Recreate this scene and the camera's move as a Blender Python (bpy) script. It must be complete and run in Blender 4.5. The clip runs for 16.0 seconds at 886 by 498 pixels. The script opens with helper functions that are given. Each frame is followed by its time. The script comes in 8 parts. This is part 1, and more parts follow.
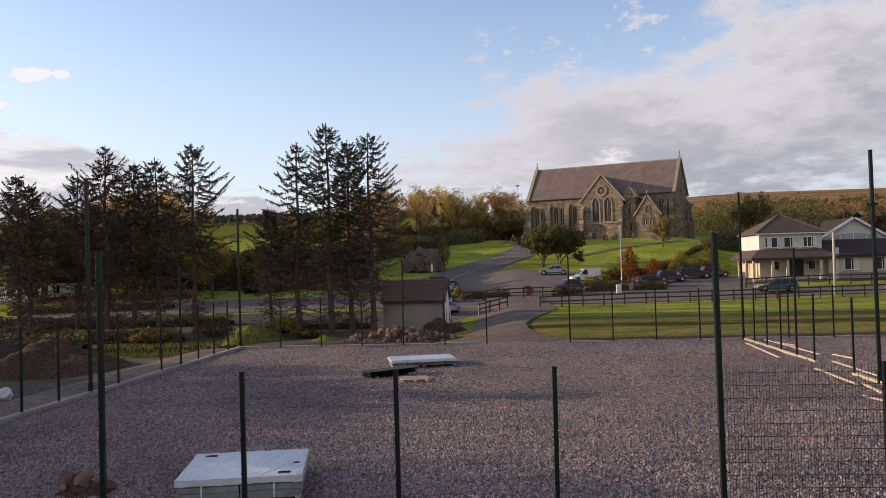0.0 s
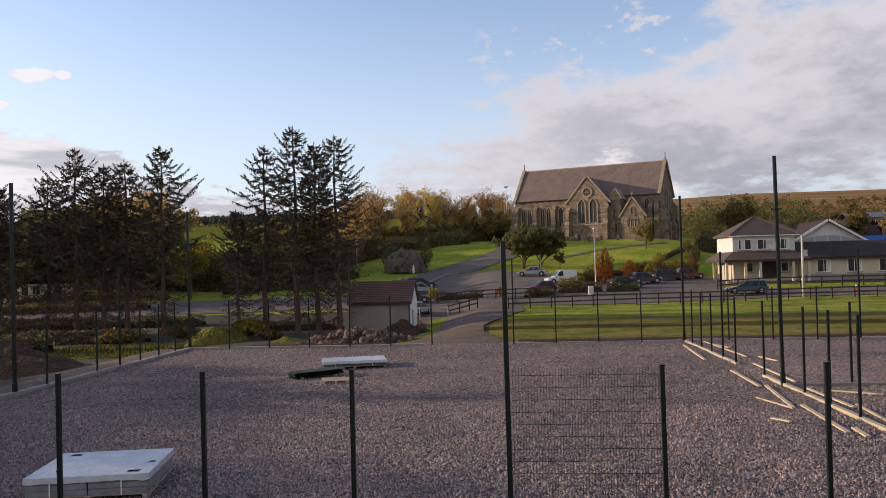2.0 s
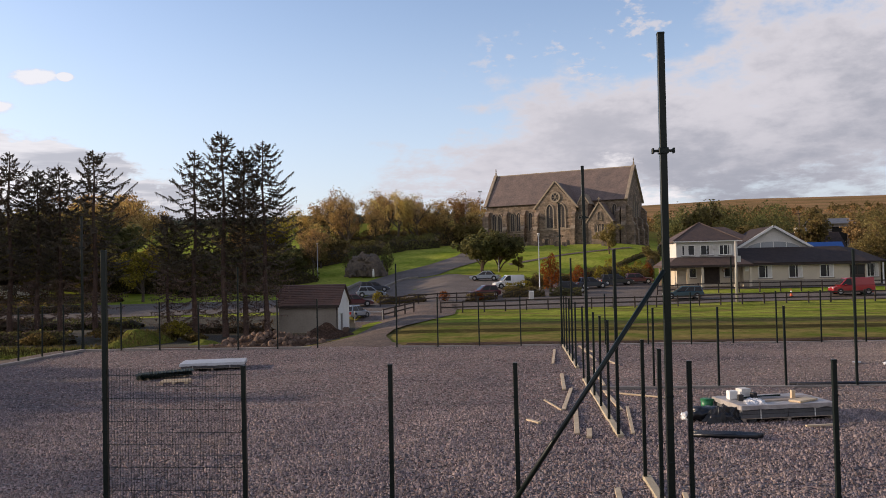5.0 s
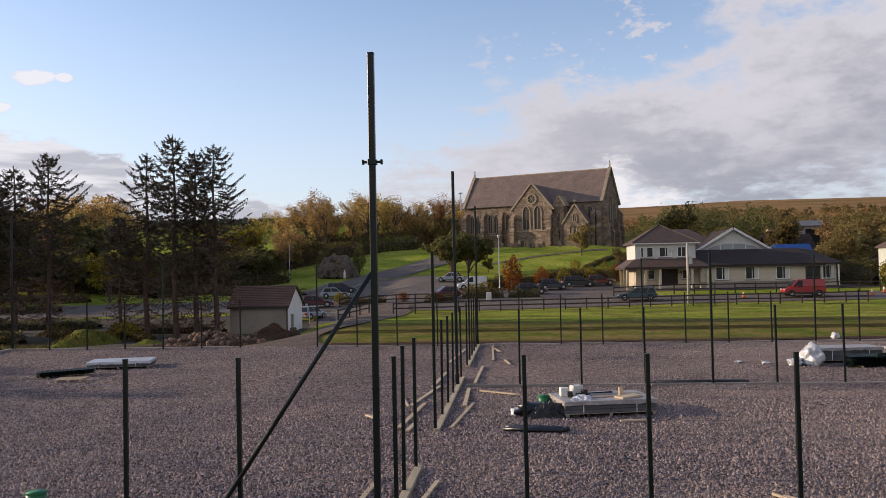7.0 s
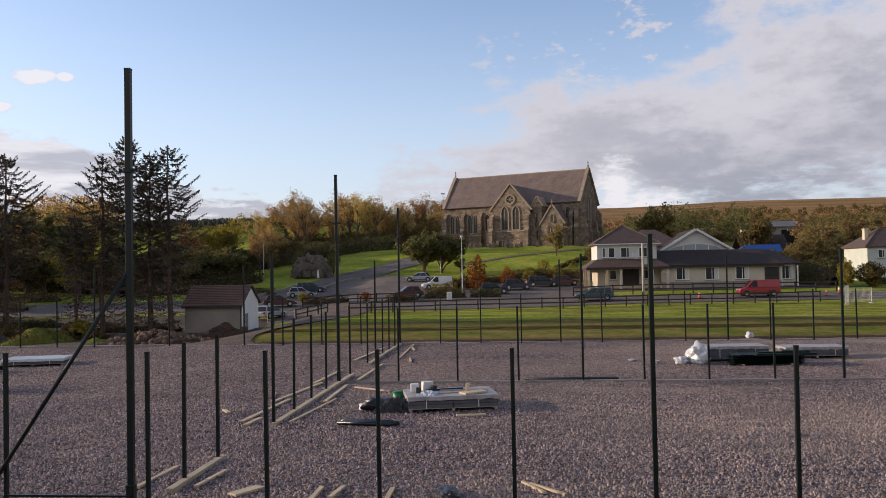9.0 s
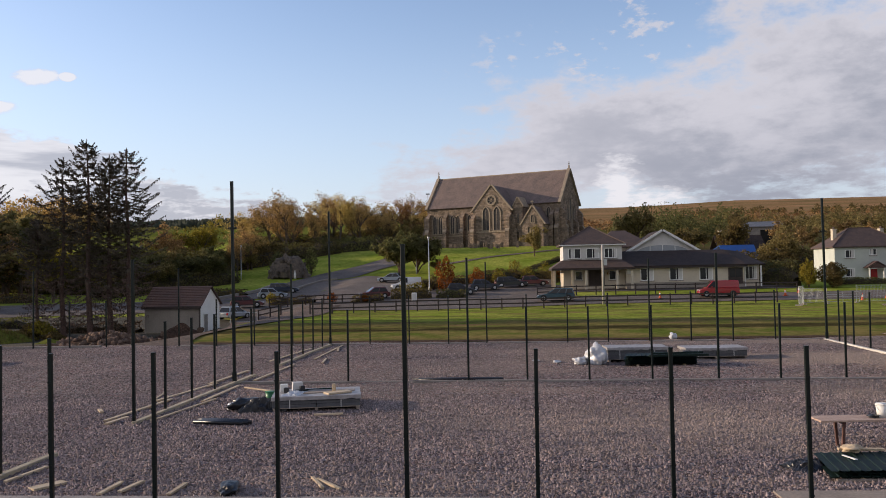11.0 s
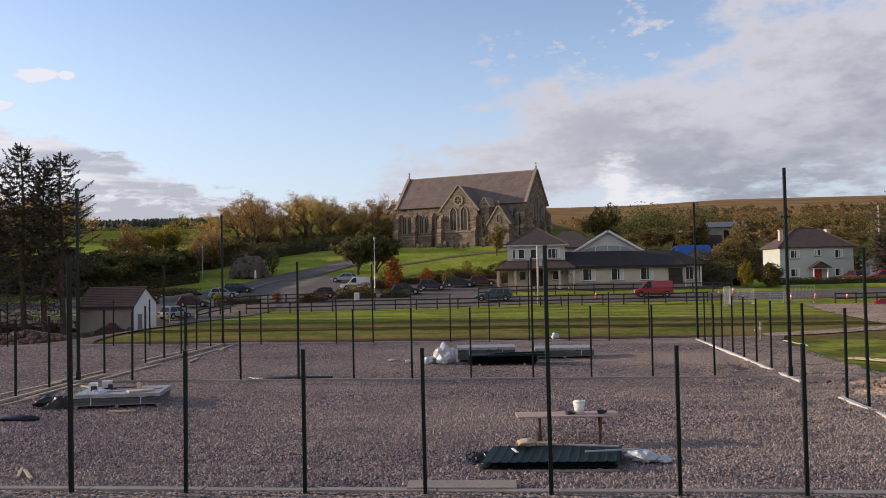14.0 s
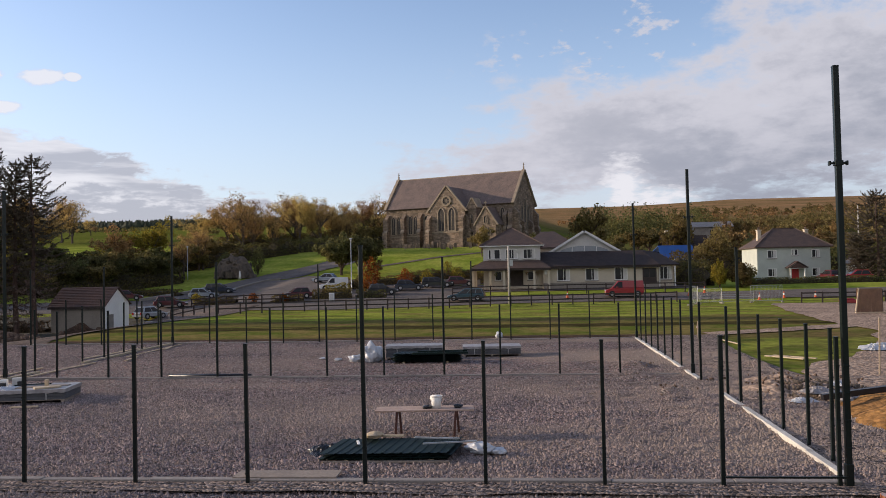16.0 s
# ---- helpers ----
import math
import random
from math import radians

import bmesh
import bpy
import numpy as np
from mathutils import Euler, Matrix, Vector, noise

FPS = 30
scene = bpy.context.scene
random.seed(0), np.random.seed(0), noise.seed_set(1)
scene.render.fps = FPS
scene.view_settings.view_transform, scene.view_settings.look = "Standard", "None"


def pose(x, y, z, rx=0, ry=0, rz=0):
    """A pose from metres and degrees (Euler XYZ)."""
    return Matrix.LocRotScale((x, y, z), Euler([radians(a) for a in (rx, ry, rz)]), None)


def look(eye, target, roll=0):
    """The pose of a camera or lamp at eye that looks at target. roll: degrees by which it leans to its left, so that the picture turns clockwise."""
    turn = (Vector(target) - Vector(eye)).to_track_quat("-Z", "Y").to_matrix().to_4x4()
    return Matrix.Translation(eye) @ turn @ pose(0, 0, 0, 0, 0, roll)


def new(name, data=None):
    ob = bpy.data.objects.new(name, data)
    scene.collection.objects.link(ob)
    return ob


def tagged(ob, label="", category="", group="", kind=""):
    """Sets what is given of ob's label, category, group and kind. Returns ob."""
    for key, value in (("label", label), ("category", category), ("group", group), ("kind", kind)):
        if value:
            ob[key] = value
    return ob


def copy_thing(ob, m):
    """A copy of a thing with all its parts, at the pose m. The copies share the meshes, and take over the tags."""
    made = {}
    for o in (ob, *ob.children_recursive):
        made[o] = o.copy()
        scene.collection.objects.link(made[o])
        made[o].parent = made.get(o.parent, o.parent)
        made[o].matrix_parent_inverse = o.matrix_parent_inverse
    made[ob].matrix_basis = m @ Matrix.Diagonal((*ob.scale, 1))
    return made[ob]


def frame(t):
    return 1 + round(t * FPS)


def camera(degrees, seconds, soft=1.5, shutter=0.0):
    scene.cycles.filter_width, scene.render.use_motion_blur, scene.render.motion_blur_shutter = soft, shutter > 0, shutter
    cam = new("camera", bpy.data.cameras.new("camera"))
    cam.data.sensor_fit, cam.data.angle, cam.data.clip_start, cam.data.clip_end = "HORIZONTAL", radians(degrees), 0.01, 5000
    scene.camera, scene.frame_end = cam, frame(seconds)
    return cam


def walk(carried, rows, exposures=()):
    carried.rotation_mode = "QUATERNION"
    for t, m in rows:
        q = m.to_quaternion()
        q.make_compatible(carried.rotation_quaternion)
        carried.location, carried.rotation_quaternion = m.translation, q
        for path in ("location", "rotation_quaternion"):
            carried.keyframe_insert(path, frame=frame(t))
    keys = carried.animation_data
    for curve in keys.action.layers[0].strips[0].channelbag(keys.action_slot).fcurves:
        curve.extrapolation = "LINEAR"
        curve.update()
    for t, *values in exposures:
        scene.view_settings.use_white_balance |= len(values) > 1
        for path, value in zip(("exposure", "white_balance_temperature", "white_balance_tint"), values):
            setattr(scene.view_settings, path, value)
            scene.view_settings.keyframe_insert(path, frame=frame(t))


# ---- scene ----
cam = camera(56.15, 16.0, soft=0.9)
# seconds, x, y, z, yaw, pitch, roll
ROWS = [
    (0.0, 0.019, -13.482, 4.697, 4.875, 1.197, 1.547),
    (0.5, 0.793, -13.561, 4.700, 4.892, 1.181, 1.527),
    (1.0, 1.591, -13.631, 4.708, 4.909, 1.191, 1.506),
    (1.5, 2.441, -13.699, 4.716, 4.937, 1.232, 1.484),
    (2.0, 3.391, -13.773, 4.714, 4.955, 1.246, 1.469),
    (2.5, 4.460, -13.822, 4.715, 4.960, 1.293, 1.434),
    (3.0, 5.588, -13.853, 4.712, 4.975, 1.351, 1.389),
    (3.5, 6.772, -13.878, 4.706, 4.962, 1.401, 1.331),
    (4.0, 7.989, -13.923, 4.687, 4.966, 1.421, 1.253),
    (6.5, 14.245, -14.650, 4.546, 4.971, 1.595, 1.136),
    (7.0, 15.492, -14.834, 4.541, 4.934, 1.583, 1.108),
    (7.5, 16.694, -15.010, 4.534, 4.931, 1.573, 1.096),
    (8.0, 17.904, -15.178, 4.521, 4.907, 1.562, 1.090),
    (8.5, 19.132, -15.338, 4.503, 4.954, 1.567, 1.063),
    (9.0, 20.387, -15.493, 4.482, 4.961, 1.566, 1.027),
    (11.5, 26.248, -16.310, 4.586, 5.120, 1.528, 1.089),
    (12.0, 27.452, -16.529, 4.604, 5.074, 1.514, 1.089),
    (12.5, 28.649, -16.710, 4.624, 5.093, 1.497, 1.080),
    (13.0, 29.872, -16.833, 4.637, 5.082, 1.474, 1.068),
    (13.5, 31.158, -16.932, 4.648, 5.051, 1.460, 1.051),
    (14.0, 32.393, -17.023, 4.642, 5.063, 1.444, 1.059),
    (14.5, 33.640, -17.110, 4.630, 5.149, 1.451, 1.052),
    (15.0, 34.703, -17.210, 4.605, 5.272, 1.457, 1.065),
    (15.5, 35.657, -17.322, 4.571, 5.314, 1.470, 1.087),
    (16.0, 36.398, -17.463, 4.534, 5.432, 1.489, 1.143),
]
walk(cam, [(t, pose(x, y, z, 90 + pitch, roll, yaw)) for t, x, y, z, yaw, pitch, roll in ROWS], [(0.0, 0.09, 6590, 15), (4.0, 0.04, 6540, 15), (8.0, 0.0, 6420, 15), (12.5, -0.05, 6290, 14), (16.0, -0.05, 6260, 14)])


# ---- light ----
SUN_ELEV, SUN_AZ = 13.2, 276.5   # degrees; azimuth clockwise from +y
sun_way = Vector((math.sin(radians(SUN_AZ)) * math.cos(radians(SUN_ELEV)), math.cos(radians(SUN_AZ)) * math.cos(radians(SUN_ELEV)), math.sin(radians(SUN_ELEV))))
sun_data = bpy.data.lights.new("sun", "SUN")
sun_data.energy, sun_data.angle, sun_data.color = 5.0, radians(0.6), (1.0, 0.80, 0.56)
sun = new("sun", sun_data)
sun.matrix_world = look(sun_way * 200, (0, 0, 0))


def make_sky():
    w = bpy.data.worlds.new("sky")
    w.use_nodes = True
    scene.world = w
    nt = w.node_tree
    nt.nodes.clear()
    N, L = nt.nodes.new, nt.links.new
    out, bg = N("ShaderNodeOutputWorld"), N("ShaderNodeBackground")
    bg.inputs["Strength"].default_value = 0.1
    sky = N("ShaderNodeTexSky")
    sky.sky_type, sky.sun_disc = "NISHITA", False
    sky.sun_elevation, sky.sun_rotation = radians(SUN_ELEV), radians(SUN_AZ)
    sky.air_density, sky.dust_density, sky.ozone_density = 1.0, 0.6, 1.4
    tc = N("ShaderNodeTexCoord")
    sep = N("ShaderNodeSeparateXYZ")
    L(tc.outputs["Generated"], sep.inputs[0])

    def M(op, a, b=None, c=None):
        n = N("ShaderNodeMath")
        n.operation = op
        for i, v in enumerate((a, b, c)):
            if v is None:
                continue
            if isinstance(v, (int, float)):
                n.inputs[i].default_value = v
            else:
                L(v, n.inputs[i])
        return n.outputs[0]

    def ramp(v, lo, hi):
        n = N("ShaderNodeMapRange")
        n.interpolation_type = "SMOOTHSTEP"
        n.inputs[1].default_value, n.inputs[2].default_value = lo, hi
        L(v, n.inputs[0])
        return n.outputs[0]

    def noise_of(vec, scale, detail, rough, dist=0.0):
        n = N("ShaderNodeTexNoise")
        n.inputs["Scale"].default_value, n.inputs["Detail"].default_value = scale, detail
        n.inputs["Roughness"].default_value, n.inputs["Distortion"].default_value = rough, dist
        L(vec, n.inputs["Vector"])
        return n.outputs[0]

    x, y, z = sep.outputs
    hor = M("SQRT", M("ADD", M("MULTIPLY", x, x), M("MULTIPLY", y, y)))
    az = M("ARCTAN2", x, y)                       # 0 ahead, + to the right
    el = M("ARCTAN2", z, hor)
    flat = N("ShaderNodeCombineXYZ")              # cloud deck seen in perspective
    L(M("MULTIPLY", az, 1.0), flat.inputs[0])
    L(M("MULTIPLY", M("LOGARITHM", M("ADD", M("MAXIMUM", el, 0.0), 0.16), 2.718), 0.75), flat.inputs[1])
    big = noise_of(flat.outputs[0], 4.6, 7.0, 0.52, 0.15)
    fine = noise_of(flat.outputs[0], 17.0, 7.0, 0.60, 0.1)
    tiny = noise_of(flat.outputs[0], 52.0, 5.0, 0.60, 0.2)
    wob = M("MULTIPLY", M("SUBTRACT", big, 0.5), 0.30)
    wob2 = M("ADD", M("MULTIPLY", M("SUBTRACT", fine, 0.5), 0.13), M("MULTIPLY", M("SUBTRACT", tiny, 0.5), 0.05))
    # the great bank over the right half: below a line that climbs to the right
    edge = M("MINIMUM", M("ADD", M("MULTIPLY", M("ADD", az, 0.086), 0.5), 0.168), M("ADD", M("MULTIPLY", M("SUBTRACT", az, 0.046), 0.26), 0.236))
    over = M("ADD", M("ADD", M("SUBTRACT", edge, el), wob), wob2)
    bank = M("MULTIPLY", ramp(over, 0.0, 0.055), M("MINIMUM", M("ADD", 0.62, M("ADD", M("MULTIPLY", fine, 0.55), ramp(over, 0.03, 0.16))), 1.0))
    bank = M("MULTIPLY", bank, ramp(M("ADD", M("ADD", az, wob), wob2), -0.30, -0.06))
    # broken flecks along its upper edge
    fleck = M("MULTIPLY", ramp(M("ADD", M("MULTIPLY", fine, 0.6), M("MULTIPLY", tiny, 0.4)), 0.53, 0.62), M("MULTIPLY", ramp(over, -0.075, -0.02), ramp(az, -0.14, 0.04)))
    bank = M("MAXIMUM", bank, M("MULTIPLY", fleck, 0.8))
    # its foot thins out over the moor
    foot = ramp(M("ADD", el, M("ADD", M("MULTIPLY", wob, 0.35), wob2)), 0.062, 0.105)
    bank = M("MULTIPLY", bank, M("ADD", M("MULTIPLY", foot, 0.75), 0.25))
    # low bank on the left
    low = ramp(M("ADD", M("ADD", M("SUBTRACT", M("SUBTRACT", 0.150, M("MULTIPLY", M("ADD", az, 0.55), 0.27)), el), M("MULTIPLY", wob, 0.5)), M("MULTIPLY", wob2, 0.6)), -0.004, 0.012)
    low = M("MULTIPLY", low, ramp(M("ADD", M("MULTIPLY", az, -1.0), M("MULTIPLY", wob, 0.6)), 0.20, 0.30))
    # a few loose puffs high on the left
    puff = None
    def blob(a0, e0, ra, re):
        dx, dy = M("DIVIDE", M("SUBTRACT", az, a0), ra), M("DIVIDE", M("SUBTRACT", el, e0), re)
        r = M("SQRT", M("ADD", M("MULTIPLY", dx, dx), M("MULTIPLY", dy, dy)))
        return ramp(M("SUBTRACT", M("ADD", M("MULTIPLY", M("SUBTRACT", fine, 0.5), 2.6), M("MULTIPLY", M("SUBTRACT", big, 0.5), 1.2)), M("SUBTRACT", r, 1.0)), 0.0, 0.40)

    def tower(a0, e0, ra, re):
        dx, dy = M("DIVIDE", M("SUBTRACT", az, a0), ra), M("DIVIDE", M("SUBTRACT", el, e0), re)
        r = M("SQRT", M("ADD", M("MULTIPLY", dx, dx), M("MULTIPLY", dy, dy)))
        return ramp(M("ADD", M("SUBTRACT", 1.0, r), M("ADD", M("MULTIPLY", M("SUBTRACT", fine, 0.5), 1.5), M("MULTIPLY", M("SUBTRACT", tiny, 0.5), 1.3))), -0.05, 0.75)

    cumulus = tower(0.122, 0.094, 0.032, 0.044)
    for spot in ((0.155, 0.078, 0.055, 0.020),):
        cumulus = M("MAXIMUM", cumulus, tower(*spot))
    for spot in ((-0.545, 0.215, 0.022, 0.010), (-0.512, 0.218, 0.008, 0.005), (-0.592, 0.214, 0.014, 0.007), (-0.588, 0.182, 0.022, 0.008)):
        one = M("MULTIPLY", blob(*spot), 0.95)
        puff = M("MAXIMUM", puff, one) if puff else one
    cover = M("MAXIMUM", M("MAXIMUM", bank, M("MULTIPLY", low, 0.9)), M("MULTIPLY", puff, 0.9))
    cover = M("MAXIMUM", cover, cumulus)
    # thin veil towards the horizon
    veil = M("MULTIPLY", ramp(M("SUBTRACT", 0.34, el), 0.0, 0.34), 0.62)
    # grey bellies, bright rims
    depth = ramp(over, 0.04, 0.22)
    mottle = M("ADD", M("MULTIPLY", big, 0.62), M("ADD", M("MULTIPLY", fine, 0.30), M("MULTIPLY", tiny, 0.12)))
    belly = M("MULTIPLY", ramp(over, 0.02, 0.12), ramp(mottle, 0.43, 0.60))
    lowb = M("MULTIPLY", low, ramp(M("ADD", M("SUBTRACT", 0.095, el), M("ADD", M("MULTIPLY", wob, 0.5), wob2)), -0.012, 0.02))
    belly = M("ADD", M("MULTIPLY", belly, 0.42), M("MULTIPLY", M("MULTIPLY", depth, ramp(M("ADD", az, wob), -0.10, 0.30)), 0.58))
    stripes = N("ShaderNodeCombineXYZ")
    L(M("MULTIPLY", az, 2.6), stripes.inputs[0])
    L(M("MULTIPLY", el, 19.0), stripes.inputs[1])
    streak = ramp(noise_of(stripes.outputs[0], 1.4, 5.0, 0.55), 0.44, 0.60)
    lowb = M("MAXIMUM", lowb, M("MULTIPLY", M("MULTIPLY", low, streak), ramp(M("SUBTRACT", 0.175, el), 0.0, 0.04)))
    belly = M("MINIMUM", M("ADD", M("MULTIPLY", belly, 1.0), M("MULTIPLY", lowb, 0.6)), 1.0)
    cc = N("ShaderNodeMix")
    cc.data_type = "RGBA"
    cc.inputs["A"].default_value = (6.55, 6.5, 6.85, 1)
    cc.inputs["B"].default_value = (3.75, 3.95, 4.5, 1)
    belly = M("MULTIPLY", belly, M("SUBTRACT", 1.0, M("MULTIPLY", cumulus, 0.85)))
    L(belly, cc.inputs["Factor"])
    bright = N("ShaderNodeMix")
    bright.data_type = "RGBA"
    bright.inputs["B"].default_value = (9.0, 8.9, 8.9, 1)
    L(M("MAXIMUM", M("MULTIPLY", cumulus, 0.85), M("MAXIMUM", puff, M("MULTIPLY", low, M("SUBTRACT", 0.85, M("MULTIPLY", lowb, 0.85))))), bright.inputs["Factor"])
    L(cc.outputs["Result"], bright.inputs["A"])
    gain = N("ShaderNodeMix")
    gain.data_type, gain.blend_type, gain.clamp_result = "RGBA", "MULTIPLY", False
    gain.inputs["Factor"].default_value = 1.0
    gain.inputs["B"].default_value = (2.27, 2.12, 2.22, 1)
    L(sky.outputs[0], gain.inputs["A"])
    m1 = N("ShaderNodeMix")
    m1.data_type = "RGBA"
    m1.inputs["B"].default_value = (5.95, 7.0, 8.7, 1)
    L(veil, m1.inputs["Factor"])
    L(gain.outputs["Result"], m1.inputs["A"])
    m2 = N("ShaderNodeMix")
    m2.data_type = "RGBA"
    L(cover, m2.inputs["Factor"])
    L(m1.outputs["Result"], m2.inputs["A"])
    L(bright.outputs["Result"], m2.inputs["B"])
    L(m2.outputs["Result"], bg.inputs["Color"])
    L(bg.outputs[0], out.inputs[0])


make_sky()


# ---- materials ----
def mat(name, c1, c2, scale=3.0, rough=0.8, bump=0.0, bscale=None, fine=0.25, fscale=40.0, metal=0.0, vary=0.0, island=0.0, spec=0.4, hue=0.0, world=True):
    """Two-scale procedural surface: c1 to c2 in patches of 1/scale m, finer grain, relief, and a shift per object or per piece."""
    m = bpy.data.materials.new(name)
    m.use_nodes = True
    nt = m.node_tree
    N, L = nt.nodes.new, nt.links.new
    p = nt.nodes["Principled BSDF"]
    p.inputs["Roughness"].default_value = rough
    p.inputs["Metallic"].default_value = metal
    p.inputs["Specular IOR Level"].default_value = spec
    if world:
        vec = N("ShaderNodeNewGeometry").outputs["Position"]
    else:
        vec = N("ShaderNodeTexCoord").outputs["Object"]
    n1 = N("ShaderNodeTexNoise")
    n1.inputs["Scale"].default_value, n1.inputs["Detail"].default_value, n1.inputs["Roughness"].default_value = scale, 5.0, 0.6
    n2 = N("ShaderNodeTexNoise")
    n2.inputs["Scale"].default_value, n2.inputs["Detail"].default_value = fscale, 3.0
    L(vec, n1.inputs["Vector"])
    L(vec, n2.inputs["Vector"])
    mr = N("ShaderNodeMapRange")
    mr.inputs[1].default_value, mr.inputs[2].default_value = 0.32, 0.68
    L(n1.outputs[0], mr.inputs[0])
    mix = N("ShaderNodeMix")
    mix.data_type = "RGBA"
    mix.inputs["A"].default_value, mix.inputs["B"].default_value = (*c1, 1), (*c2, 1)
    L(mr.outputs[0], mix.inputs["Factor"])
    hs = N("ShaderNodeHueSaturation")
    L(mix.outputs["Result"], hs.inputs["Color"])
    val = N("ShaderNodeMapRange")
    val.inputs[1].default_value, val.inputs[2].default_value = 0.25, 0.75
    val.inputs[3].default_value, val.inputs[4].default_value = 1 - fine, 1 + fine
    L(n2.outputs[0], val.inputs[0])
    v = val.outputs[0]
    for amount, src in ((vary, "obj"), (island, "isl")):
        if amount:
            r = N("ShaderNodeObjectInfo").outputs["Random"] if src == "obj" else N("ShaderNodeNewGeometry").outputs["Random Per Island"]
            q = N("ShaderNodeMapRange")
            q.inputs[3].default_value, q.inputs[4].default_value = 1 - amount, 1 + amount
            L(r, q.inputs[0])
            mu = N("ShaderNodeMath")
            mu.operation = "MULTIPLY"
            L(v, mu.inputs[0])
            L(q.outputs[0], mu.inputs[1])
            v = mu.outputs[0]
    if hue:
        q = N("ShaderNodeMapRange")
        q.inputs[3].default_value, q.inputs[4].default_value = 0.5 - hue, 0.5 + hue
        L(N("ShaderNodeObjectInfo").outputs["Random"], q.inputs[0])
        L(q.outputs[0], hs.inputs["Hue"])
    L(v, hs.inputs["Value"])
    L(hs.outputs[0], p.inputs["Base Color"])
    if bump:
        b = N("ShaderNodeBump")
        b.inputs["Strength"].default_value, b.inputs["Distance"].default_value = 0.8, bump
        if bscale:
            n3 = N("ShaderNodeTexNoise")
            n3.inputs["Scale"].default_value, n3.inputs["Detail"].default_value = bscale, 4.0
            L(vec, n3.inputs["Vector"])
            L(n3.outputs[0], b.inputs["Height"])
        else:
            L(n2.outputs[0], b.inputs["Height"])
        L(b.outputs[0], p.inputs["Normal"])
    return m


def cells(m, scale, lo, hi, bump=0.0, warm=None):
    """Adds stones of 1/scale m to a mat(): each cell a tone of its own, its rim sunk."""
    nt = m.node_tree
    N, L = nt.nodes.new, nt.links.new
    p = nt.nodes["Principled BSDF"]
    col = p.inputs["Base Color"].links[0].from_socket
    pos = N("ShaderNodeNewGeometry").outputs["Position"]
    v = N("ShaderNodeTexVoronoi")
    v.inputs["Scale"].default_value = scale
    L(pos, v.inputs["Vector"])
    s = N("ShaderNodeSeparateColor")
    L(v.outputs["Color"], s.inputs[0])
    q = N("ShaderNodeMapRange")
    q.inputs[3].default_value, q.inputs[4].default_value = lo, hi
    L(s.outputs[0], q.inputs[0])
    h = N("ShaderNodeHueSaturation")
    L(col, h.inputs["Color"])
    L(q.outputs[0], h.inputs["Value"])
    if warm:
        q2 = N("ShaderNodeMapRange")
        q2.inputs[3].default_value, q2.inputs[4].default_value = 1 - warm, 1 + warm
        L(s.outputs[1], q2.inputs[0])
        L(q2.outputs[0], h.inputs["Saturation"])
    L(h.outputs[0], p.inputs["Base Color"])
    if bump:
        b = N("ShaderNodeBump")
        b.invert = True
        b.inputs["Strength"].default_value, b.inputs["Distance"].default_value = 1.0, bump
        L(v.outputs["Distance"], b.inputs["Height"])
        if p.inputs["Normal"].links:
            L(p.inputs["Normal"].links[0].from_socket, b.inputs["Normal"])
        L(b.outputs[0], p.inputs["Normal"])
    return m


def courses(m, w, h, axis_deg, joint=0.03, lo=0.75, hi=1.2, mortar=(0.3, 0.28, 0.25)):
    """Lays courses of w x h m over a mat() on upright faces that run along axis_deg."""
    nt = m.node_tree
    N, L = nt.nodes.new, nt.links.new
    p = nt.nodes["Principled BSDF"]
    col = p.inputs["Base Color"].links[0].from_socket
    mp = N("ShaderNodeMapping")
    mp.inputs["Rotation"].default_value = (0, 0, radians(-axis_deg))
    L(N("ShaderNodeNewGeometry").outputs["Position"], mp.inputs["Vector"])
    s, c = N("ShaderNodeSeparateXYZ"), N("ShaderNodeCombineXYZ")
    L(mp.outputs[0], s.inputs[0])
    ad = N("ShaderNodeMath")
    ad.operation = "ADD"
    L(s.outputs[0], ad.inputs[0])
    L(s.outputs[1], ad.inputs[1])
    L(ad.outputs[0], c.inputs[0])
    L(s.outputs[2], c.inputs[1])
    b = N("ShaderNodeTexBrick")
    b.inputs["Scale"].default_value = 1.0
    b.inputs["Brick Width"].default_value, b.inputs["Row Height"].default_value, b.inputs["Mortar Size"].default_value = w, h, joint
    b.inputs["Color1"].default_value, b.inputs["Color2"].default_value, b.inputs["Mortar"].default_value = (lo, lo, lo, 1), (hi, hi, hi, 1), (*[x * 3 for x in mortar], 1)
    L(c.outputs[0], b.inputs["Vector"])
    mu = N("ShaderNodeMix")
    mu.data_type, mu.blend_type, mu.clamp_result = "RGBA", "MULTIPLY", False
    mu.inputs["Factor"].default_value = 1.0
    L(col, mu.inputs["A"])
    L(b.outputs["Color"], mu.inputs["B"])
    L(mu.outputs["Result"], p.inputs["Base Color"])
    return m


def glass(name, tint=(0.02, 0.025, 0.03), rough=0.06):
    m = mat(name, tint, tuple(1.6 * c for c in tint), 1.2, rough, fine=0.1, spec=0.6)
    return m


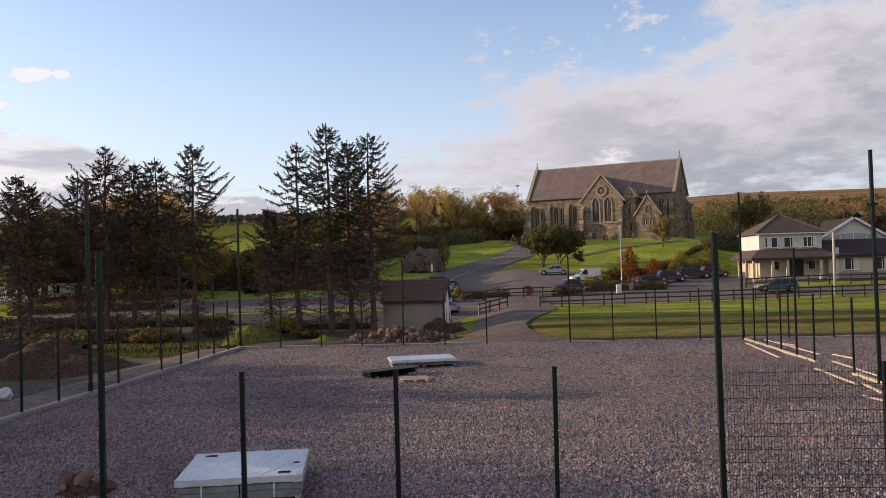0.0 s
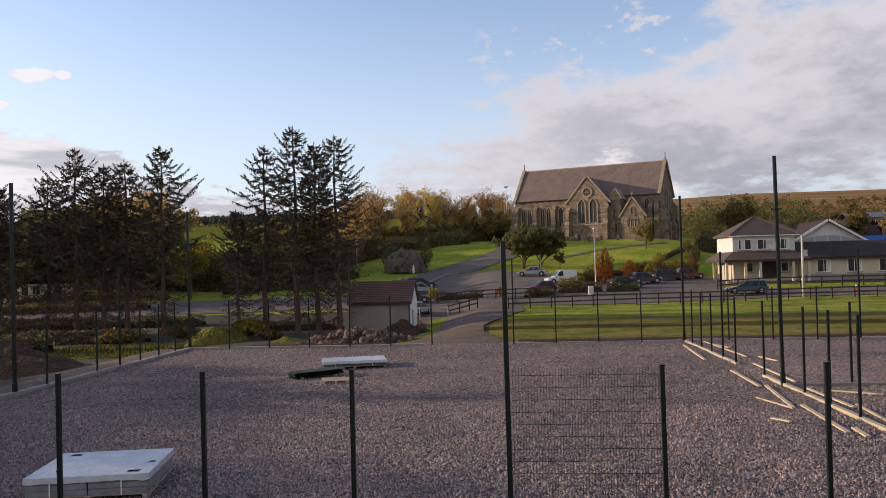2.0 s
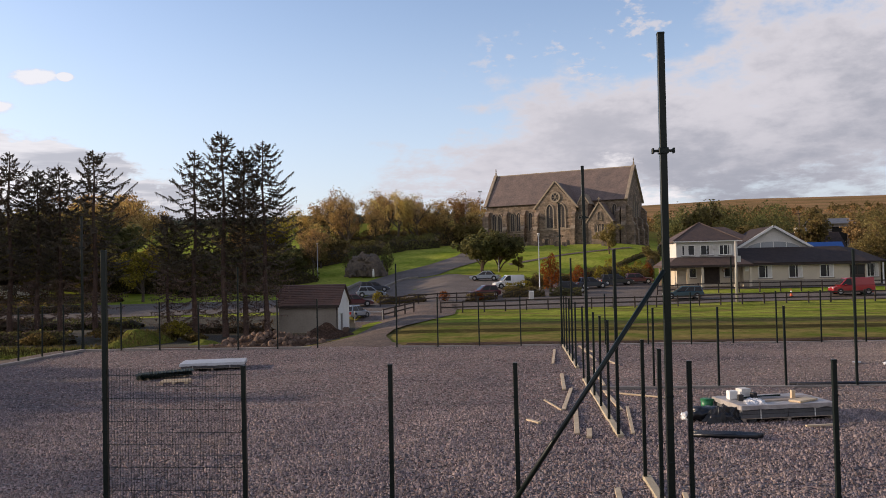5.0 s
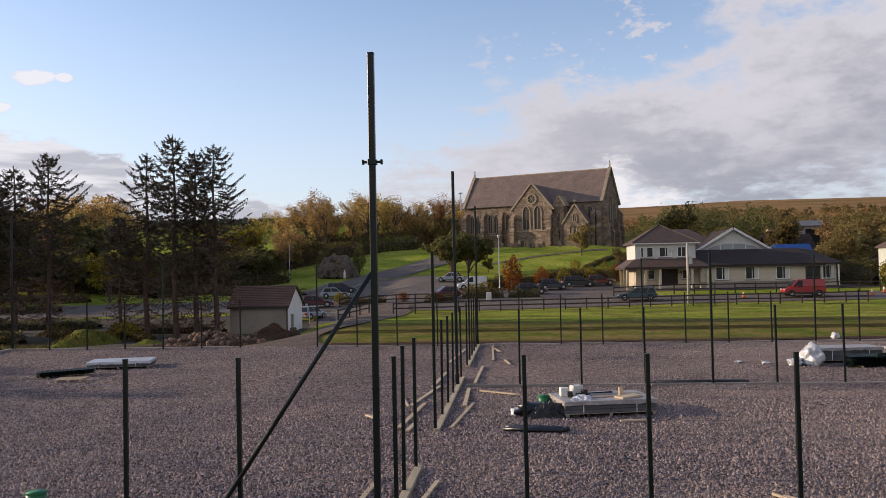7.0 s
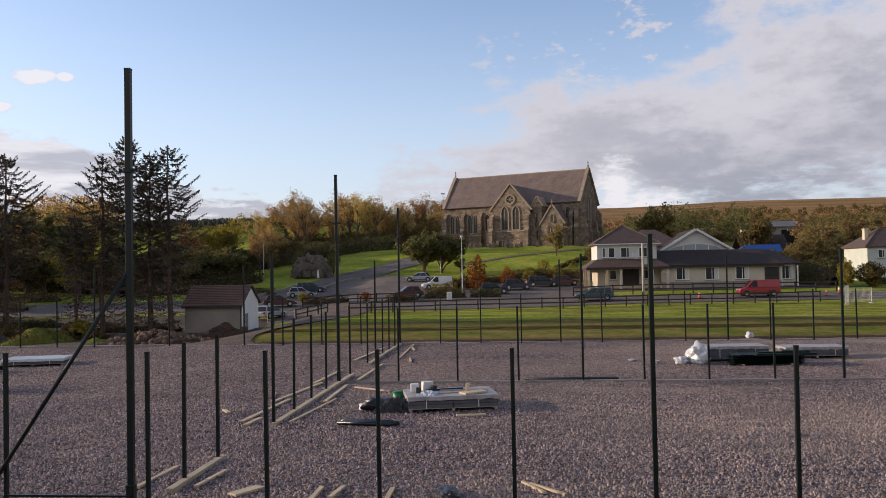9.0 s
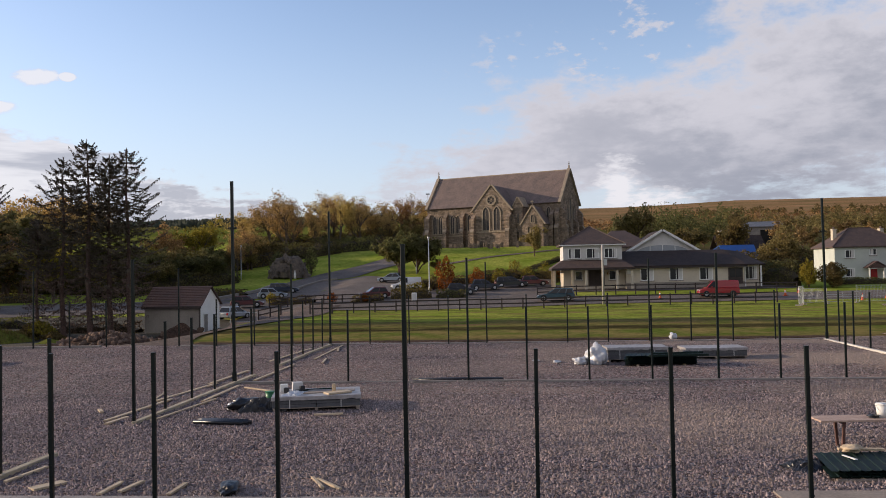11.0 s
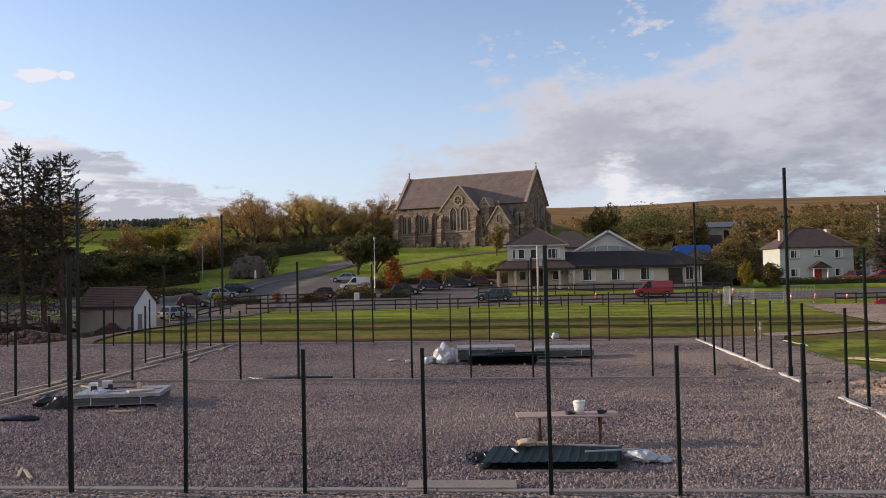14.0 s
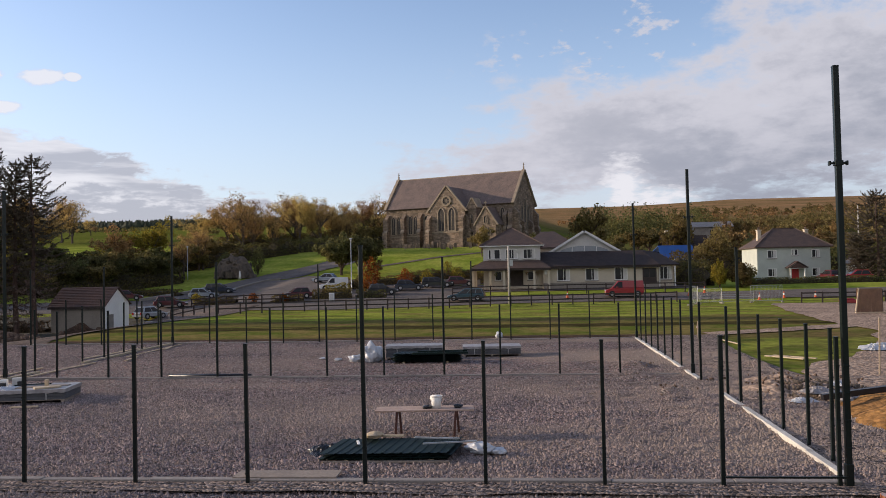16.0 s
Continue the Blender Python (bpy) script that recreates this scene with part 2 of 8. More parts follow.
GRAVEL = cells(mat("gravel", (0.226, 0.170, 0.158), (0.122, 0.099, 0.103), 0.16, 0.95, 0.10, 2.2, 0.35, 5.0, spec=0.2), 13.0, 0.34, 1.95, 0.14, 0.7)
EARTH = cells(mat("earth", (0.095, 0.056, 0.037), (0.050, 0.034, 0.025), 0.5, 0.95, 0.05, 5.0, 0.3, 9.0, spec=0.05), 7.0, 0.7, 1.3, 0.04)
CONC = mat("concrete", (0.31, 0.275, 0.245), (0.215, 0.190, 0.172), 1.5, 0.85, 0.004, 60.0, 0.15, 25.0, vary=0.1)
PALE = mat("new_concrete_edging", (0.62, 0.59, 0.53), (0.45, 0.43, 0.39), 1.8, 0.85, 0.004, 60.0, 0.14, 25.0, vary=0.08)
TAN = mat("sandy_concrete", (0.46, 0.39, 0.27), (0.36, 0.30, 0.21), 1.8, 0.85, 0.004, 60.0, 0.14, 25.0, vary=0.08)
STEEL = mat("green_coated_steel", (0.004, 0.0095, 0.0085), (0.007, 0.0125, 0.011), 2.0, 0.34, fine=0.15, vary=0.15, spec=0.3)
ASPH = cells(mat("asphalt", (0.125, 0.105, 0.092), (0.175, 0.147, 0.128), 0.25, 0.95, fine=0.2, fscale=3.0, spec=0.1), 30.0, 0.8, 1.25, 0.01)
STONE = courses(mat("church_stone", (0.285, 0.212, 0.156), (0.135, 0.108, 0.086), 0.55, 0.92, 0.05, 3.0, 0.3, 2.4), 0.75, 0.36, -23.5, 0.025, 0.62, 1.3)
DRESSED = mat("dressed_stone", (0.35, 0.28, 0.205), (0.235, 0.19, 0.145), 1.0, 0.85, 0.01, 8.0, 0.2, 4.0, vary=0.08)
SLATE = mat("church_slate", (0.190, 0.136, 0.116), (0.125, 0.096, 0.085), 0.5, 0.7, 0.02, 4.0, 0.25, 3.0)
BROWNTILE = mat("warm_brown_roof_tile", (0.105, 0.068, 0.052), (0.066, 0.046, 0.040), 1.3, 0.75, 0.02, 4.0, 0.25, 6.0)
TILE = mat("brown_roof_tile", (0.058, 0.042, 0.036), (0.038, 0.029, 0.027), 1.3, 0.8, 0.02, 4.0, 0.25, 6.0, spec=0.15)
REDTILE = mat("red_brown_roof_sheet", (0.098, 0.054, 0.044), (0.064, 0.041, 0.037), 0.9, 0.6, fine=0.2, fscale=7.0, vary=0.12)
CREAM = mat("cream_render", (0.58, 0.51, 0.40), (0.50, 0.44, 0.35), 0.7, 0.9, 0.004, 30.0, 0.06, 9.0)
# white paint greyed to carry the shade on the pub front
GREYWHITE = mat("greyed_white_paint", (0.62, 0.605, 0.575), (0.54, 0.525, 0.50), 0.8, 0.8, fine=0.08, fscale=8.0)
WHITE = mat("white_paint", (0.80, 0.79, 0.76), (0.72, 0.71, 0.68), 0.8, 0.7, fine=0.06, fscale=8.0, vary=0.03)
RENDER = mat("grey_render", (0.30, 0.265, 0.225), (0.24, 0.21, 0.18), 0.6, 0.92, 0.006, 25.0, 0.1, 7.0)
GLASS = glass("window_glass", (0.016, 0.016, 0.018), 0.12)
GLASS.node_tree.nodes["Principled BSDF"].inputs["Specular IOR Level"].default_value = 0.3
# pale base colour stands in for the sky reflected in the pane
SKYGLASS = mat("sky_painted_glass", (0.30, 0.32, 0.34), (0.24, 0.26, 0.28), 1.0, 0.25, fine=0.1, spec=0.8)
LEADED = mat("leaded_church_glass", (0.060, 0.052, 0.048), (0.036, 0.033, 0.034), 3.0, 0.5, fine=0.3, fscale=7.0, spec=0.25)
GRASS = mat("lawn_grass", (0.125, 0.135, 0.022), (0.175, 0.170, 0.036), 0.16, 0.95, 0.05, 9.0, 0.4, 5.0, spec=0.05)
FIELD = mat("far_fields", (0.105, 0.125, 0.022), (0.165, 0.168, 0.036), 0.035, 0.95, fine=0.25, fscale=0.7, spec=0.0)
WOOD = mat("sawn_timber", (0.56, 0.45, 0.31), (0.44, 0.335, 0.22), 2.0, 0.8, 0.003, 40.0, 0.15, 20.0, vary=0.15)
DARKWOOD = mat("weathered_dark_timber", (0.060, 0.045, 0.038), (0.036, 0.028, 0.026), 2.0, 0.85, 0.004, 30.0, 0.2, 15.0, vary=0.15)
BARK = mat("bark", (0.130, 0.082, 0.064), (0.076, 0.052, 0.045), 3.0, 0.95, 0.02, 14.0, 0.3, 10.0)
PALEBARK = mat("pale_bark", (0.11, 0.085, 0.068), (0.07, 0.056, 0.046), 3.0, 0.95, 0.02, 14.0, 0.3, 10.0)
NEEDLE = mat("conifer_needles", (0.094, 0.084, 0.060), (0.142, 0.110, 0.080), 0.6, 0.8, fine=0.2, fscale=3.0, island=0.2)
LEAF = mat("autumn_leaves", (0.39, 0.272, 0.098), (0.45, 0.285, 0.108), 0.22, 0.75, fine=0.25, fscale=2.0, island=0.45, vary=0.3, hue=0.02)
DEADTWIG = mat("dead_spruce_twigs", (0.195, 0.128, 0.098), (0.130, 0.090, 0.072), 0.8, 0.95, fine=0.25, fscale=4.0, island=0.3)
GREENLEAF = mat("green_leaves", (0.108, 0.115, 0.040), (0.165, 0.144, 0.055), 0.3, 0.75, fine=0.25, fscale=2.0, island=0.4, vary=0.2, hue=0.02)
HEDGE = mat("hedge_leaves", (0.120, 0.100, 0.036), (0.185, 0.125, 0.048), 0.5, 0.8, fine=0.3, fscale=3.0, island=0.4, vary=0.2)
OLIVE = mat("olive_leaves", (0.180, 0.150, 0.053), (0.250, 0.187, 0.072), 0.3, 0.8, fine=0.25, fscale=2.0, island=0.4, vary=0.2, spec=0.2)
BROWNLEAF = mat("russet_leaves", (0.165, 0.112, 0.045), (0.235, 0.145, 0.055), 0.3, 0.8, fine=0.3, fscale=2.0, island=0.4, vary=0.25, spec=0.2)
ORANGE = mat("orange_leaves", (0.28, 0.095, 0.015), (0.20, 0.055, 0.015), 0.7, 0.75, fine=0.25, fscale=3.0, island=0.4)
YELLOW = mat("yellow_leaves", (0.31, 0.235, 0.03), (0.21, 0.185, 0.03), 0.7, 0.75, fine=0.25, fscale=3.0, island=0.4)
for leafy in (NEEDLE, LEAF, GREENLEAF, HEDGE, OLIVE, ORANGE, YELLOW):
    nt = leafy.node_tree
    pb = nt.nodes["Principled BSDF"]
    pb.inputs["Specular IOR Level"].default_value = 0.2
    if leafy is not NEEDLE:                 # light passes through thin leaves
        tr, mx = nt.nodes.new("ShaderNodeBsdfTranslucent"), nt.nodes.new("ShaderNodeMixShader")
        mx.inputs[0].default_value = 0.5
        nt.links.new(pb.inputs["Base Color"].links[0].from_socket, tr.inputs["Color"])
        nt.links.new(pb.outputs[0], mx.inputs[1])
        nt.links.new(tr.outputs[0], mx.inputs[2])
        nt.links.new(mx.outputs[0], nt.nodes["Material Output"].inputs["Surface"])


# ---- mesh tools ----
class Shape:
    """Collects faces of one mesh."""

    def __init__(self):
        self.v, self.f = [], []

    def add(self, verts, faces):
        k = len(self.v)
        self.v += [tuple(p) for p in verts]
        self.f += [tuple(i + k for i in q) for q in faces]
        return self

    def box(self, x0, y0, z0, x1, y1, z1, m=None):
        v = [Vector(p) for p in ((x0, y0, z0), (x1, y0, z0), (x1, y1, z0), (x0, y1, z0), (x0, y0, z1), (x1, y0, z1), (x1, y1, z1), (x0, y1, z1))]
        if m is not None:
            v = [m @ p for p in v]
        return self.add(v, [(0, 3, 2, 1), (4, 5, 6, 7), (0, 1, 5, 4), (1, 2, 6, 5), (2, 3, 7, 6), (3, 0, 4, 7)])

    def prism(self, poly, axis, a, b, m=None):
        """A polygon (pairs of the two other axes, in the order xy, xz or yz) drawn out along axis from a to b."""
        def put(p, t):
            u, w = p
            q = Vector((t, u, w)) if axis == "x" else Vector((u, t, w)) if axis == "y" else Vector((u, w, t))
            return m @ q if m is not None else q
        n = len(poly)
        self.add([put(p, a) for p in poly] + [put(p, b) for p in poly], [tuple(range(n))[::-1], tuple(range(n, 2 * n))] + [(i, (i + 1) % n, n + (i + 1) % n, n + i) for i in range(n)])
        return self

    def tube(self, pts, radii, n=6, cap=True):
        pts = [Vector(p) for p in pts]
        k, rings = len(self.v), []
        for i, p in enumerate(pts):
            d = (pts[min(i + 1, len(pts) - 1)] - pts[max(i - 1, 0)])
            d = d.normalized() if d.length > 1e-9 else Vector((0, 0, 1))
            a = d.orthogonal().normalized() if abs(d.z) < 0.9 else Vector((1, 0, 0)).cross(d).normalized()
            b = d.cross(a)
            r = radii[i] if isinstance(radii, (list, tuple)) else radii
            rings.append([p + r * (math.cos(2 * math.pi * j / n) * a + math.sin(2 * math.pi * j / n) * b) for j in range(n)])
        faces = [(i * n + j, i * n + (j + 1) % n, (i + 1) * n + (j + 1) % n, (i + 1) * n + j) for i in range(len(pts) - 1) for j in range(n)]
        if cap:
            faces += [tuple(range(n))[::-1], tuple(range((len(pts) - 1) * n, len(pts) * n))]
        return self.add([p for r in rings for p in r], faces)

    def mesh(self, name, material, smooth=False, bevel=0.0):
        me = bpy.data.meshes.new(name)
        me.from_pydata(self.v, [], self.f)
        bm = bmesh.new()
        bm.from_mesh(me)
        if len(bm.faces) < 4000:
            bmesh.ops.recalc_face_normals(bm, faces=bm.faces)
        if bevel:
            bmesh.ops.bevel(bm, geom=[e for e in bm.edges if len(e.link_faces) == 2 and e.calc_face_angle(0) > 0.5], offset=bevel, segments=1, affect="EDGES")
        bm.to_mesh(me)
        bm.free()
        me.materials.append(material)
        if smooth:
            me.polygons.foreach_set("use_smooth", [True] * len(me.polygons))
        me.update()
        return me


def part(name, shape, material, parent, label="", smooth=False, bevel=0.0):
    me = shape if isinstance(shape, bpy.types.Mesh) else shape.mesh(name, material, smooth, bevel)
    ob = new(name, me)
    ob.parent = parent
    if label:
        tagged(ob, label)
    return ob


def thing(name, m, label, category, group="", kind=""):
    ob = new(name)
    ob.empty_display_size = 0.2
    ob.matrix_basis = m if isinstance(m, Matrix) else Matrix.Translation(m)
    return tagged(ob, label, category, group, kind)


def solid(name, shape, material, label, category, group="", kind="", smooth=False, bevel=0.0, at=None):
    ob = new(name, shape.mesh(name, material, smooth, bevel))
    if at is not None:
        ob.matrix_basis = at if isinstance(at, Matrix) else Matrix.Translation(at)
    return tagged(ob, label, category, group, kind)


rnd = random.Random(7)


# ---- the lie of the land ----
def glide(v, knots):
    """Smooth height between knots (position, height)."""
    if v <= knots[0][0]:
        return knots[0][1]
    for (a, p), (b, q) in zip(knots, knots[1:]):
        if v <= b:
            s = (v - a) / (b - a)
            return p + (q - p) * s
    return knots[-1][1]


def ease(v, a, b):
    s = min(1.0, max(0.0, (v - a) / (b - a)))
    return s * s * (3 - 2 * s)


def land(x, y):
    mid = glide(y, ((37, 0), (60, 0.12), (78, 0.25), (92, 1.25), (105, 2.5), (127, 4.3), (150, 7.4), (166, 9.8), (195, 10.6), (300, 22), (700, 50), (1600, 104), (2600, 120)))
    right = glide(y, ((37, 0), (60, 0.12), (78, 0.25), (90, 1.5), (96, 1.95), (120, 2.2), (150, 4.0), (220, 10), (420, 27), (800, 66), (1250, 118), (2600, 130)))
    left = glide(y, ((37, 0), (42, -0.6), (58, -1.3), (72, -1.0), (80, -0.2), (88, 0.6), (110, 1.8), (130, 4.0), (165, 9.0), (220, 14), (300, 21), (700, 46), (1600, 102), (2600, 120)))
    k = ease(x, 22, 34) if y < 130 else ease(x, 30, 62)
    right *= 1.0 - (0.19 - 0.055 * ease(x / max(y, 1.0), 0.14, 0.30)) * ease(y, 220, 460)
    h = mid + (right - mid) * k
    j = ease(-x, -1.0, 6.0)
    h += (left - h) * j
    if x < -17.5 and y < 60:                # ground falls away past the left edge
        h += -0.9 * ease(-x, 18, 24) * (1 - ease(y, 37, 60)) 
    return h + (0.25 * noise.noise(Vector((x * 0.05, y * 0.05, 0))) * ease(y, 95, 140) if y < 4000 else 0)


def sheet(name, xs, ys, height, material, lift, label, category, keep=None):
    s = Shape()
    idx = {}
    for j, y in enumerate(ys):
        for i, x in enumerate(xs):
            idx[i, j] = len(s.v)
            s.v.append((x, y, height(x, y) + lift))
    for j in range(len(ys) - 1):
        for i in range(len(xs) - 1):
            if keep is None or keep((xs[i] + xs[i + 1]) / 2, (ys[j] + ys[j + 1]) / 2):
                s.f.append((idx[i, j], idx[i + 1, j], idx[i + 1, j + 1], idx[i, j + 1]))
    return solid(name, s, material, label, category, kind="structure", smooth=True)


def steps(a, b, d):
    n = max(1, round((b - a) / d))
    return [a + (b - a) * i / n for i in range(n + 1)]


XS = [-2600, -1900, -1400, -1000, -700, -500, -350, -250, -190] + steps(-150, 150, 3) + [190, 250, 350, 500, 700, 1000, 1400, 1900, 2600]
YS = [-400, -200, -100, -60, -40] + steps(-30, 36, 6) + steps(38, 220, 2.5) + steps(230, 420, 12) + [460, 520, 600, 700, 800, 950, 1100, 1250, 1450, 1700, 2100, 2600]


def ground_material():
    m = FIELD
    nt = m.node_tree
    N, L = nt.nodes.new, nt.links.new
    p = nt.nodes["Principled BSDF"]
    field = p.inputs["Base Color"].links[0].from_socket
    pos = N("ShaderNodeSeparateXYZ")
    L(N("ShaderNodeNewGeometry").outputs["Position"], pos.inputs[0])

    def noisy(scale, colours):
        n, r = N("ShaderNodeTexNoise"), N("ShaderNodeValToRGB")
        n.inputs["Scale"].default_value, n.inputs["Detail"].default_value = scale, 7.0
        L(N("ShaderNodeNewGeometry").outputs["Position"], n.inputs["Vector"])
        r.color_ramp.elements[0].position, r.color_ramp.elements[1].position = 0.36, 0.64
        r.color_ramp.elements[0].color, r.color_ramp.elements[1].color = (*colours[0], 1), (*colours[1], 1)
        L(n.outputs[0], r.inputs[0])
        return r.outputs[0], n.outputs[0]

    def over(base, colour, mask):
        mx = N("ShaderNodeMix")
        mx.data_type = "RGBA"
        L(base, mx.inputs["A"])
        L(colour, mx.inputs["B"])
        L(mask, mx.inputs["Factor"])
        return mx.outputs["Result"]

    def band(sock, lo, hi, wob=None, amount=0.0):
        q = N("ShaderNodeMapRange")
        q.interpolation_type = "SMOOTHSTEP"
        q.inputs[1].default_value, q.inputs[2].default_value = lo, hi
        if wob is not None:
            a = N("ShaderNodeMath")
            a.operation = "MULTIPLY_ADD"
            a.inputs[1].default_value = amount
            L(wob, a.inputs[0])
            L(sock, a.inputs[2])
            sock = a.outputs[0]
        L(sock, q.inputs[0])
        return q.outputs[0]

    lawn, w1 = noisy(0.16, ((0.185, 0.235, 0.030), (0.315, 0.330, 0.062)))
    moor, w2 = noisy(0.014, ((0.36, 0.215, 0.110), (0.19, 0.135, 0.062)))
    rushes, w7 = noisy(0.03, ((0.12, 0.095, 0.04), (0.33, 0.19, 0.09)))
    scrub, w3 = noisy(0.05, ((0.075, 0.078, 0.026), (0.12, 0.095, 0.04)))
    mud, w4 = noisy(0.35, ((0.185, 0.128, 0.058), (0.122, 0.116, 0.034)))
    dull, w5 = noisy(0.30, ((0.110, 0.138, 0.026), (0.225, 0.172, 0.062)))
    # wheel ruts together with their shadow, both put into this dark colour
    churned, w6 = noisy(0.5, ((0.046, 0.040, 0.018), (0.082, 0.068, 0.028)))

    def between(lo, hi, soft, amount):
        inv = N("ShaderNodeMath")
        inv.operation = "SUBTRACT"
        inv.inputs[0].default_value = 1.0
        L(band(pos.outputs[1], hi - soft, hi + soft, w1, amount), inv.inputs[1])
        return both(N, L, band(pos.outputs[1], lo - soft, lo + soft, w4, amount), inv.outputs[0])

    streaks, lay = N("ShaderNodeTexNoise"), N("ShaderNodeMapping")      # noise drawn out into streaks along the lawn
    lay.inputs["Scale"].default_value = (0.085, 0.62, 0.0)
    streaks.inputs["Scale"].default_value, streaks.inputs["Detail"].default_value, streaks.inputs["Roughness"].default_value = 1.0, 6.0, 0.62
    L(N("ShaderNodeNewGeometry").outputs["Position"], lay.inputs["Vector"])
    L(lay.outputs[0], streaks.inputs["Vector"])
    col = over(lawn, dull, both(N, L, band(streaks.outputs[0], 0.45, 0.58), between(58, 84, 3.0, 4.0)))
    col = over(col, dull, between(-90, 60, 1.2, 3.5))
    near = N("ShaderNodeMath")
    near.operation = "MULTIPLY"
    near.inputs[1].default_value = 0.75
    L(both(N, L, band(w5, 0.46, 0.56), between(-90, 38, 1.5, 2.0)), near.inputs[0])
    col = over(col, lawn, near.outputs[0])
    col = over(col, mud, both(N, L, band(streaks.outputs[0], 0.40, 0.52), between(53.5, 60.5, 1.4, 3.0)))
    # the dark line over the lawn: ruts, and the shadow along them painted in
    col = over(col, churned, both(N, L, band(streaks.outputs[0], 0.34, 0.44), between(48.6, 52.2, 0.7, 2.4)))
    col = over(col, mud, between(36.8, 41.5, 1.0, 2.0))
    col = over(col, field, band(pos.outputs[1], 200, 240))
    col = over(col, scrub, over_right(N, L, pos, band, w3))
    patch = N("ShaderNodeMapRange")
    patch.inputs[1].default_value, patch.inputs[2].default_value = 0.45, 0.6
    L(w7, patch.inputs[0])
    col = over(col, over(moor, rushes, patch.outputs[0]), moor_mask(N, L, pos, band, w2))
    h = N("ShaderNodeHueSaturation")
    n = N("ShaderNodeTexNoise")
    n.inputs["Scale"].default_value, n.inputs["Detail"].default_value, n.inputs["Roughness"].default_value = 1.6, 9.0, 0.68
    L(N("ShaderNodeNewGeometry").outputs["Position"], n.inputs["Vector"])
    q = N("ShaderNodeMapRange")
    q.inputs[1].default_value, q.inputs[2].default_value, q.inputs[3].default_value, q.inputs[4].default_value = 0.3, 0.7, 0.60, 1.36
    L(n.outputs[0], q.inputs[0])
    L(q.outputs[0], h.inputs["Value"])
    L(col, h.inputs["Color"])
    L(h.outputs[0], p.inputs["Base Color"])
    return m


def both(N, L, a, b):
    m = N("ShaderNodeMath")
    m.operation = "MULTIPLY"
    L(a, m.inputs[0])
    L(b, m.inputs[1])
    return m.outputs[0]


def over_right(N, L, pos, band, w):
    return both(N, L, band(pos.outputs[0], 60, 110, w, 60), band(pos.outputs[1], 120, 200, w, 60))


def moor_mask(N, L, pos, band, w):
    return both(N, L, band(pos.outputs[0], 0, 160, w, 120), band(pos.outputs[1], 560, 800, w, 250))


sheet("ground", XS, YS, lambda x, y: land(x, y) - 0.05, ground_material(), 0.0, "rolling grass fields rising to brown moorland", "ground")

def tan_sunlit(m):
    """Dusty tan patches that grow towards +x and paint in brighter sunlit stone."""
    nt = m.node_tree
    N, L = nt.nodes.new, nt.links.new
    p = nt.nodes["Principled BSDF"]
    col = p.inputs["Base Color"].links[0].from_socket
    pos, n, r, x = N("ShaderNodeNewGeometry"), N("ShaderNodeTexNoise"), N("ShaderNodeMapRange"), N("ShaderNodeMapRange")
    n.inputs["Scale"].default_value, n.inputs["Detail"].default_value = 0.11, 5.0
    mp = N("ShaderNodeMapping")
    mp.inputs["Scale"].default_value = (0.7, 1.6, 1.0)
    L(pos.outputs["Position"], mp.inputs["Vector"])
    L(mp.outputs[0], n.inputs["Vector"])
    r.inputs[1].default_value, r.inputs[2].default_value = 0.40, 0.58
    L(n.outputs[0], r.inputs[0])
    s = N("ShaderNodeSeparateXYZ")
    L(pos.outputs["Position"], s.inputs[0])
    x.inputs[1].default_value, x.inputs[2].default_value, x.inputs[3].default_value = 14.0, 42.0, 0.10
    L(s.outputs[0], x.inputs[0])
    mx = N("ShaderNodeMix")
    mx.data_type = "RGBA"
    mx.inputs["B"].default_value = (0.42, 0.325, 0.255, 1)
    k = both(N, L, r.outputs[0], x.outputs[0])
    h = N("ShaderNodeMath")
    h.operation = "MULTIPLY"
    h.inputs[1].default_value = 0.72
    L(k, h.inputs[0])
    L(h.outputs[0], mx.inputs["Factor"])
    L(col, mx.inputs["A"])
    L(mx.outputs["Result"], p.inputs["Base Color"])
    return m


tan_sunlit(GRAVEL)

# ---- pitch surface, kerbs ----
LEFT, MID, RIGHT, FAR, HALF = -16.7, 13.15, 43.15, 36.0, 18.0
def bed(x, y):
    """Height of the stone bed: gently uneven, churned into ridges by wheels near the open side."""
    churn = ease(x, 36, 40) * ease(y, 4, 9) * (1 - ease(y, 22, 30))
    z = 0.02 + 0.045 * noise.noise(Vector((x * 0.35, y * 0.35, 3))) + (0.02 + 0.025 * ease(y, 14, 20)) * noise.noise(Vector((x * 0.7, y * 1.3, 7)))
    z += 0.030 * noise.noise(Vector((x * 0.45 - y * 0.2, y * 1.5, 17))) + 0.026 * noise.noise(Vector((x * 1.25, y * 2.0, 23))) + 0.012 * noise.noise(Vector((x * 2.6, y * 3.2, 29)))
    return z + churn * (0.20 * abs(noise.noise(Vector((x * 0.5 + y * 0.2, y * 0.75, 11)))) + 0.07 * noise.noise(Vector((x * 1.7, y * 1.7, 2))))


s = Shape()
for ya, yb, xa, xb in ((-40, 37.2, -17.2, 47.0),):
    nx, ny = 240, 280
    for j in range(ny + 1):
        for i in range(nx + 1):
            x, y = xa + (xb - xa) * i / nx, ya + (yb - ya) * j / ny
            s.v.append((x, y, bed(x, y)))
    for j in range(ny):
        for i in range(nx):
            k = j * (nx + 1) + i
            s.f.append((k, k + 1, k + nx + 2, k + nx + 1))
solid("gravel_pitch", s, GRAVEL, "coarse grey-brown crushed stone bed of an unfinished pitch", "gravel", kind="structure", smooth=True)


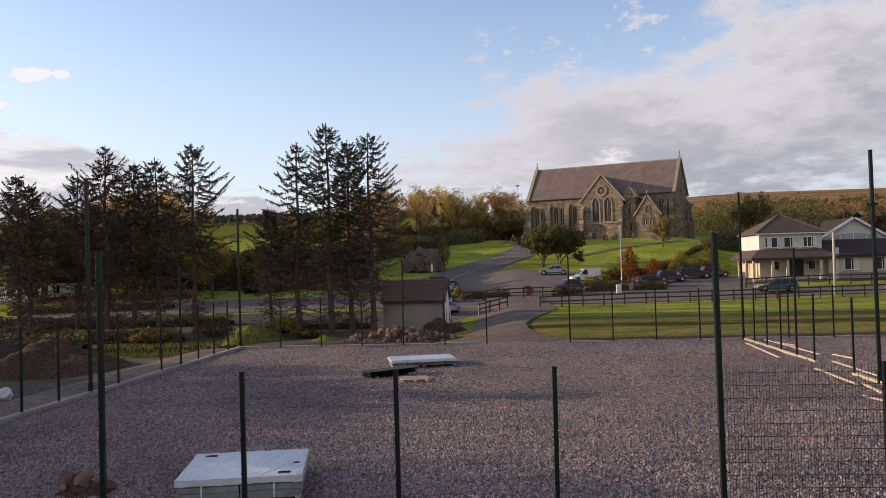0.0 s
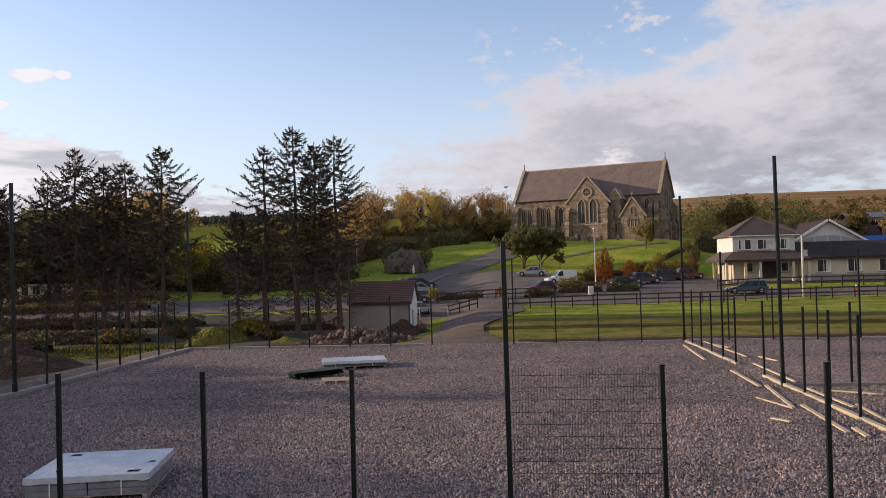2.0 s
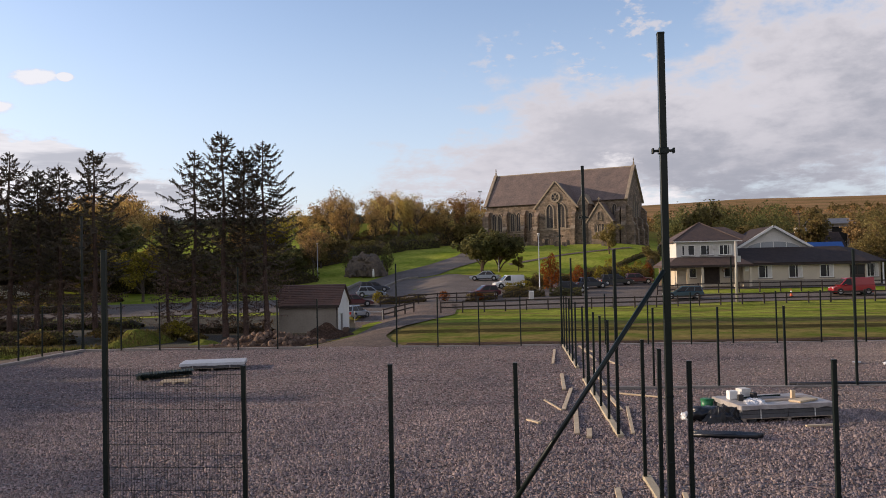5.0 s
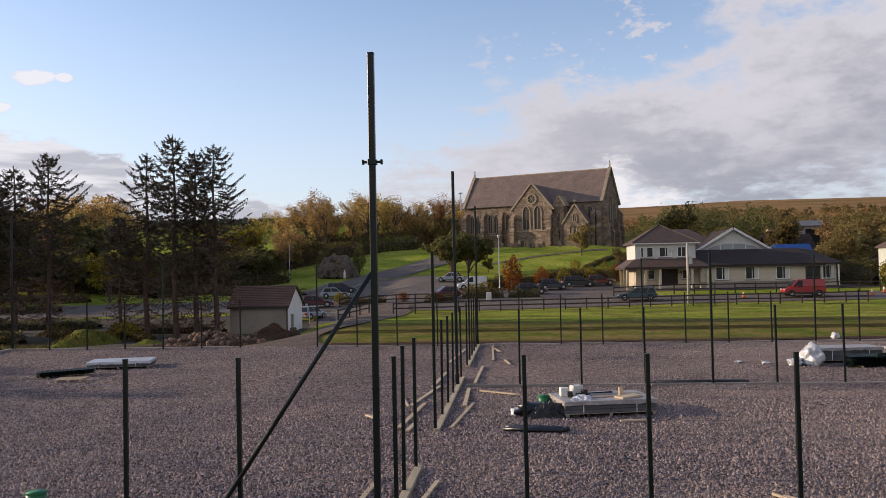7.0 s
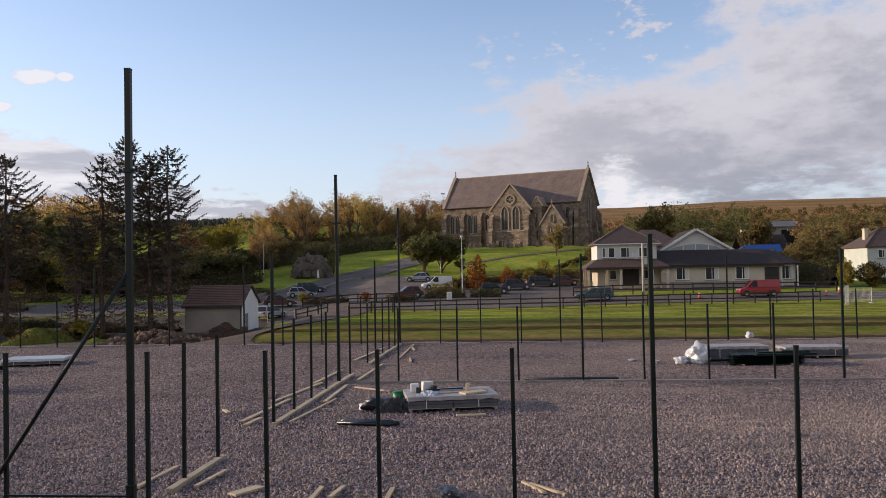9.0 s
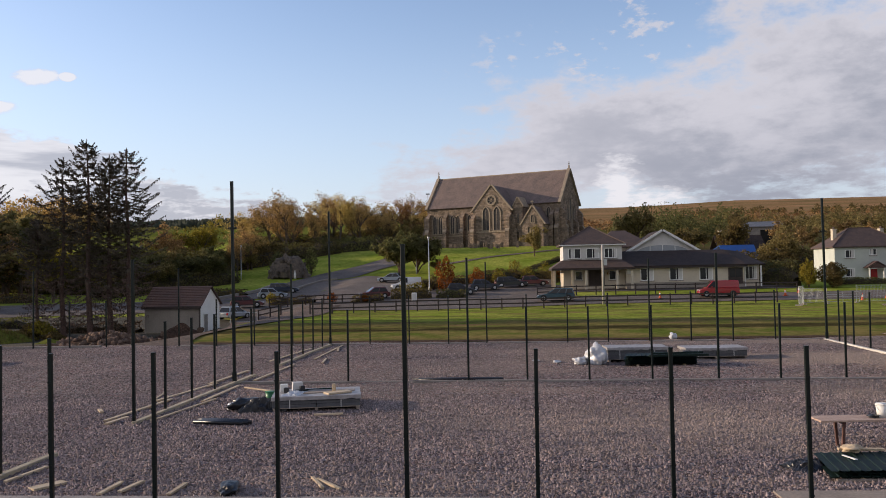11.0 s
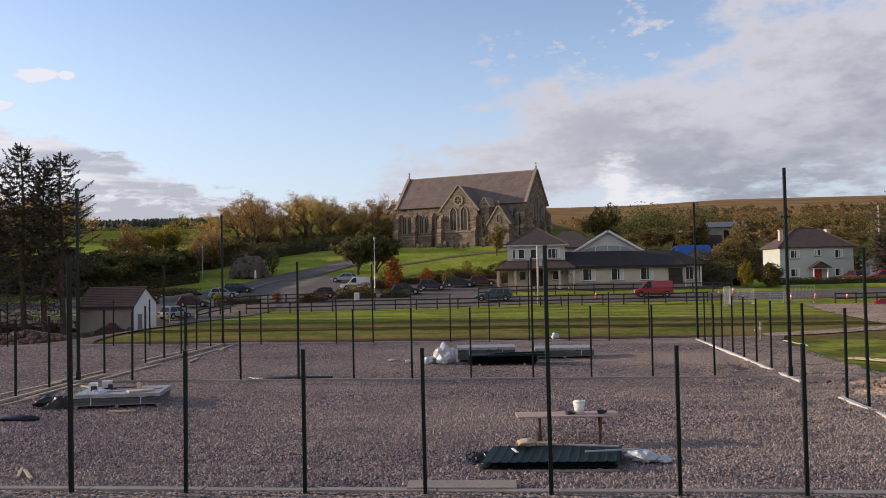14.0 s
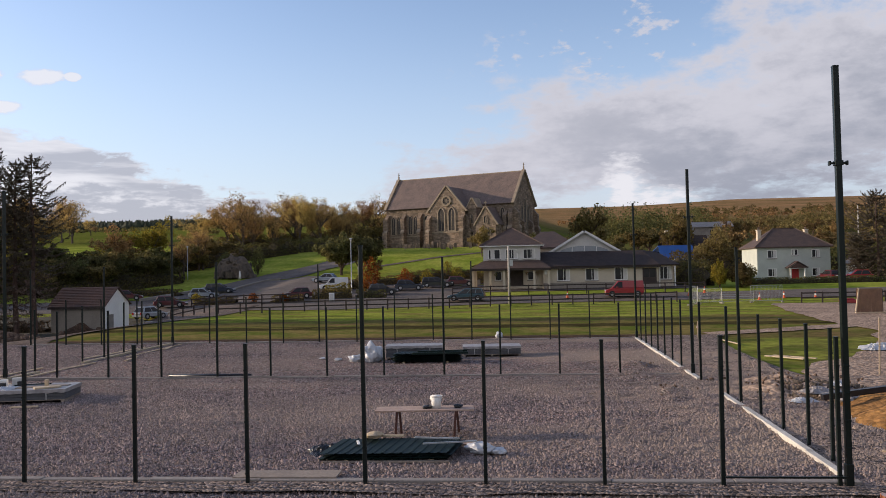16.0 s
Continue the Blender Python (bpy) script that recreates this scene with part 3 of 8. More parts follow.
def kerb(points, w, h, material, label, name="kerb"):
    """Edging stones end to end between points, each 2.4 m stone a piece."""
    root = thing(name, (0, 0, 0), label, "kerb", kind="structure")
    for (x0, y0), (x1, y1) in zip(points, points[1:]):
        d = math.hypot(x1 - x0, y1 - y0)
        n = max(1, round(d / 2.5))
        ang = math.atan2(y1 - y0, x1 - x0)
        me = Shape().box(0.006, -w / 2, -0.15, d / n - 0.006, w / 2, h).mesh("stone", material, bevel=0.012)
        for i in range(n):
            o = part("kerb_stone", me, material, root)
            o.matrix_basis = pose(x0 + (x1 - x0) * i / n, y0 + (y1 - y0) * i / n, rnd.uniform(-0.012, 0.012), rnd.uniform(-0.6, 0.6), 0, math.degrees(ang))
    return root


kerb([(LEFT - 0.1, 0.25), (RIGHT, 0.25)], 0.22, 0.10, CONC, "grey concrete edging along the pitch fence")
kerb([(LEFT, 36.2), (-2.2, 36.2)], 0.3, 0.12, CONC, "grey concrete edging at the far side of the pitch")
kerb([(3.0, 36.2), (RIGHT, 36.2)], 0.2, 0.08, CONC, "grey concrete edging at the far side of the pitch")
kerb([(LEFT, 0.5), (LEFT, 36)], 0.32, 0.16, CONC, "pale concrete edging along the pitch side")
kerb([(MID + 0.05, 1.2), (MID + 0.05, 4.3)], 0.18, 0.12, TAN, "sandy concrete edging between two pitches")
kerb([(MID + 0.05, 8.7), (MID + 0.05, 20.5)], 0.18, 0.12, TAN, "sandy concrete edging between two pitches")
kerb([(MID + 0.05, 24.5), (MID + 0.05, 35.8)], 0.18, 0.12, TAN, "sandy concrete edging between two pitches")
kerb([(MID + 0.3, HALF), (RIGHT - 0.3, HALF)], 0.16, 0.09, CONC, "narrow concrete edging across the pitch")
kerb([(RIGHT + 0.1, 16.2), (RIGHT + 0.3, 35.8)], 0.18, 0.12, PALE, "new white concrete edging along the pitch side")
kerb([(RIGHT - 0.12, 0.7), (RIGHT + 0.1, 12.3)], 0.18, 0.12, PALE, "new white concrete edging along the pitch side")


# ---- fence posts ----
def post_mesh(h, w, d):
    s = Shape().box(-w / 2, -d / 2, -0.1, w / 2, d / 2, h)
    s.box(-w / 2 - 0.004, -d / 2 - 0.004, h - 0.03, w / 2 + 0.004, d / 2 + 0.004, h + 0.008)
    z = 0.25
    while z < min(h, 3.1) - 0.1:          # clamps that will hold the mesh
        s.box(-w / 2 - 0.006, -d / 2 - 0.012, z, w / 2 + 0.006, -d / 2, z + 0.04)
        z += 0.55
    return s.mesh("post", STEEL, bevel=0.006)


POST3, POST5, POST8 = post_mesh(3.04, 0.075, 0.075), post_mesh(5.1, 0.085, 0.085), post_mesh(8.53, 0.115, 0.115)
POSTG = post_mesh(3.10, 0.085, 0.085)
COLLAR = Shape().box(-0.08, -0.08, 6.50, 0.08, 0.08, 6.60).box(-0.17, -0.035, 6.53, 0.17, 0.035, 6.57).box(-0.19, -0.045, 6.505, -0.15, 0.045, 6.595).box(0.15, -0.045, 6.505, 0.19, 0.045, 6.595).mesh("collar", STEEL, bevel=0.008)
SLEEVE = Shape().box(-0.075, -0.075, -0.1, 0.075, 0.075, 0.5).mesh("sleeve", STEEL, bevel=0.006)


def fence(posts, label, group="pitch fences"):
    root = thing("pitch_fence", (posts[0][0], posts[0][1], 0), label, "fence", group)
    o = Vector((posts[0][0], posts[0][1], 0))
    for x, y, k in posts:
        me = {3: POST3, 5: POST5, 8: POST8, 4: POSTG}[k]
        p = part("tall_post" if k == 8 else "post", me, STEEL, root)
        p.matrix_basis = Matrix.Translation(Vector((x, y, 0)) - o) @ pose(0, 0, 0, rnd.uniform(-0.35, 0.35), rnd.uniform(-0.35, 0.35), rnd.uniform(-2, 2))
        if k == 8:
            part("collar", COLLAR, STEEL, p, "clamp bracket with bolted ears")
            part("sleeve", SLEEVE, STEEL, p)
    return root


BARE = "dark green steel fence posts without mesh"
near_x = [(-16.7, 8), (-14.5, 3), (-12.0, 3), (-9.45, 3), (-6.95, 5), (-4.52, 3), (-1.95, 3), (0.61, 3), (3.22, 5), (5.73, 3), (8.29, 3), (10.44, 3), (12.96, 8), (13.30, 3), (15.63, 3), (17.78, 3), (20.3, 3), (22.86, 5), (25.38, 3), (27.93, 3), (30.44, 3), (33.0, 5), (35.55, 3), (38.0, 3), (40.38, 4), (42.84, 8), (42.66, 3)]
near = fence([(x, 0.0, k) for x, k in near_x], BARE + ", one mesh panel fitted")
side = lambda x: [(x, y, k) for y, k in ((2.1, 3), (4.15, 3), (8.8, 5), (11.1, 3), (13.4, 3), (15.7, 3), (18.0, 8), (20.3, 3), (24.6, 3), (26.9, 5), (29.2, 3), (31.5, 3), (33.8, 3), (36.0, 8))]
fence(side(MID), BARE + " between two pitches")
fence([(LEFT, y, k) for x, y, k in side(LEFT)][:-1], BARE + " along the pitch side")
fence([(RIGHT + (0.22 if y < 13 else 0.03 + 0.008 * y), y, k) for y, k in ((2.35, 3), (3.95, 3), (5.95, 3), (8.1, 3), (10.35, 5), (12.1, 4), (16.1, 4), (17.7, 8), (20.3, 3), (22.6, 3), (24.8, 3), (27.0, 3), (29.3, 3), (31.5, 3), (33.6, 3), (35.6, 8))], BARE + " along the pitch side")
fence([(x, FAR, k) for x, k in ((-16.7, 8), (-14.2, 3), (-11.7, 3), (-9.2, 3), (-6.7, 5), (-4.2, 3), (-1.7, 3), (3.2, 5), (5.7, 3), (8.2, 3), (10.7, 3))], BARE + " beside a gate gap")
fence([(x, FAR, k) for x, k in ((15.7, 3), (18.2, 3), (20.7, 3), (23.1, 5), (25.6, 3), (28.1, 3), (30.6, 3), (33.1, 5), (35.6, 3), (38.1, 3), (40.6, 3))], BARE + " on the far side")
fence([(x, HALF, k) for x, k in ((15.6, 3), (18.0, 3), (20.45, 3), (23.0, 5), (25.4, 3), (27.9, 3), (30.4, 3), (33.0, 5), (35.4, 3), (37.9, 3), (40.4, 3))], BARE + " across the pitch")


def mesh_panel(x0, x1, h0, h1, parent, off):
    s = Shape()
    w = 0.006
    z = h0
    while z <= h1:
        s.box(x0, -0.006, z - 0.004, x1, 0.002, z + 0.004)
        z += 0.2 if h1 - h0 > 1 else 0.1
    x = x0 + 0.03
    while x < x1:
        s.box(x - 0.0025, -0.001, h0, x + 0.0025, 0.002, h1)
        x += 0.05
    p = part("mesh_panel", s, STEEL, parent, "welded green wire mesh panel")
    p.matrix_basis = Matrix.Translation((-off[0], -off[1] - 0.05, 0))


mesh_panel(3.27, 5.69, 0.1, 3.02, near, (-16.7, 0))
# raking brace of the middle mast
brace = Shape().tube([(12.93, -0.06, 4.55), (9.9, -0.10, 0.05)], 0.042, 8)
b = part("brace", brace, STEEL, near, "raking steel brace", True)
b.matrix_basis = Matrix.Translation((16.7, 0, 0))
bar = Shape().box(40.4, -0.10, 0.22, 42.8, -0.06, 0.26)
b = part("bottom_rail", bar, STEEL, near)
b.matrix_basis = Matrix.Translation((16.7, 0, 0))
bar = Shape().box(10.45, -0.10, 0.28, 13.0, -0.06, 0.32)
b = part("bottom_rail", bar, STEEL, near)
b.matrix_basis = Matrix.Translation((16.7, 0, 0))


# ---- buildings ----
def lancet(w, h, n=7):
    """Pointed-arch outline in x, z, foot at z = 0."""
    s = h - w * 0.95
    pts = [(-w / 2, 0), (w / 2, 0), (w / 2, s)]
    for i in range(1, n):
        a = i / n
        ang = a * math.acos(0.5 / 1.0)
        pts.append((-w / 2 + w * math.cos(ang), s + w * math.sin(ang)))
    pts.append((0, s + w * math.sin(math.acos(0.5))))
    pts += [(-x, z) for x, z in pts[-2:2:-1]] + [(-w / 2, s)]
    return pts


def pointed_window(parent, m, w, h, surround=0.22):
    """Stone surround standing proud, dark leaded pane set back in it. m: foot centre, local -y outwards."""
    outer, inner = lancet(w + 2 * surround, h + 1.6 * surround), lancet(w, h)
    outer = [(x, z - 0.15) for x, z in outer]
    n = len(outer)
    s = Shape()
    for (y0, y1) in ((-0.16, 0.02),):
        a, b = [(x, y0, z) for x, z in outer], [(x, y0, z) for x, z in inner]
        c, d = [(x, y1, z) for x, z in outer], [(x, y1, z) for x, z in inner]
        f = [(i, (i + 1) % n, n + (i + 1) % n, n + i) for i in range(n)]
        f += [(i, (i + 1) % n, 2 * n + (i + 1) % n, 2 * n + i) for i in range(n)]
        f += [(n + i, n + (i + 1) % n, 3 * n + (i + 1) % n, 3 * n + i) for i in range(n)]
        s.add(a + b + c + d, f)
    win = part("window", s, DRESSED, parent, "pointed stone window")
    win.matrix_basis = m
    part("pane", Shape().prism(inner, "y", -0.05, 0.0), LEADED, win)
    part("mullion", Shape().box(-0.05, -0.08, 0, 0.05, -0.05, h - w * 0.45), DRESSED, win)
    return win


def gable_wall(s, x0, x1, y0, y1, eave, apex, m=None):
    """Wall block with a gabled top, gables at y0 and y1."""
    s.prism([(x0, -3.0), (x1, -3.0), (x1, eave), ((x0 + x1) / 2, apex), (x0, eave)], "y", y0, y1, m)


def slab_roof(s, a, b, c, d, t):
    """A slab of thickness t on the quad a b c d."""
    a, b, c, d = map(Vector, (a, b, c, d))
    n = (b - a).cross(d - a).normalized()
    if n.z < 0:
        n = -n
    lo, hi = [a, b, c, d], [p + n * t for p in (a, b, c, d)]
    s.add(lo + hi, [(3, 2, 1, 0), (4, 5, 6, 7), (0, 1, 5, 4), (1, 2, 6, 5), (2, 3, 7, 6), (3, 0, 4, 7)])


def church():
    c = thing("church", pose(6.3, 187.5, 10, 0, 0, -23.5), "grey-brown stone Gothic church with a steep slate roof on the hill", "church")
    L_, W, E, R = 33.8, 6.0, 9.7, 17.1
    # nave walls with gabled ends along local x
    part("nave_wall", Shape().prism([(-W, -3), (W, -3), (W, E), (0, R - 0.25), (-W, E)], "x", 0, L_), STONE, c)
    s = Shape()
    for sg in (-1, 1):
        slab_roof(s, (0.45, sg * (W + 0.35), E - 0.43), (L_ - 0.45, sg * (W + 0.35), E - 0.43), (L_ - 0.45, 0, R - 0.2), (0.45, 0, R - 0.2), 0.22)
    part("nave_roof", s, SLATE, c, "weathered brown slate roof")
    s = Shape().box(0.4, -0.16, R - 0.08, L_ - 0.4, 0.16, R + 0.14)
    part("ridge", s, DRESSED, c)
    for x in (0.0, L_):                     # raised gable copings and crosses
        s = Shape()
        for sg in (-1, 1):
            slab_roof(s, (x - 0.35, sg * (W + 0.5), E - 0.55), (x + 0.35, sg * (W + 0.5), E - 0.55), (x + 0.35, 0, R + 0.1), (x - 0.35, 0, R + 0.1), 0.4)
        part("coping", s, DRESSED, c)
        s = Shape().box(x - 0.14, -0.14, R + 0.3, x + 0.14, 0.14, R + 1.0).box(x - 0.06, -0.07, R + 1.0, x + 0.06, 0.07, R + 1.9).box(x - 0.06, -0.36, R + 1.4, x + 0.06, 0.36, R + 1.53)
        part("cross", s, DRESSED, c)
    # transept
    x0, x1, y0 = 14.3, 23.6, -10.3
    xc, e, r = (x0 + x1) / 2, 8.2, 13.6
    s = Shape()
    gable_wall(s, x0, x1, y0, -4.0, e, r - 0.2)
    part("transept_wall", s, STONE, c)
    s = Shape()
    back = -2.6
    for xe in (x0 - 0.3, x1 + 0.3):
        slab_roof(s, (xe, y0 + 0.35, e - 0.35), (xe, -5.6, e - 0.35), (xc, back, r), (xc, y0 + 0.35, r), 0.2)
    part("transept_roof", s, SLATE, c, "weathered brown slate roof")
    s = Shape()
    for xe in (x0 - 0.4, x1 + 0.4):
        slab_roof(s, (xe, y0 - 0.15, e - 0.45), (xe, y0 + 0.45, e - 0.45), (xc, y0 + 0.45, r + 0.1), (xc, y0 - 0.15, r + 0.1), 0.35)
    part("coping", s, DRESSED, c)
    for dx in (-1.35, 1.35):
        pointed_window(c, pose(xc + dx, y0, 3.6), 1.5, 5.3, 0.3)
    ring = Shape()
    n = 20
    ring.add([((1.25 if k < 2 else 0.85) * math.cos(2 * math.pi * i / n), (-0.18 if k in (0, 2) else 0.02), (1.25 if k < 2 else 0.85) * math.sin(2 * math.pi * i / n)) for k in range(4) for i in range(n)],
             [f for i in range(n) for f in ((i, (i + 1) % n, 2 * n + (i + 1) % n, 2 * n + i), (i, (i + 1) % n, n + (i + 1) % n, n + i), (2 * n + i, 2 * n + (i + 1) % n, 3 * n + (i + 1) % n, 3 * n + i))])
    rose = part("rose_window", ring, DRESSED, c, "round stone tracery window")
    rose.matrix_basis = pose(xc, y0, 10.35)
    part("pane", Shape().prism([(0.85 * math.cos(2 * math.pi * i / n), 0.85 * math.sin(2 * math.pi * i / n)) for i in range(n)], "y", -0.05, 0), LEADED, rose)
    s = Shape()
    for k in range(3):
        a = math.pi * k / 3
        s.box(-0.85, -0.1, -0.05, 0.85, -0.05, 0.05, pose(0, 0, 0, 0, math.degrees(a), 0))
    part("tracery", s, DRESSED, rose)
    for z in (3.1,):
        part("string_course", Shape().box(x0 - 0.12, y0 - 0.14, z, x1 + 0.12, y0, z + 0.3), DRESSED, c)
    part("plinth", Shape().box(x0 - 0.2, y0 - 0.22, -3, x1 + 0.2, y0, 0.9), STONE, c)

    def buttress(x, y, ang, h, d=1.1, w=0.9):
        s = Shape().prism([(0, -3), (-d - 0.35, -3), (-d - 0.35, h * 0.45), (-d, h * 0.52), (-d, h * 0.86), (0, h)], "x", -w / 2, w / 2)
        o = part("buttress", s, STONE, c)
        o.matrix_basis = pose(x, y, 0, 0, 0, ang)
        part("weathering", Shape().prism([(-d - 0.4, h * 0.44), (-d - 0.4, h * 0.47), (-d + 0.05, h * 0.55), (-d + 0.05, h * 0.52)], "x", -w / 2 - 0.05, w / 2 + 0.05), DRESSED, o)

    for x, y, a, h in ((x0 + 0.3, y0, 0, 7.2), (x1 - 0.3, y0, 0, 7.2), (x0, y0 + 0.6, -90, 7.2), (x1, y0 + 0.6, 90, 7.2), (0.5, -W, 0, 8.2), (5.2, -W, 0, 8.2), (9.7, -W, 0, 8.2), (33.2, -W, 0, 8.2), (31.9, -W, 0, 7.8), (L_, -W + 0.5, 90, 8.4), (L_, W - 0.5, 90, 8.4), (L_, -2.4, 90, 6.0), (L_, 2.4, 90, 6.0), (0, -W + 0.5, -90, 8.2), (0, W - 0.5, -90, 8.2)):
        buttress(x, y, a, h)
    for x in (2.8, 7.5, 12.0):
        for dx in (-0.75, 0.75):
            pointed_window(c, pose(x + dx, -W, 3.4), 0.95, 4.3, 0.2)
    for x in (26.2, 31.0):
        pointed_window(c, pose(x, -W, 4.6), 0.95, 4.0, 0.2)
    # great window of the end gable
    for dy, h in ((-1.7, 6.0), (0, 7.6), (1.7, 6.0)):
        pointed_window(c, pose(L_, dy, 3.2, 0, 0, 90), 1.15, h, 0.22)
    part("string_course", Shape().box(L_, -W, 2.7, L_ + 0.14, W, 2.95), DRESSED, c)
    part("string_course", Shape().box(0, -W - 0.12, 2.7, x0, -W, 2.95), DRESSED, c)
    # stair turret in the angle
    s = Shape().box(23.9, -9.4, -3, 26.1, -6.0, 8.8)
    t = part("turret", s, STONE, c, "square stone stair turret")
    part("turret_gable", Shape().prism([(23.9, 8.8), (26.1, 8.8), (25.0, 10.7)], "y", -9.4, -6.0), STONE, t)
    s = Shape()
    for xe in (23.7, 26.3):
        slab_roof(s, (xe, -9.55, 8.5), (xe, -5.9, 8.5), (25.0, -5.9, 10.75), (25.0, -9.55, 10.75), 0.2)
    part("turret_coping", s, DRESSED, t)
    for z, h in ((1.2, 2.0), (5.0, 2.2)):
        pointed_window(c, pose(25.0, -9.4, z), 0.5, h, 0.14)
    # gabled porch
    px, w, py, pe, pr = 29.0, 5.0, -10.7, 4.7, 8.4
    s = Shape()
    gable_wall(s, px - w / 2, px + w / 2, py, -5.9, pe, pr - 0.15)
    part("porch_wall", s, STONE, c)
    s = Shape()
    for xe in (px - w / 2 - 0.25, px + w / 2 + 0.25):
        slab_roof(s, (xe, py + 0.3, pe - 0.3), (xe, -5.8, pe - 0.3), (px, -5.8, pr), (px, py + 0.3, pr), 0.18)
    part("porch_roof", s, SLATE, c)
    s = Shape()
    for xe in (px - w / 2 - 0.35, px + w / 2 + 0.35):
        slab_roof(s, (xe, py - 0.15, pe - 0.4), (xe, py + 0.35, pe - 0.4), (px, py + 0.35, pr + 0.1), (px, py - 0.15, pr + 0.1), 0.3)
    part("coping", s, DRESSED, c)
    part("cross", Shape().box(px - 0.06, py - 0.05, pr + 0.3, px + 0.06, py + 0.1, pr + 1.4).box(px - 0.35, py - 0.05, pr + 0.95, px + 0.35, py + 0.1, pr + 1.08), DRESSED, c)
    pointed_window(c, pose(px, py, 4.9), 0.7, 1.7, 0.18)
    for dx in (-0.8, 0, 0.8):
        pointed_window(c, pose(px + dx, py, 2.3), 0.55, 1.7, 0.12)


church()


def sash(parent, x, y, z, w, h, leaves=2, frame=None, sill=True, ang=0.0):
    """Framed window: frame proud of the wall, panes set back; foot centre at x, y, z; local -y outwards."""
    frame = frame or WHITE
    win = part("window", Shape().box(-w / 2, -0.03, 0, w / 2, 0.02, h), GLASS, parent)
    win.matrix_basis = pose(x, y, z, 0, 0, ang)
    t = 0.07
    s = Shape().box(-w / 2 - 0.02, -0.07, -0.02, -w / 2 + t, 0.0, h + 0.02).box(w / 2 - t, -0.07, -0.02, w / 2 + 0.02, 0.0, h + 0.02).box(-w / 2 + t, -0.07, h - t, w / 2 - t, 0.0, h + 0.02).box(-w / 2 + t, -0.07, -0.02, w / 2 - t, 0.0, t)
    for i in range(1, leaves):
        xm = -w / 2 + w * i / leaves
        s.box(xm - t / 2, -0.065, t, xm + t / 2, 0.0, h - t)
    part("window_frame", s, frame, win)
    if leaves > 1:                       # net curtain drawn over one leaf
        x1 = w / 2 - t if int(x * 7) % 2 else -w / 2 + w / leaves - t / 2
        x0 = x1 - w / leaves * 0.6
        part("curtain", Shape().box(x0, -0.036, t, x1, -0.032, h - t), GREYWHITE, win, "pale net curtain")
    if sill:
        part("sill", Shape().box(-w / 2 - 0.1, -0.14, -0.12, w / 2 + 0.1, 0.0, -0.03), CONC, win)
    return win


def hip_roof(x0, x1, y0, y1, z0, z1, over, ridge=None):
    """Hipped roof shell with a thin eave; ridge: length along x, 0 a point."""
    x0, x1, y0, y1 = x0 - over, x1 + over, y0 - over, y1 + over
    xc, yc = (x0 + x1) / 2, (y0 + y1) / 2
    r = (ridge or 0.02) / 2
    s = Shape()
    s.add([(x0, y0, z0), (x1, y0, z0), (x1, y1, z0), (x0, y1, z0), (xc - r, yc, z1), (xc + r, yc, z1), (x0, y0, z0 - 0.16), (x1, y0, z0 - 0.16), (x1, y1, z0 - 0.16), (x0, y1, z0 - 0.16)],
          [(0, 1, 5, 4), (1, 2, 5), (2, 3, 4, 5), (3, 0, 4), (6, 7, 1, 0), (7, 8, 2, 1), (8, 9, 3, 2), (9, 6, 0, 3), (9, 8, 7, 6)])
    hips = Shape()
    for a, b in (((x0, y0, z0), (xc - r, yc, z1)), ((x1, y0, z0), (xc + r, yc, z1)), ((x0, y1, z0), (xc - r, yc, z1)), ((x1, y1, z0), (xc + r, yc, z1)), ((xc - r - 0.02, yc, z1), (xc + r + 0.02, yc, z1))):
        hips.tube([a, b], 0.09, 5)
    return s, hips


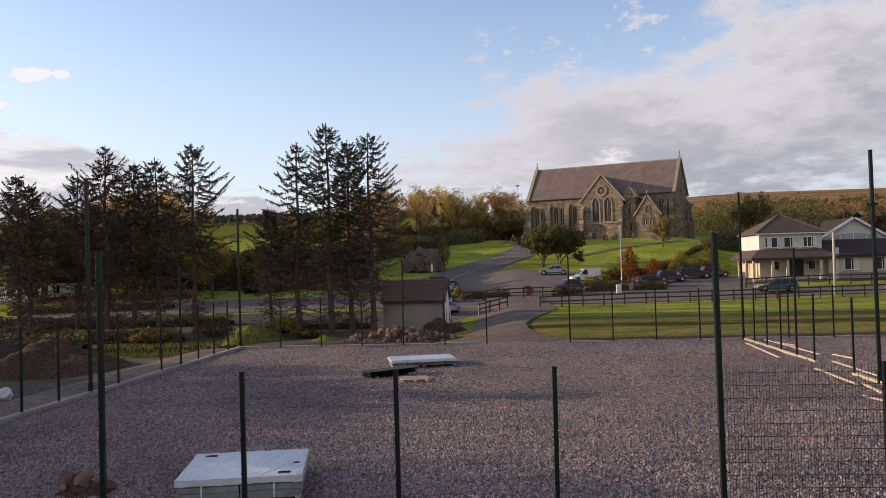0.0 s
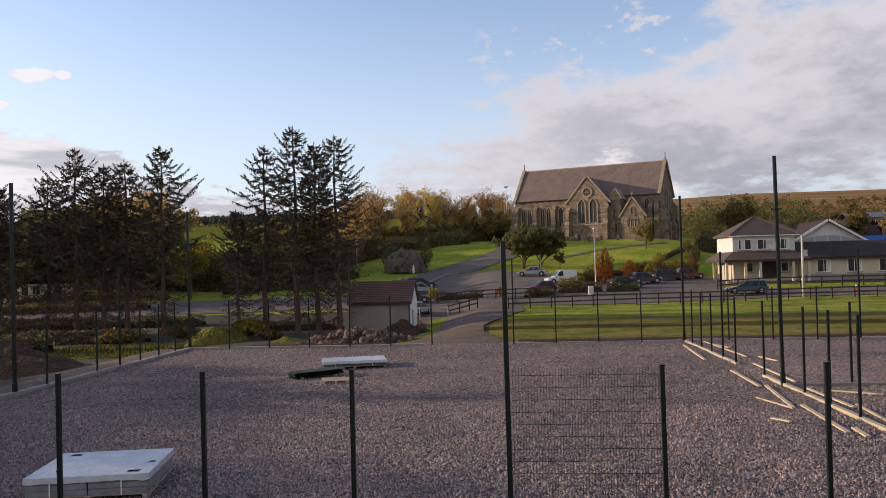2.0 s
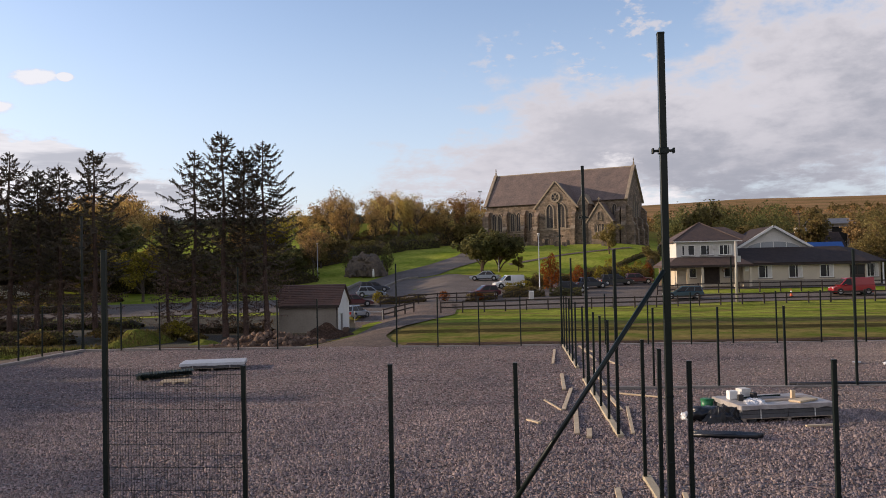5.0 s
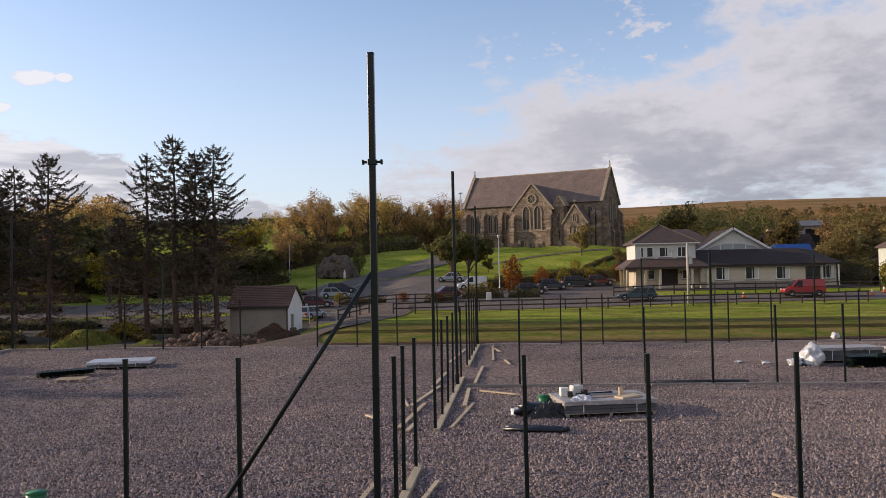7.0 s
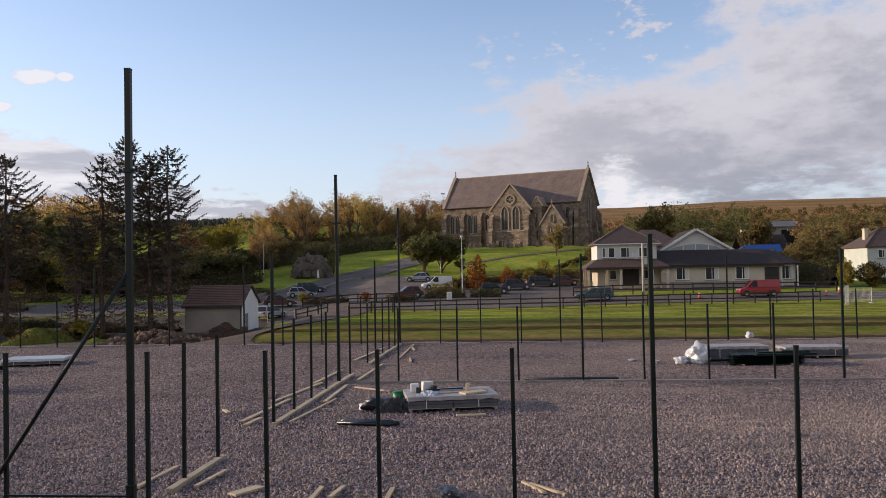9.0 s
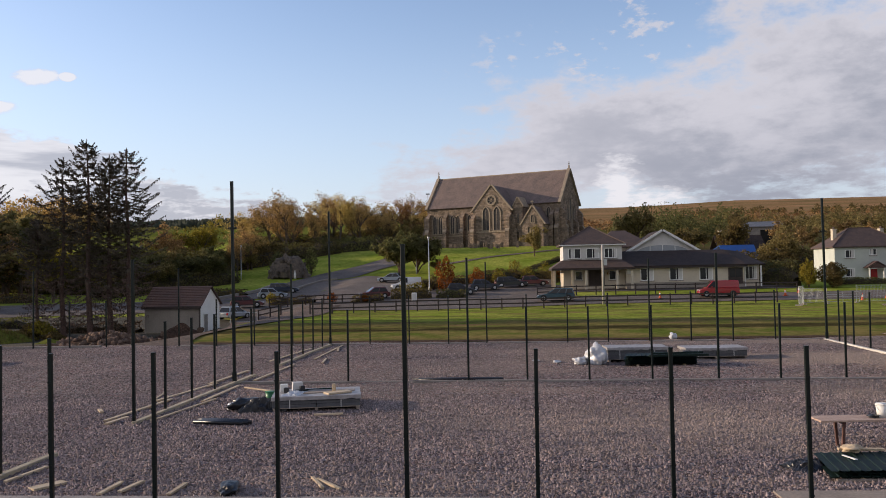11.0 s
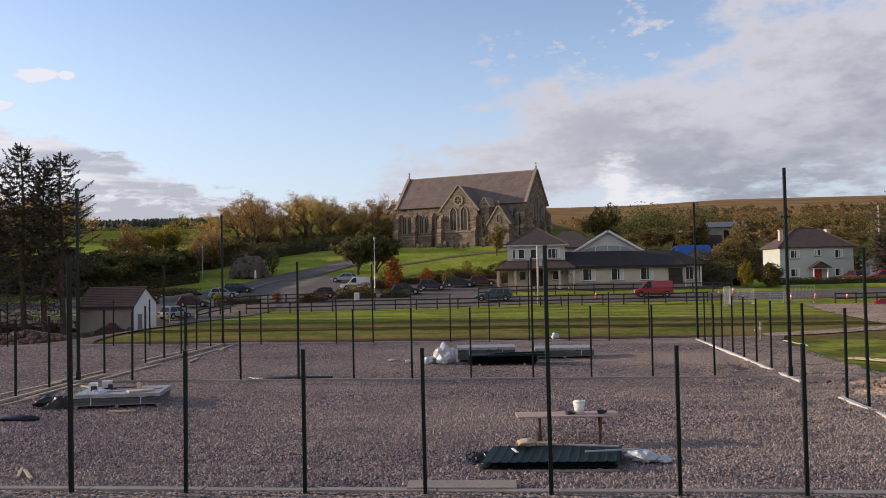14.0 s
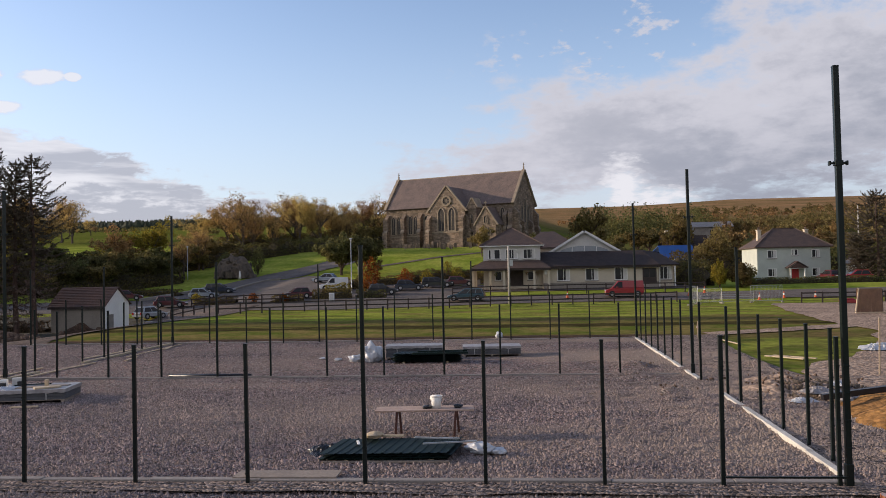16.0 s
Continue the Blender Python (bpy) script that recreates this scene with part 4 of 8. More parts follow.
def public_house():
    G = 2.25
    h = thing("village_pub", (0, 0, G), "cream rendered village pub with brown tiled roofs, white upper floor", "building")
    # two-storey block
    part("upper_wall", Shape().box(31.2, 95.3, 3.2, 38.9, 103.5, 5.55), GREYWHITE, h)
    part("ground_wall", Shape().box(31.2, 95.3, -1.0, 39.2, 103.5, 3.2), CREAM, h)
    r, hips = hip_roof(31.2, 38.9, 95.3, 103.5, 5.55, 8.1, 0.45)
    ro = part("main_roof", r, BROWNTILE, h)
    part("hip_tiles", hips, BROWNTILE, ro)
    part("gutter", Shape().box(30.7, 94.78, 5.38, 39.4, 94.86, 5.5), WHITE, ro)
    for x in (32.7, 35.05, 37.4):
        sash(h, x, 95.3, 3.68, 1.6, 1.3, 3 if x == 37.4 else 2)
    # canopy round the ground floor
    s = Shape()
    slab_roof(s, (29.6, 93.0, 2.3), (40.2, 93.0, 2.3), (38.9, 95.3, 3.35), (31.2, 95.3, 3.35), 0.12)
    slab_roof(s, (29.6, 93.0, 2.3), (29.6, 103.5, 2.3), (31.2, 103.5, 3.35), (31.2, 95.3, 3.35), 0.12)
    part("canopy_roof", s, BROWNTILE, h)
    part("fascia", Shape().box(29.55, 92.9, 2.12, 40.25, 93.0, 2.33).box(29.55, 93.0, 2.12, 29.65, 103.5, 2.33), DARKWOOD, h)
    for x, y in ((29.9, 93.3), (32.2, 93.3), (34.0, 93.3), (38.0, 93.3), (39.9, 93.3), (29.9, 96.5), (29.9, 100)):
        part("column", Shape().box(x - 0.15, y - 0.15, -1.0, x + 0.15, y + 0.15, 2.2), WOOD if x < 33 else CREAM, h)
    d = part("door", Shape().box(34.6, 95.2, 0.0, 36.4, 95.3, 2.15), DARKWOOD, h, "dark double entrance door")
    part("door_frame", Shape().box(34.45, 95.16, 0, 34.6, 95.3, 2.25).box(36.4, 95.16, 0, 36.55, 95.3, 2.25).box(34.45, 95.16, 2.15, 36.55, 95.3, 2.3), DARKWOOD, d)
    sash(h, 33.2, 95.3, 0.8, 0.9, 1.2, 1)
    sash(h, 37.6, 95.3, 0.8, 0.9, 1.2, 1)
    # long single-storey wing
    part("wing_wall", Shape().box(39.2, 94.0, -1.0, 54.2, 104, 2.45), CREAM, h)
    part("wing_end_wall", Shape().box(54.2, 95.2, -1.0, 56.4, 104, 2.45), CREAM, h)
    s = Shape()
    slab_roof(s, (39.0, 93.5, 2.4), (54.4, 93.5, 2.4), (53.0, 100.0, 4.45), (39.0, 100.0, 4.45), 0.14)
    slab_roof(s, (54.4, 93.5, 2.4), (57.2, 95.0, 2.4), (55.0, 100.5, 4.2), (53.0, 100.0, 4.45), 0.14)
    slab_roof(s, (39.0, 106.5, 2.4), (56.0, 106.5, 2.4), (55.0, 100.5, 4.2), (39.0, 100.0, 4.45), 0.14)
    part("wing_roof", s, TILE, h)
    part("wing_fascia", Shape().box(39.0, 93.42, 2.2, 54.5, 93.5, 2.42), DARKWOOD, h)
    part("plinth", Shape().box(39.2, 93.95, -1.0, 54.25, 94.0, 0.35), RENDER, h)
    for x in (41.9, 45.6, 49.4):
        sash(h, x, 94.0, 0.62, 1.65, 1.6, 2)
    d = part("wing_door", Shape().box(52.2, 93.94, 0.0, 54.0, 94.0, 2.1), DARKWOOD, h, "dark double door in a dark frame")
    part("pane", Shape().box(52.35, 93.9, 0.9, 53.05, 93.95, 1.95).box(53.15, 93.9, 0.9, 53.85, 93.95, 1.95), GLASS, d)
    sash(h, 55.35, 95.2, 0.55, 1.5, 1.7, 3)
    for x in (54.5, 56.5):
        part("post", Shape().box(x - 0.08, 94.6, -1.0, x + 0.08, 94.76, 2.3), WHITE, h)
    # gabled hall behind
    part("hall_wall", Shape().prism([(40.2, -1), (50.3, -1), (50.3, 4.4), (45.3, 7.3), (40.2, 4.4)], "y", 101.6, 112), GREYWHITE, h)
    s = Shape()
    for xe in (39.8, 50.7):
        slab_roof(s, (xe, 101.1, 4.15), (xe, 112, 4.15), (45.25, 112, 7.4), (45.25, 101.1, 7.4), 0.14)
    part("hall_roof", s, TILE, h)
    s = Shape()
    for xe in (39.75, 50.75):
        slab_roof(s, (xe, 101.0, 4.02), (xe, 101.14, 4.02), (45.25, 101.14, 7.3), (45.25, 101.0, 7.3), 0.3)
    part("bargeboard", s, WHITE, h)
    arch = [(-3.5, 0), (3.5, 0)] + [(3.5 * math.cos(a), 1.0 * math.sin(a)) for a in [math.pi * i / 14 for i in range(1, 14)]]
    aw = part("arched_window", Shape().prism(arch, "y", -0.06, 0.0), SKYGLASS, h, "wide low arched window, the sky's reflection painted into its pale pane")
    aw.matrix_basis = pose(45.25, 101.6, 4.4)
    part("window_frame", Shape().box(-3.5, -0.1, -0.05, 3.5, 0, 0.06).box(-0.04, -0.1, 0, 0.04, 0, 1.0).box(-1.74, -0.1, 0, -1.66, 0, 0.86).box(1.66, -0.1, 0, 1.74, 0, 0.86), WHITE, aw)
    r, hips = hip_roof(36.5, 44.5, 106, 118, 5.4, 8.0, 0.4, 2.0)
    part("rear_roof", r, BROWNTILE, h)
    part("rear_wall", Shape().box(36.5, 106, -1.0, 44.5, 118, 5.4), CREAM, h)
    dish = part("satellite_dish", Shape().tube([(0, 0, 0), (0, -0.06, 0.0), (0, -0.12, 0.0)], [0.06, 0.22, 0.32], 14), GREYWHITE, h)
    dish.matrix_basis = pose(35.95, 95.2, 4.75, 10, 0, 20)
    sign = part("wall_sign", Shape().box(-0.28, -0.08, 0, 0.28, 0, 0.9), WHITE, h, "small white sign board")
    sign.matrix_basis = pose(39.65, 93.93, 1.5)
    for x in (37.05, 38.35):               # hanging baskets
        o = part("hanging_basket", leaf_clump(0.28, 60, 0.09, 3), ORANGE, h)
        o.matrix_basis = pose(x, 94.9, 1.7)
    for x in (32.9,):
        o = part("hanging_basket", leaf_clump(0.28, 60, 0.09, 3), GREENLEAF, h)
        o.matrix_basis = pose(x, 93.2, 1.6)


def leaf_clump(r, n, size, seed, flat=1.0, zmin=-1.0):
    """Leaves in an uneven ball of radius r: each one a small bent quad."""
    q = random.Random(seed)
    s = Shape()
    for _ in range(n):
        d = Vector((q.gauss(0, 1), q.gauss(0, 1), q.gauss(0, 1))).normalized()
        if d.z < zmin:
            d.z = -d.z
        p = d * r * q.uniform(0.55, 1.0) ** 0.5
        p = p * (0.82 + 0.36 * noise.noise(d * 2.3 + Vector((seed, 0, 0))))
        p.z *= flat
        leaf(s, p, d, size * q.uniform(0.6, 1.3), q)
    return s


def leaf(s, p, d, size, q):
    a = (d + Vector((q.uniform(-1, 1), q.uniform(-1, 1), q.uniform(-0.6, 1.0)))).normalized()
    b = a.orthogonal().normalized()
    b = Matrix.Rotation(q.uniform(0, 6.28), 3, a) @ b
    c = a.cross(b)
    s.add([p - b * size * 0.5, p + c * size * 0.42 + a * size * 0.15, p + b * size * 0.55, p - c * size * 0.38 + a * size * 0.1], [(0, 1, 2, 3)])


def white_house():
    G = 1.65
    h = thing("white_house", (0, 0, G), "two-storey white rendered house with a hipped brown roof and red door", "house")
    x0, x1, y0, y1 = 71.0, 81.4, 109.0, 117.5
    part("wall", Shape().box(x0, y0, -1.5, x1, y1, 5.4), PALEWALL, h)
    part("plinth", Shape().box(x0 - 0.04, y0 - 0.04, -1.5, x1 + 0.04, y1 + 0.04, 0.3), RENDER, h)
    r, hips = hip_roof(x0, x1, y0, y1, 5.4, 8.25, 0.35, 3.2)
    ro = part("roof", r, BROWNTILE, h)
    part("hip_tiles", hips, BROWNTILE, ro)
    for x, y in ((72.4, 113.0), (79.8, 114.5)):
        ch = part("chimney", Shape().box(x - 0.26, y - 0.42, 5.0, x + 0.26, y + 0.42, 8.0).box(x - 0.33, y - 0.49, 8.0, x + 0.33, y + 0.49, 8.13), CREAM, h)
        for dy in (-0.2, 0.2):
            part("chimney_pot", Shape().tube([(x, y + dy, 8.13), (x, y + dy, 8.48)], 0.1, 8), REDTILE, ch)
    for x, z, w in ((73.1, 3.75, 1.3), (79.3, 3.75, 1.1), (73.1, 1.05, 1.3), (79.3, 1.05, 1.1), (76.35, 4.1, 0.9)):
        sash(h, x, y0, z, w, 1.15 if w > 1 else 0.9, 2)
    part("door", Shape().box(75.85, y0 - 0.05, 0.1, 76.85, y0, 2.1), REDPAINT, h, "red panelled front door")
    for xp in (75.25, 77.25):
        part("porch_post", Shape().box(xp, y0 - 1.3, 0, xp + 0.17, y0 - 1.1, 2.3), WHITE, h)
    p = part("porch_beam", Shape().box(75.2, y0 - 1.32, 2.15, 77.5, y0 - 1.08, 2.3), WHITE, h)
    s = Shape()
    for xe in (74.95, 77.75):
        slab_roof(s, (xe, y0 - 1.5, 2.25), (xe, y0, 2.25), (76.35, y0, 3.15), (76.35, y0 - 1.5, 3.15), 0.1)
    part("porch_roof", s, REDTILE, p)
    part("porch_gable", Shape().prism([(75.1, 2.25), (77.6, 2.25), (76.35, 3.05)], "y", y0 - 1.42, y0 - 1.36), REDTILE, p)


PALEWALL = mat("pale_house_paint", (0.52, 0.545, 0.50), (0.45, 0.475, 0.44), 0.8, 0.8, fine=0.06, fscale=8.0)
REDPAINT = mat("red_paint", (0.42, 0.02, 0.022), (0.36, 0.018, 0.02), 1.0, 0.45, fine=0.08)
BLUEROOF = mat("blue_metal_sheet", (0.025, 0.085, 0.30), (0.02, 0.07, 0.24), 0.8, 0.5, fine=0.1)
public_house()
white_house()


def blue_building():
    h = thing("blue_roofed_shop", (62.0, 133, 2.6), "low white shop with a bright blue metal roof", "building")
    part("wall", Shape().box(-0.8, 0, -1, 4.6, 9, 3.2), WHITE, h)
    s = Shape()
    slab_roof(s, (-1.1, -0.5, 3.2), (4.9, -0.5, 3.2), (4.9, 2.2, 5.55), (-1.1, 2.2, 5.55), 0.12)
    slab_roof(s, (-1.1, 2.2, 5.55), (4.9, 2.2, 5.55), (4.9, 9.2, 4.6), (-1.1, 9.2, 4.6), 0.12)
    part("roof", s, BLUEROOF, h, "blue sheet-metal roof")
    seams = Shape()
    for i in range(1, 8):
        x = -1.1 + 0.75 * i
        slab_roof(seams, (x - 0.03, -0.5, 3.26), (x + 0.03, -0.5, 3.26), (x + 0.03, 2.2, 5.61), (x - 0.03, 2.2, 5.61), 0.05)
    part("seam", seams, BLUEROOF, h)
    part("fascia", Shape().box(-1.0, -0.56, 2.1, 4.8, -0.4, 3.2), WHITE, h)
    part("shopfront", Shape().box(1.0, -0.06, 0.1, 4.6, 0, 2.0), GLASS, h)
    # slated outbuilding behind it
    b = thing("slated_outbuilding", (69.0, 150, land(69, 150)), "dark slated outbuilding behind the pub", "building")
    part("wall", Shape().prism([(-4.2, -1), (4.2, -1), (4.2, 3.2), (-4.2, 3.2)], "y", 0, 9), RENDER, b)
    rf = Shape()
    slab_roof(rf, (-4.6, -0.4, 3.0), (4.6, -0.4, 3.0), (4.6, 4.5, 6.6), (-4.6, 4.5, 6.6), 0.12)
    slab_roof(rf, (-4.6, 4.5, 6.6), (4.6, 4.5, 6.6), (4.6, 9.4, 3.0), (-4.6, 9.4, 3.0), 0.12)
    part("roof", rf, TILE, b)
    part("chimney", Shape().box(-3.6, 4.0, 5.5, -3.0, 5.0, 7.8), CREAM, b)


blue_building()


def shed():
    s0 = thing("utility_shed", (-9.57, 67.5, -1.40), "small grey rendered shed with a red-brown ribbed roof", "shed")
    w, d, e, r = 2.9, 2.65, 3.12, 4.85
    part("front_wall", Shape().prism([(-d, -1), (d, -1), (d, e), (0, r - 0.08), (-d, e)], "x", -w, w), RENDER, s0)
    gable = Shape().prism([(-d + 0.02, -1), (d - 0.02, -1), (d - 0.02, e), (0, r - 0.12), (-d + 0.02, e)], "x", w, w + 0.03)
    part("gable_wall", gable, WHITE, s0, "whitewashed gable end")
    rs = Shape()
    for sg in (-1, 1):
        slab_roof(rs, (-w - 0.25, sg * (d + 0.3), e - 0.22), (w + 0.25, sg * (d + 0.3), e - 0.22), (w + 0.25, 0, r), (-w - 0.25, 0, r), 0.07)
    roof = part("roof", rs, REDTILE, s0, "red-brown ribbed roof")
    lap = Shape()
    slope = Vector((0, d + 0.3, -(r - e + 0.22)))
    for i in range(1, 12):
        p = slope * (i / 12)
        lap.box(-w - 0.26, -0.03, 0.05, w + 0.26, 0.03, 0.12, Matrix.Translation((0, -p.y, r + p.z)))
    part("tile_course", lap, REDTILE, roof)
    part("fascia", Shape().box(-w - 0.2, -d - 0.36, e - 0.42, w + 0.2, -d - 0.3, e - 0.16), DARKWOOD, s0)
    dr = part("door", Shape().box(w + 0.03, -1.9, 0, w + 0.08, -0.9, 2.05), CONC, s0, "grey steel side door")
    part("door_frame", Shape().box(w + 0.03, -2.0, 0, w + 0.1, -1.9, 2.15).box(w + 0.03, -0.9, 0, w + 0.1, -0.8, 2.15).box(w + 0.03, -2.0, 2.05, w + 0.1, -0.8, 2.15), WHITE, dr)
    part("downpipe", Shape().tube([(w - 0.1, -d - 0.06, -0.5), (w - 0.1, -d - 0.06, e - 0.2)], 0.04, 8), DARKWOOD, s0)


shed()


# ---- trees ----
def conifer_meshes(h, seed, spread, bare):
    """Tall shelter-belt spruce: straight trunk, whorls of upswept limbs, sprays of needles, thin and dead low down."""
    q = random.Random(seed)
    trunk = Shape()
    lean = Vector((q.uniform(-0.25, 0.25), q.uniform(-0.2, 0.2), 0))
    at = lambda z: lean * (z / h) ** 2 + Vector((0.08 * math.sin(z * 0.7 + seed), 0.08 * math.cos(z * 0.5 + seed), z))
    n = 12
    trunk.tube([at(h * i / n) for i in range(n + 1)], [0.26 * (1 - 0.93 * i / n) * h / 17 + 0.015 for i in range(n + 1)], 8)
    need, dead = Shape(), Shape()
    z = h * 0.10
    while z < h - 0.3:
        f = z / h
        live = ease(f, bare, bare + 0.26)
        reach = spread * (min(1.0, (1 - f) / 0.23) ** 0.8) * (0.7 + 0.3 * ease(f, 0.1, 0.6)) + 0.12
        a0 = q.uniform(0, 6.28)
        k = q.randint(4, 6)
        for i in range(k):
            a = a0 + 6.28 * i / k + q.uniform(-0.5, 0.5)
            r = reach * q.uniform(0.5, 1.35)
            if q.random() > 0.9 + 0.1 * live:
                continue
            d = Vector((math.cos(a), math.sin(a), 0))
            sag = -0.24 * r * (1 - f) - 0.05 * r
            lift = r * (0.08 + 0.46 * f * f) * q.uniform(0.5, 1.3)
            b = at(z + q.uniform(-0.15, 0.15))
            mid, tip = b + d * r * 0.55 + Vector((0, 0, sag)), b + d * r + Vector((0, 0, sag + lift))
            trunk.tube([b, mid, tip], [0.034 * (1.25 - f), 0.02, 0.006], 4, False)
            m = int((4 + 12.5 * r) * (0.42 + 0.68 * live))
            bunch = need if q.random() < live + 0.12 else dead
            for j in range(m):
                t = 0.18 + 0.82 * (j + q.random()) / m
                p = (b.lerp(mid, t / 0.55) if t < 0.55 else mid.lerp(tip, (t - 0.55) / 0.45))
                sd = d.cross(Vector((0, 0, 1))) * (1 if j % 2 else -1)
                ln = (0.20 + 0.32 * (1 - t)) * q.uniform(0.5, 1.35)
                way = (sd * q.uniform(0.35, 1.0) + d * q.uniform(0.5, 1.0) + Vector((0, 0, q.uniform(-0.45, 0.30)))).normalized()
                wd = way.cross(Vector((q.uniform(-1, 1), q.uniform(-1, 1), 1))).normalized() * 0.045 * q.uniform(0.7, 1.4)
                e = p + way * ln
                if bunch is dead:
                    wd *= 0.8
                bunch.add([p - wd, p + wd, p + way * ln * 0.6 + wd * 1.2, e, p + way * ln * 0.6 - wd * 1.2], [(0, 1, 2, 3, 4)])
                if j % 2:
                    c = p + way * ln * 0.3
                    hang = Vector((q.uniform(-0.08, 0.08), q.uniform(-0.08, 0.08), -0.16 - 0.22 * q.random()))
                    bunch.add([c - way * 0.05, c + way * 0.06, c + hang], [(0, 1, 2)])
        z += (0.33 + 0.14 * (1 - f)) * h / 17 * q.uniform(0.7, 1.35)
    # leader
    for j in range(14):
        a = q.uniform(0, 6.28)
        b = at(h - 0.9 * q.random())
        e = b + Vector((math.cos(a) * 0.18, math.sin(a) * 0.18, 0.25))
        need.add([b, b + Vector((0.05, 0.02, 0)), e], [(0, 1, 2)])
    return trunk.mesh("trunk", BARK), need.mesh("crown", NEEDLE), dead.mesh("dead_growth", DEADTWIG)


def conifer(x, y, h, seed, spread=2.6, bare=0.34, label="tall dark spruce with sparse upswept branches"):
    t = thing("spruce_tree", pose(x, y, land(x, y) - 0.1, 0, 0, seed * 37), label, "tree", "shelter belt of spruces")
    a, b, c = conifer_meshes(h, seed, spread, bare)
    part("trunk", a, BARK, t, smooth=True)
    part("crown", b, NEEDLE, t)
    tagged(part("dead_growth", c, DEADTWIG, t, "brown dead lower twigs"), kind="stuff")
    return t


BELT = [(-13.1, 62.8, 18.1, 1, 2.5), (-15.2, 63.0, 17.6, 2, 2.4), (-17.0, 62.4, 19.0, 3, 2.6), (-20.3, 63.4, 17.5, 4, 2.6), (-30.4, 63.7, 17.9, 6, 3.0), (-34.3, 64.3, 16.8, 7, 2.3), (-36.5, 64.0, 16.4, 8, 2.5), (-39.0, 63.5, 18.0, 9, 2.8), (-42.5, 64.5, 15.5, 10, 2.6), (-46.2, 62.5, 14.5, 11, 2.6), (-49.5, 66, 15.8, 12, 2.6), (-54, 65, 15, 13, 2.8), (-59, 64, 16, 14, 2.8)]
for x, y, h, sd, sp in BELT:
    conifer(x, y, h * 1.03, sd, sp * 1.08, 0.20)
conifer(-22.9, 63.4, 12.0, 5, 2.0, 0.45, "broken-topped spruce with drooping dead branches")


def broadleaf_meshes(h, seed, width, leaves, size, material, thin=0.0, bark=None):
    """Trunk, limbs that fork three times, and leaves in clumps round the twig ends."""
    q = random.Random(seed)
    wood, crown = Shape(), Shape()
    tips = []

    def grow(p, d, ln, r, depth):
        mid = p + d * ln * 0.5 + Vector((q.uniform(-1, 1), q.uniform(-1, 1), q.uniform(-0.3, 0.5))) * ln * 0.07
        e = p + d * ln
        wood.tube([p, mid, e], [r, r * 0.82, r * 0.62], 6 if depth < 2 else 4, False)
        if depth >= 3:
            tips.append(e)
            return
        if depth >= 1:
            tips.append(mid.lerp(e, 0.7))
        for _ in range(q.randint(3, 4) if depth else q.randint(8, 11)):
            a, tilt = q.uniform(0, 6.28), q.uniform(0.3, 1.0) if depth else q.uniform(0.2, 1.1)
            side = Vector((math.cos(a), math.sin(a), 0))
            nd = (d * math.cos(tilt) + side * math.sin(tilt) * width + Vector((0, 0, 0.22))).normalized()
            grow(p.lerp(e, q.uniform(0.3, 1.0)), nd, ln * (q.uniform(0.55, 0.95) if depth == 0 else q.uniform(0.55, 0.8)), r * 0.5, depth + 1)

    grow(Vector((0, 0, -0.3)), Vector((q.uniform(-0.05, 0.05), q.uniform(-0.05, 0.05), 1)).normalized(), h * 0.36, 0.02 * h, 0)
    top = max(p.z for p in tips)
    k = (h - 0.4) / top
    per = max(1, leaves // len(tips))
    for p in tips:
        if q.random() < thin:
            continue
        rr = h * 0.075 * q.uniform(0.7, 1.3)
        for _ in range(int(per * q.uniform(0.5, 1.5))):
            d = Vector((q.gauss(0, 1), q.gauss(0, 1), q.gauss(0, 0.8)))
            if d.length > 1.5:
                d = d.normalized() * q.uniform(0.5, 1.5)
            leaf(crown, p + d * rr * 0.62, d.normalized() if d.length else Vector((0, 0, 1)), size * q.uniform(0.6, 1.35), q)
    for sh in (wood, crown):
        sh.v = [(x * (0.5 + 0.5 * k), y * (0.5 + 0.5 * k), z * k if z > 0 else z) for x, y, z in sh.v]
    return wood.mesh("trunk", bark or BARK), crown.mesh("crown", material)


def broadleaf(m, h, seed, width, leaves, size, material, label, name="broadleaf_tree", group="", thin=0.0, bark=None):
    t = thing(name, m, label, "tree", group)
    a, b = broadleaf_meshes(h, seed, width, leaves, size, material, thin, bark)
    part("trunk", a, BARK, t, smooth=True)
    part("crown", b, material, t)
    return t


def stand(x, y, z=None, turn=0.0, s=1.0, sx=1.0):
    return pose(x, y, land(x, y) if z is None else z, 0, 0, turn) @ Matrix.Diagonal((s * sx, s * sx, s, 1))


GOLD = [broadleaf(stand(*xy, turn=20), h, sd, 1.0, n, 0.23, LEAF, lab, group="autumn woodland", thin=th, bark=PALEBARK) for xy, h, sd, n, th, lab in (
    ((-25.2, 163), 14.2, 31, 4600, 0.25, "half-bare autumn tree with golden brown leaves"),
    ((-16.2, 177.5), 13.2, 32, 5000, 0.15, "rounded autumn tree with golden brown leaves"),
    ((-9.5, 188.0), 11.5, 33, 3800, 0.3, "thin autumn tree with fading leaves"))]
DARK = [broadleaf(stand(*xy, land(*xy) - 0.8, 70, 1.0, 1.22), h, sd, 1.1, n, 0.34, GREENLEAF if sd == 41 else OLIVE, "dense olive green broadleaf tree", group="autumn woodland") for xy, h, sd, n in (((5.0, 126), 8.3, 41, 7600), ((-28, 150), 8.5, 42, 3600))]


def wood_copies(which, spots):
    for i, (x, y, h) in enumerate(spots):
        src = which[i % len(which)]
        base = 12.5 if which is GOLD else 8.8
        copy_thing(src, stand(x, y, None, rnd.uniform(0, 360), h / base, rnd.uniform(0.95, 1.25)))


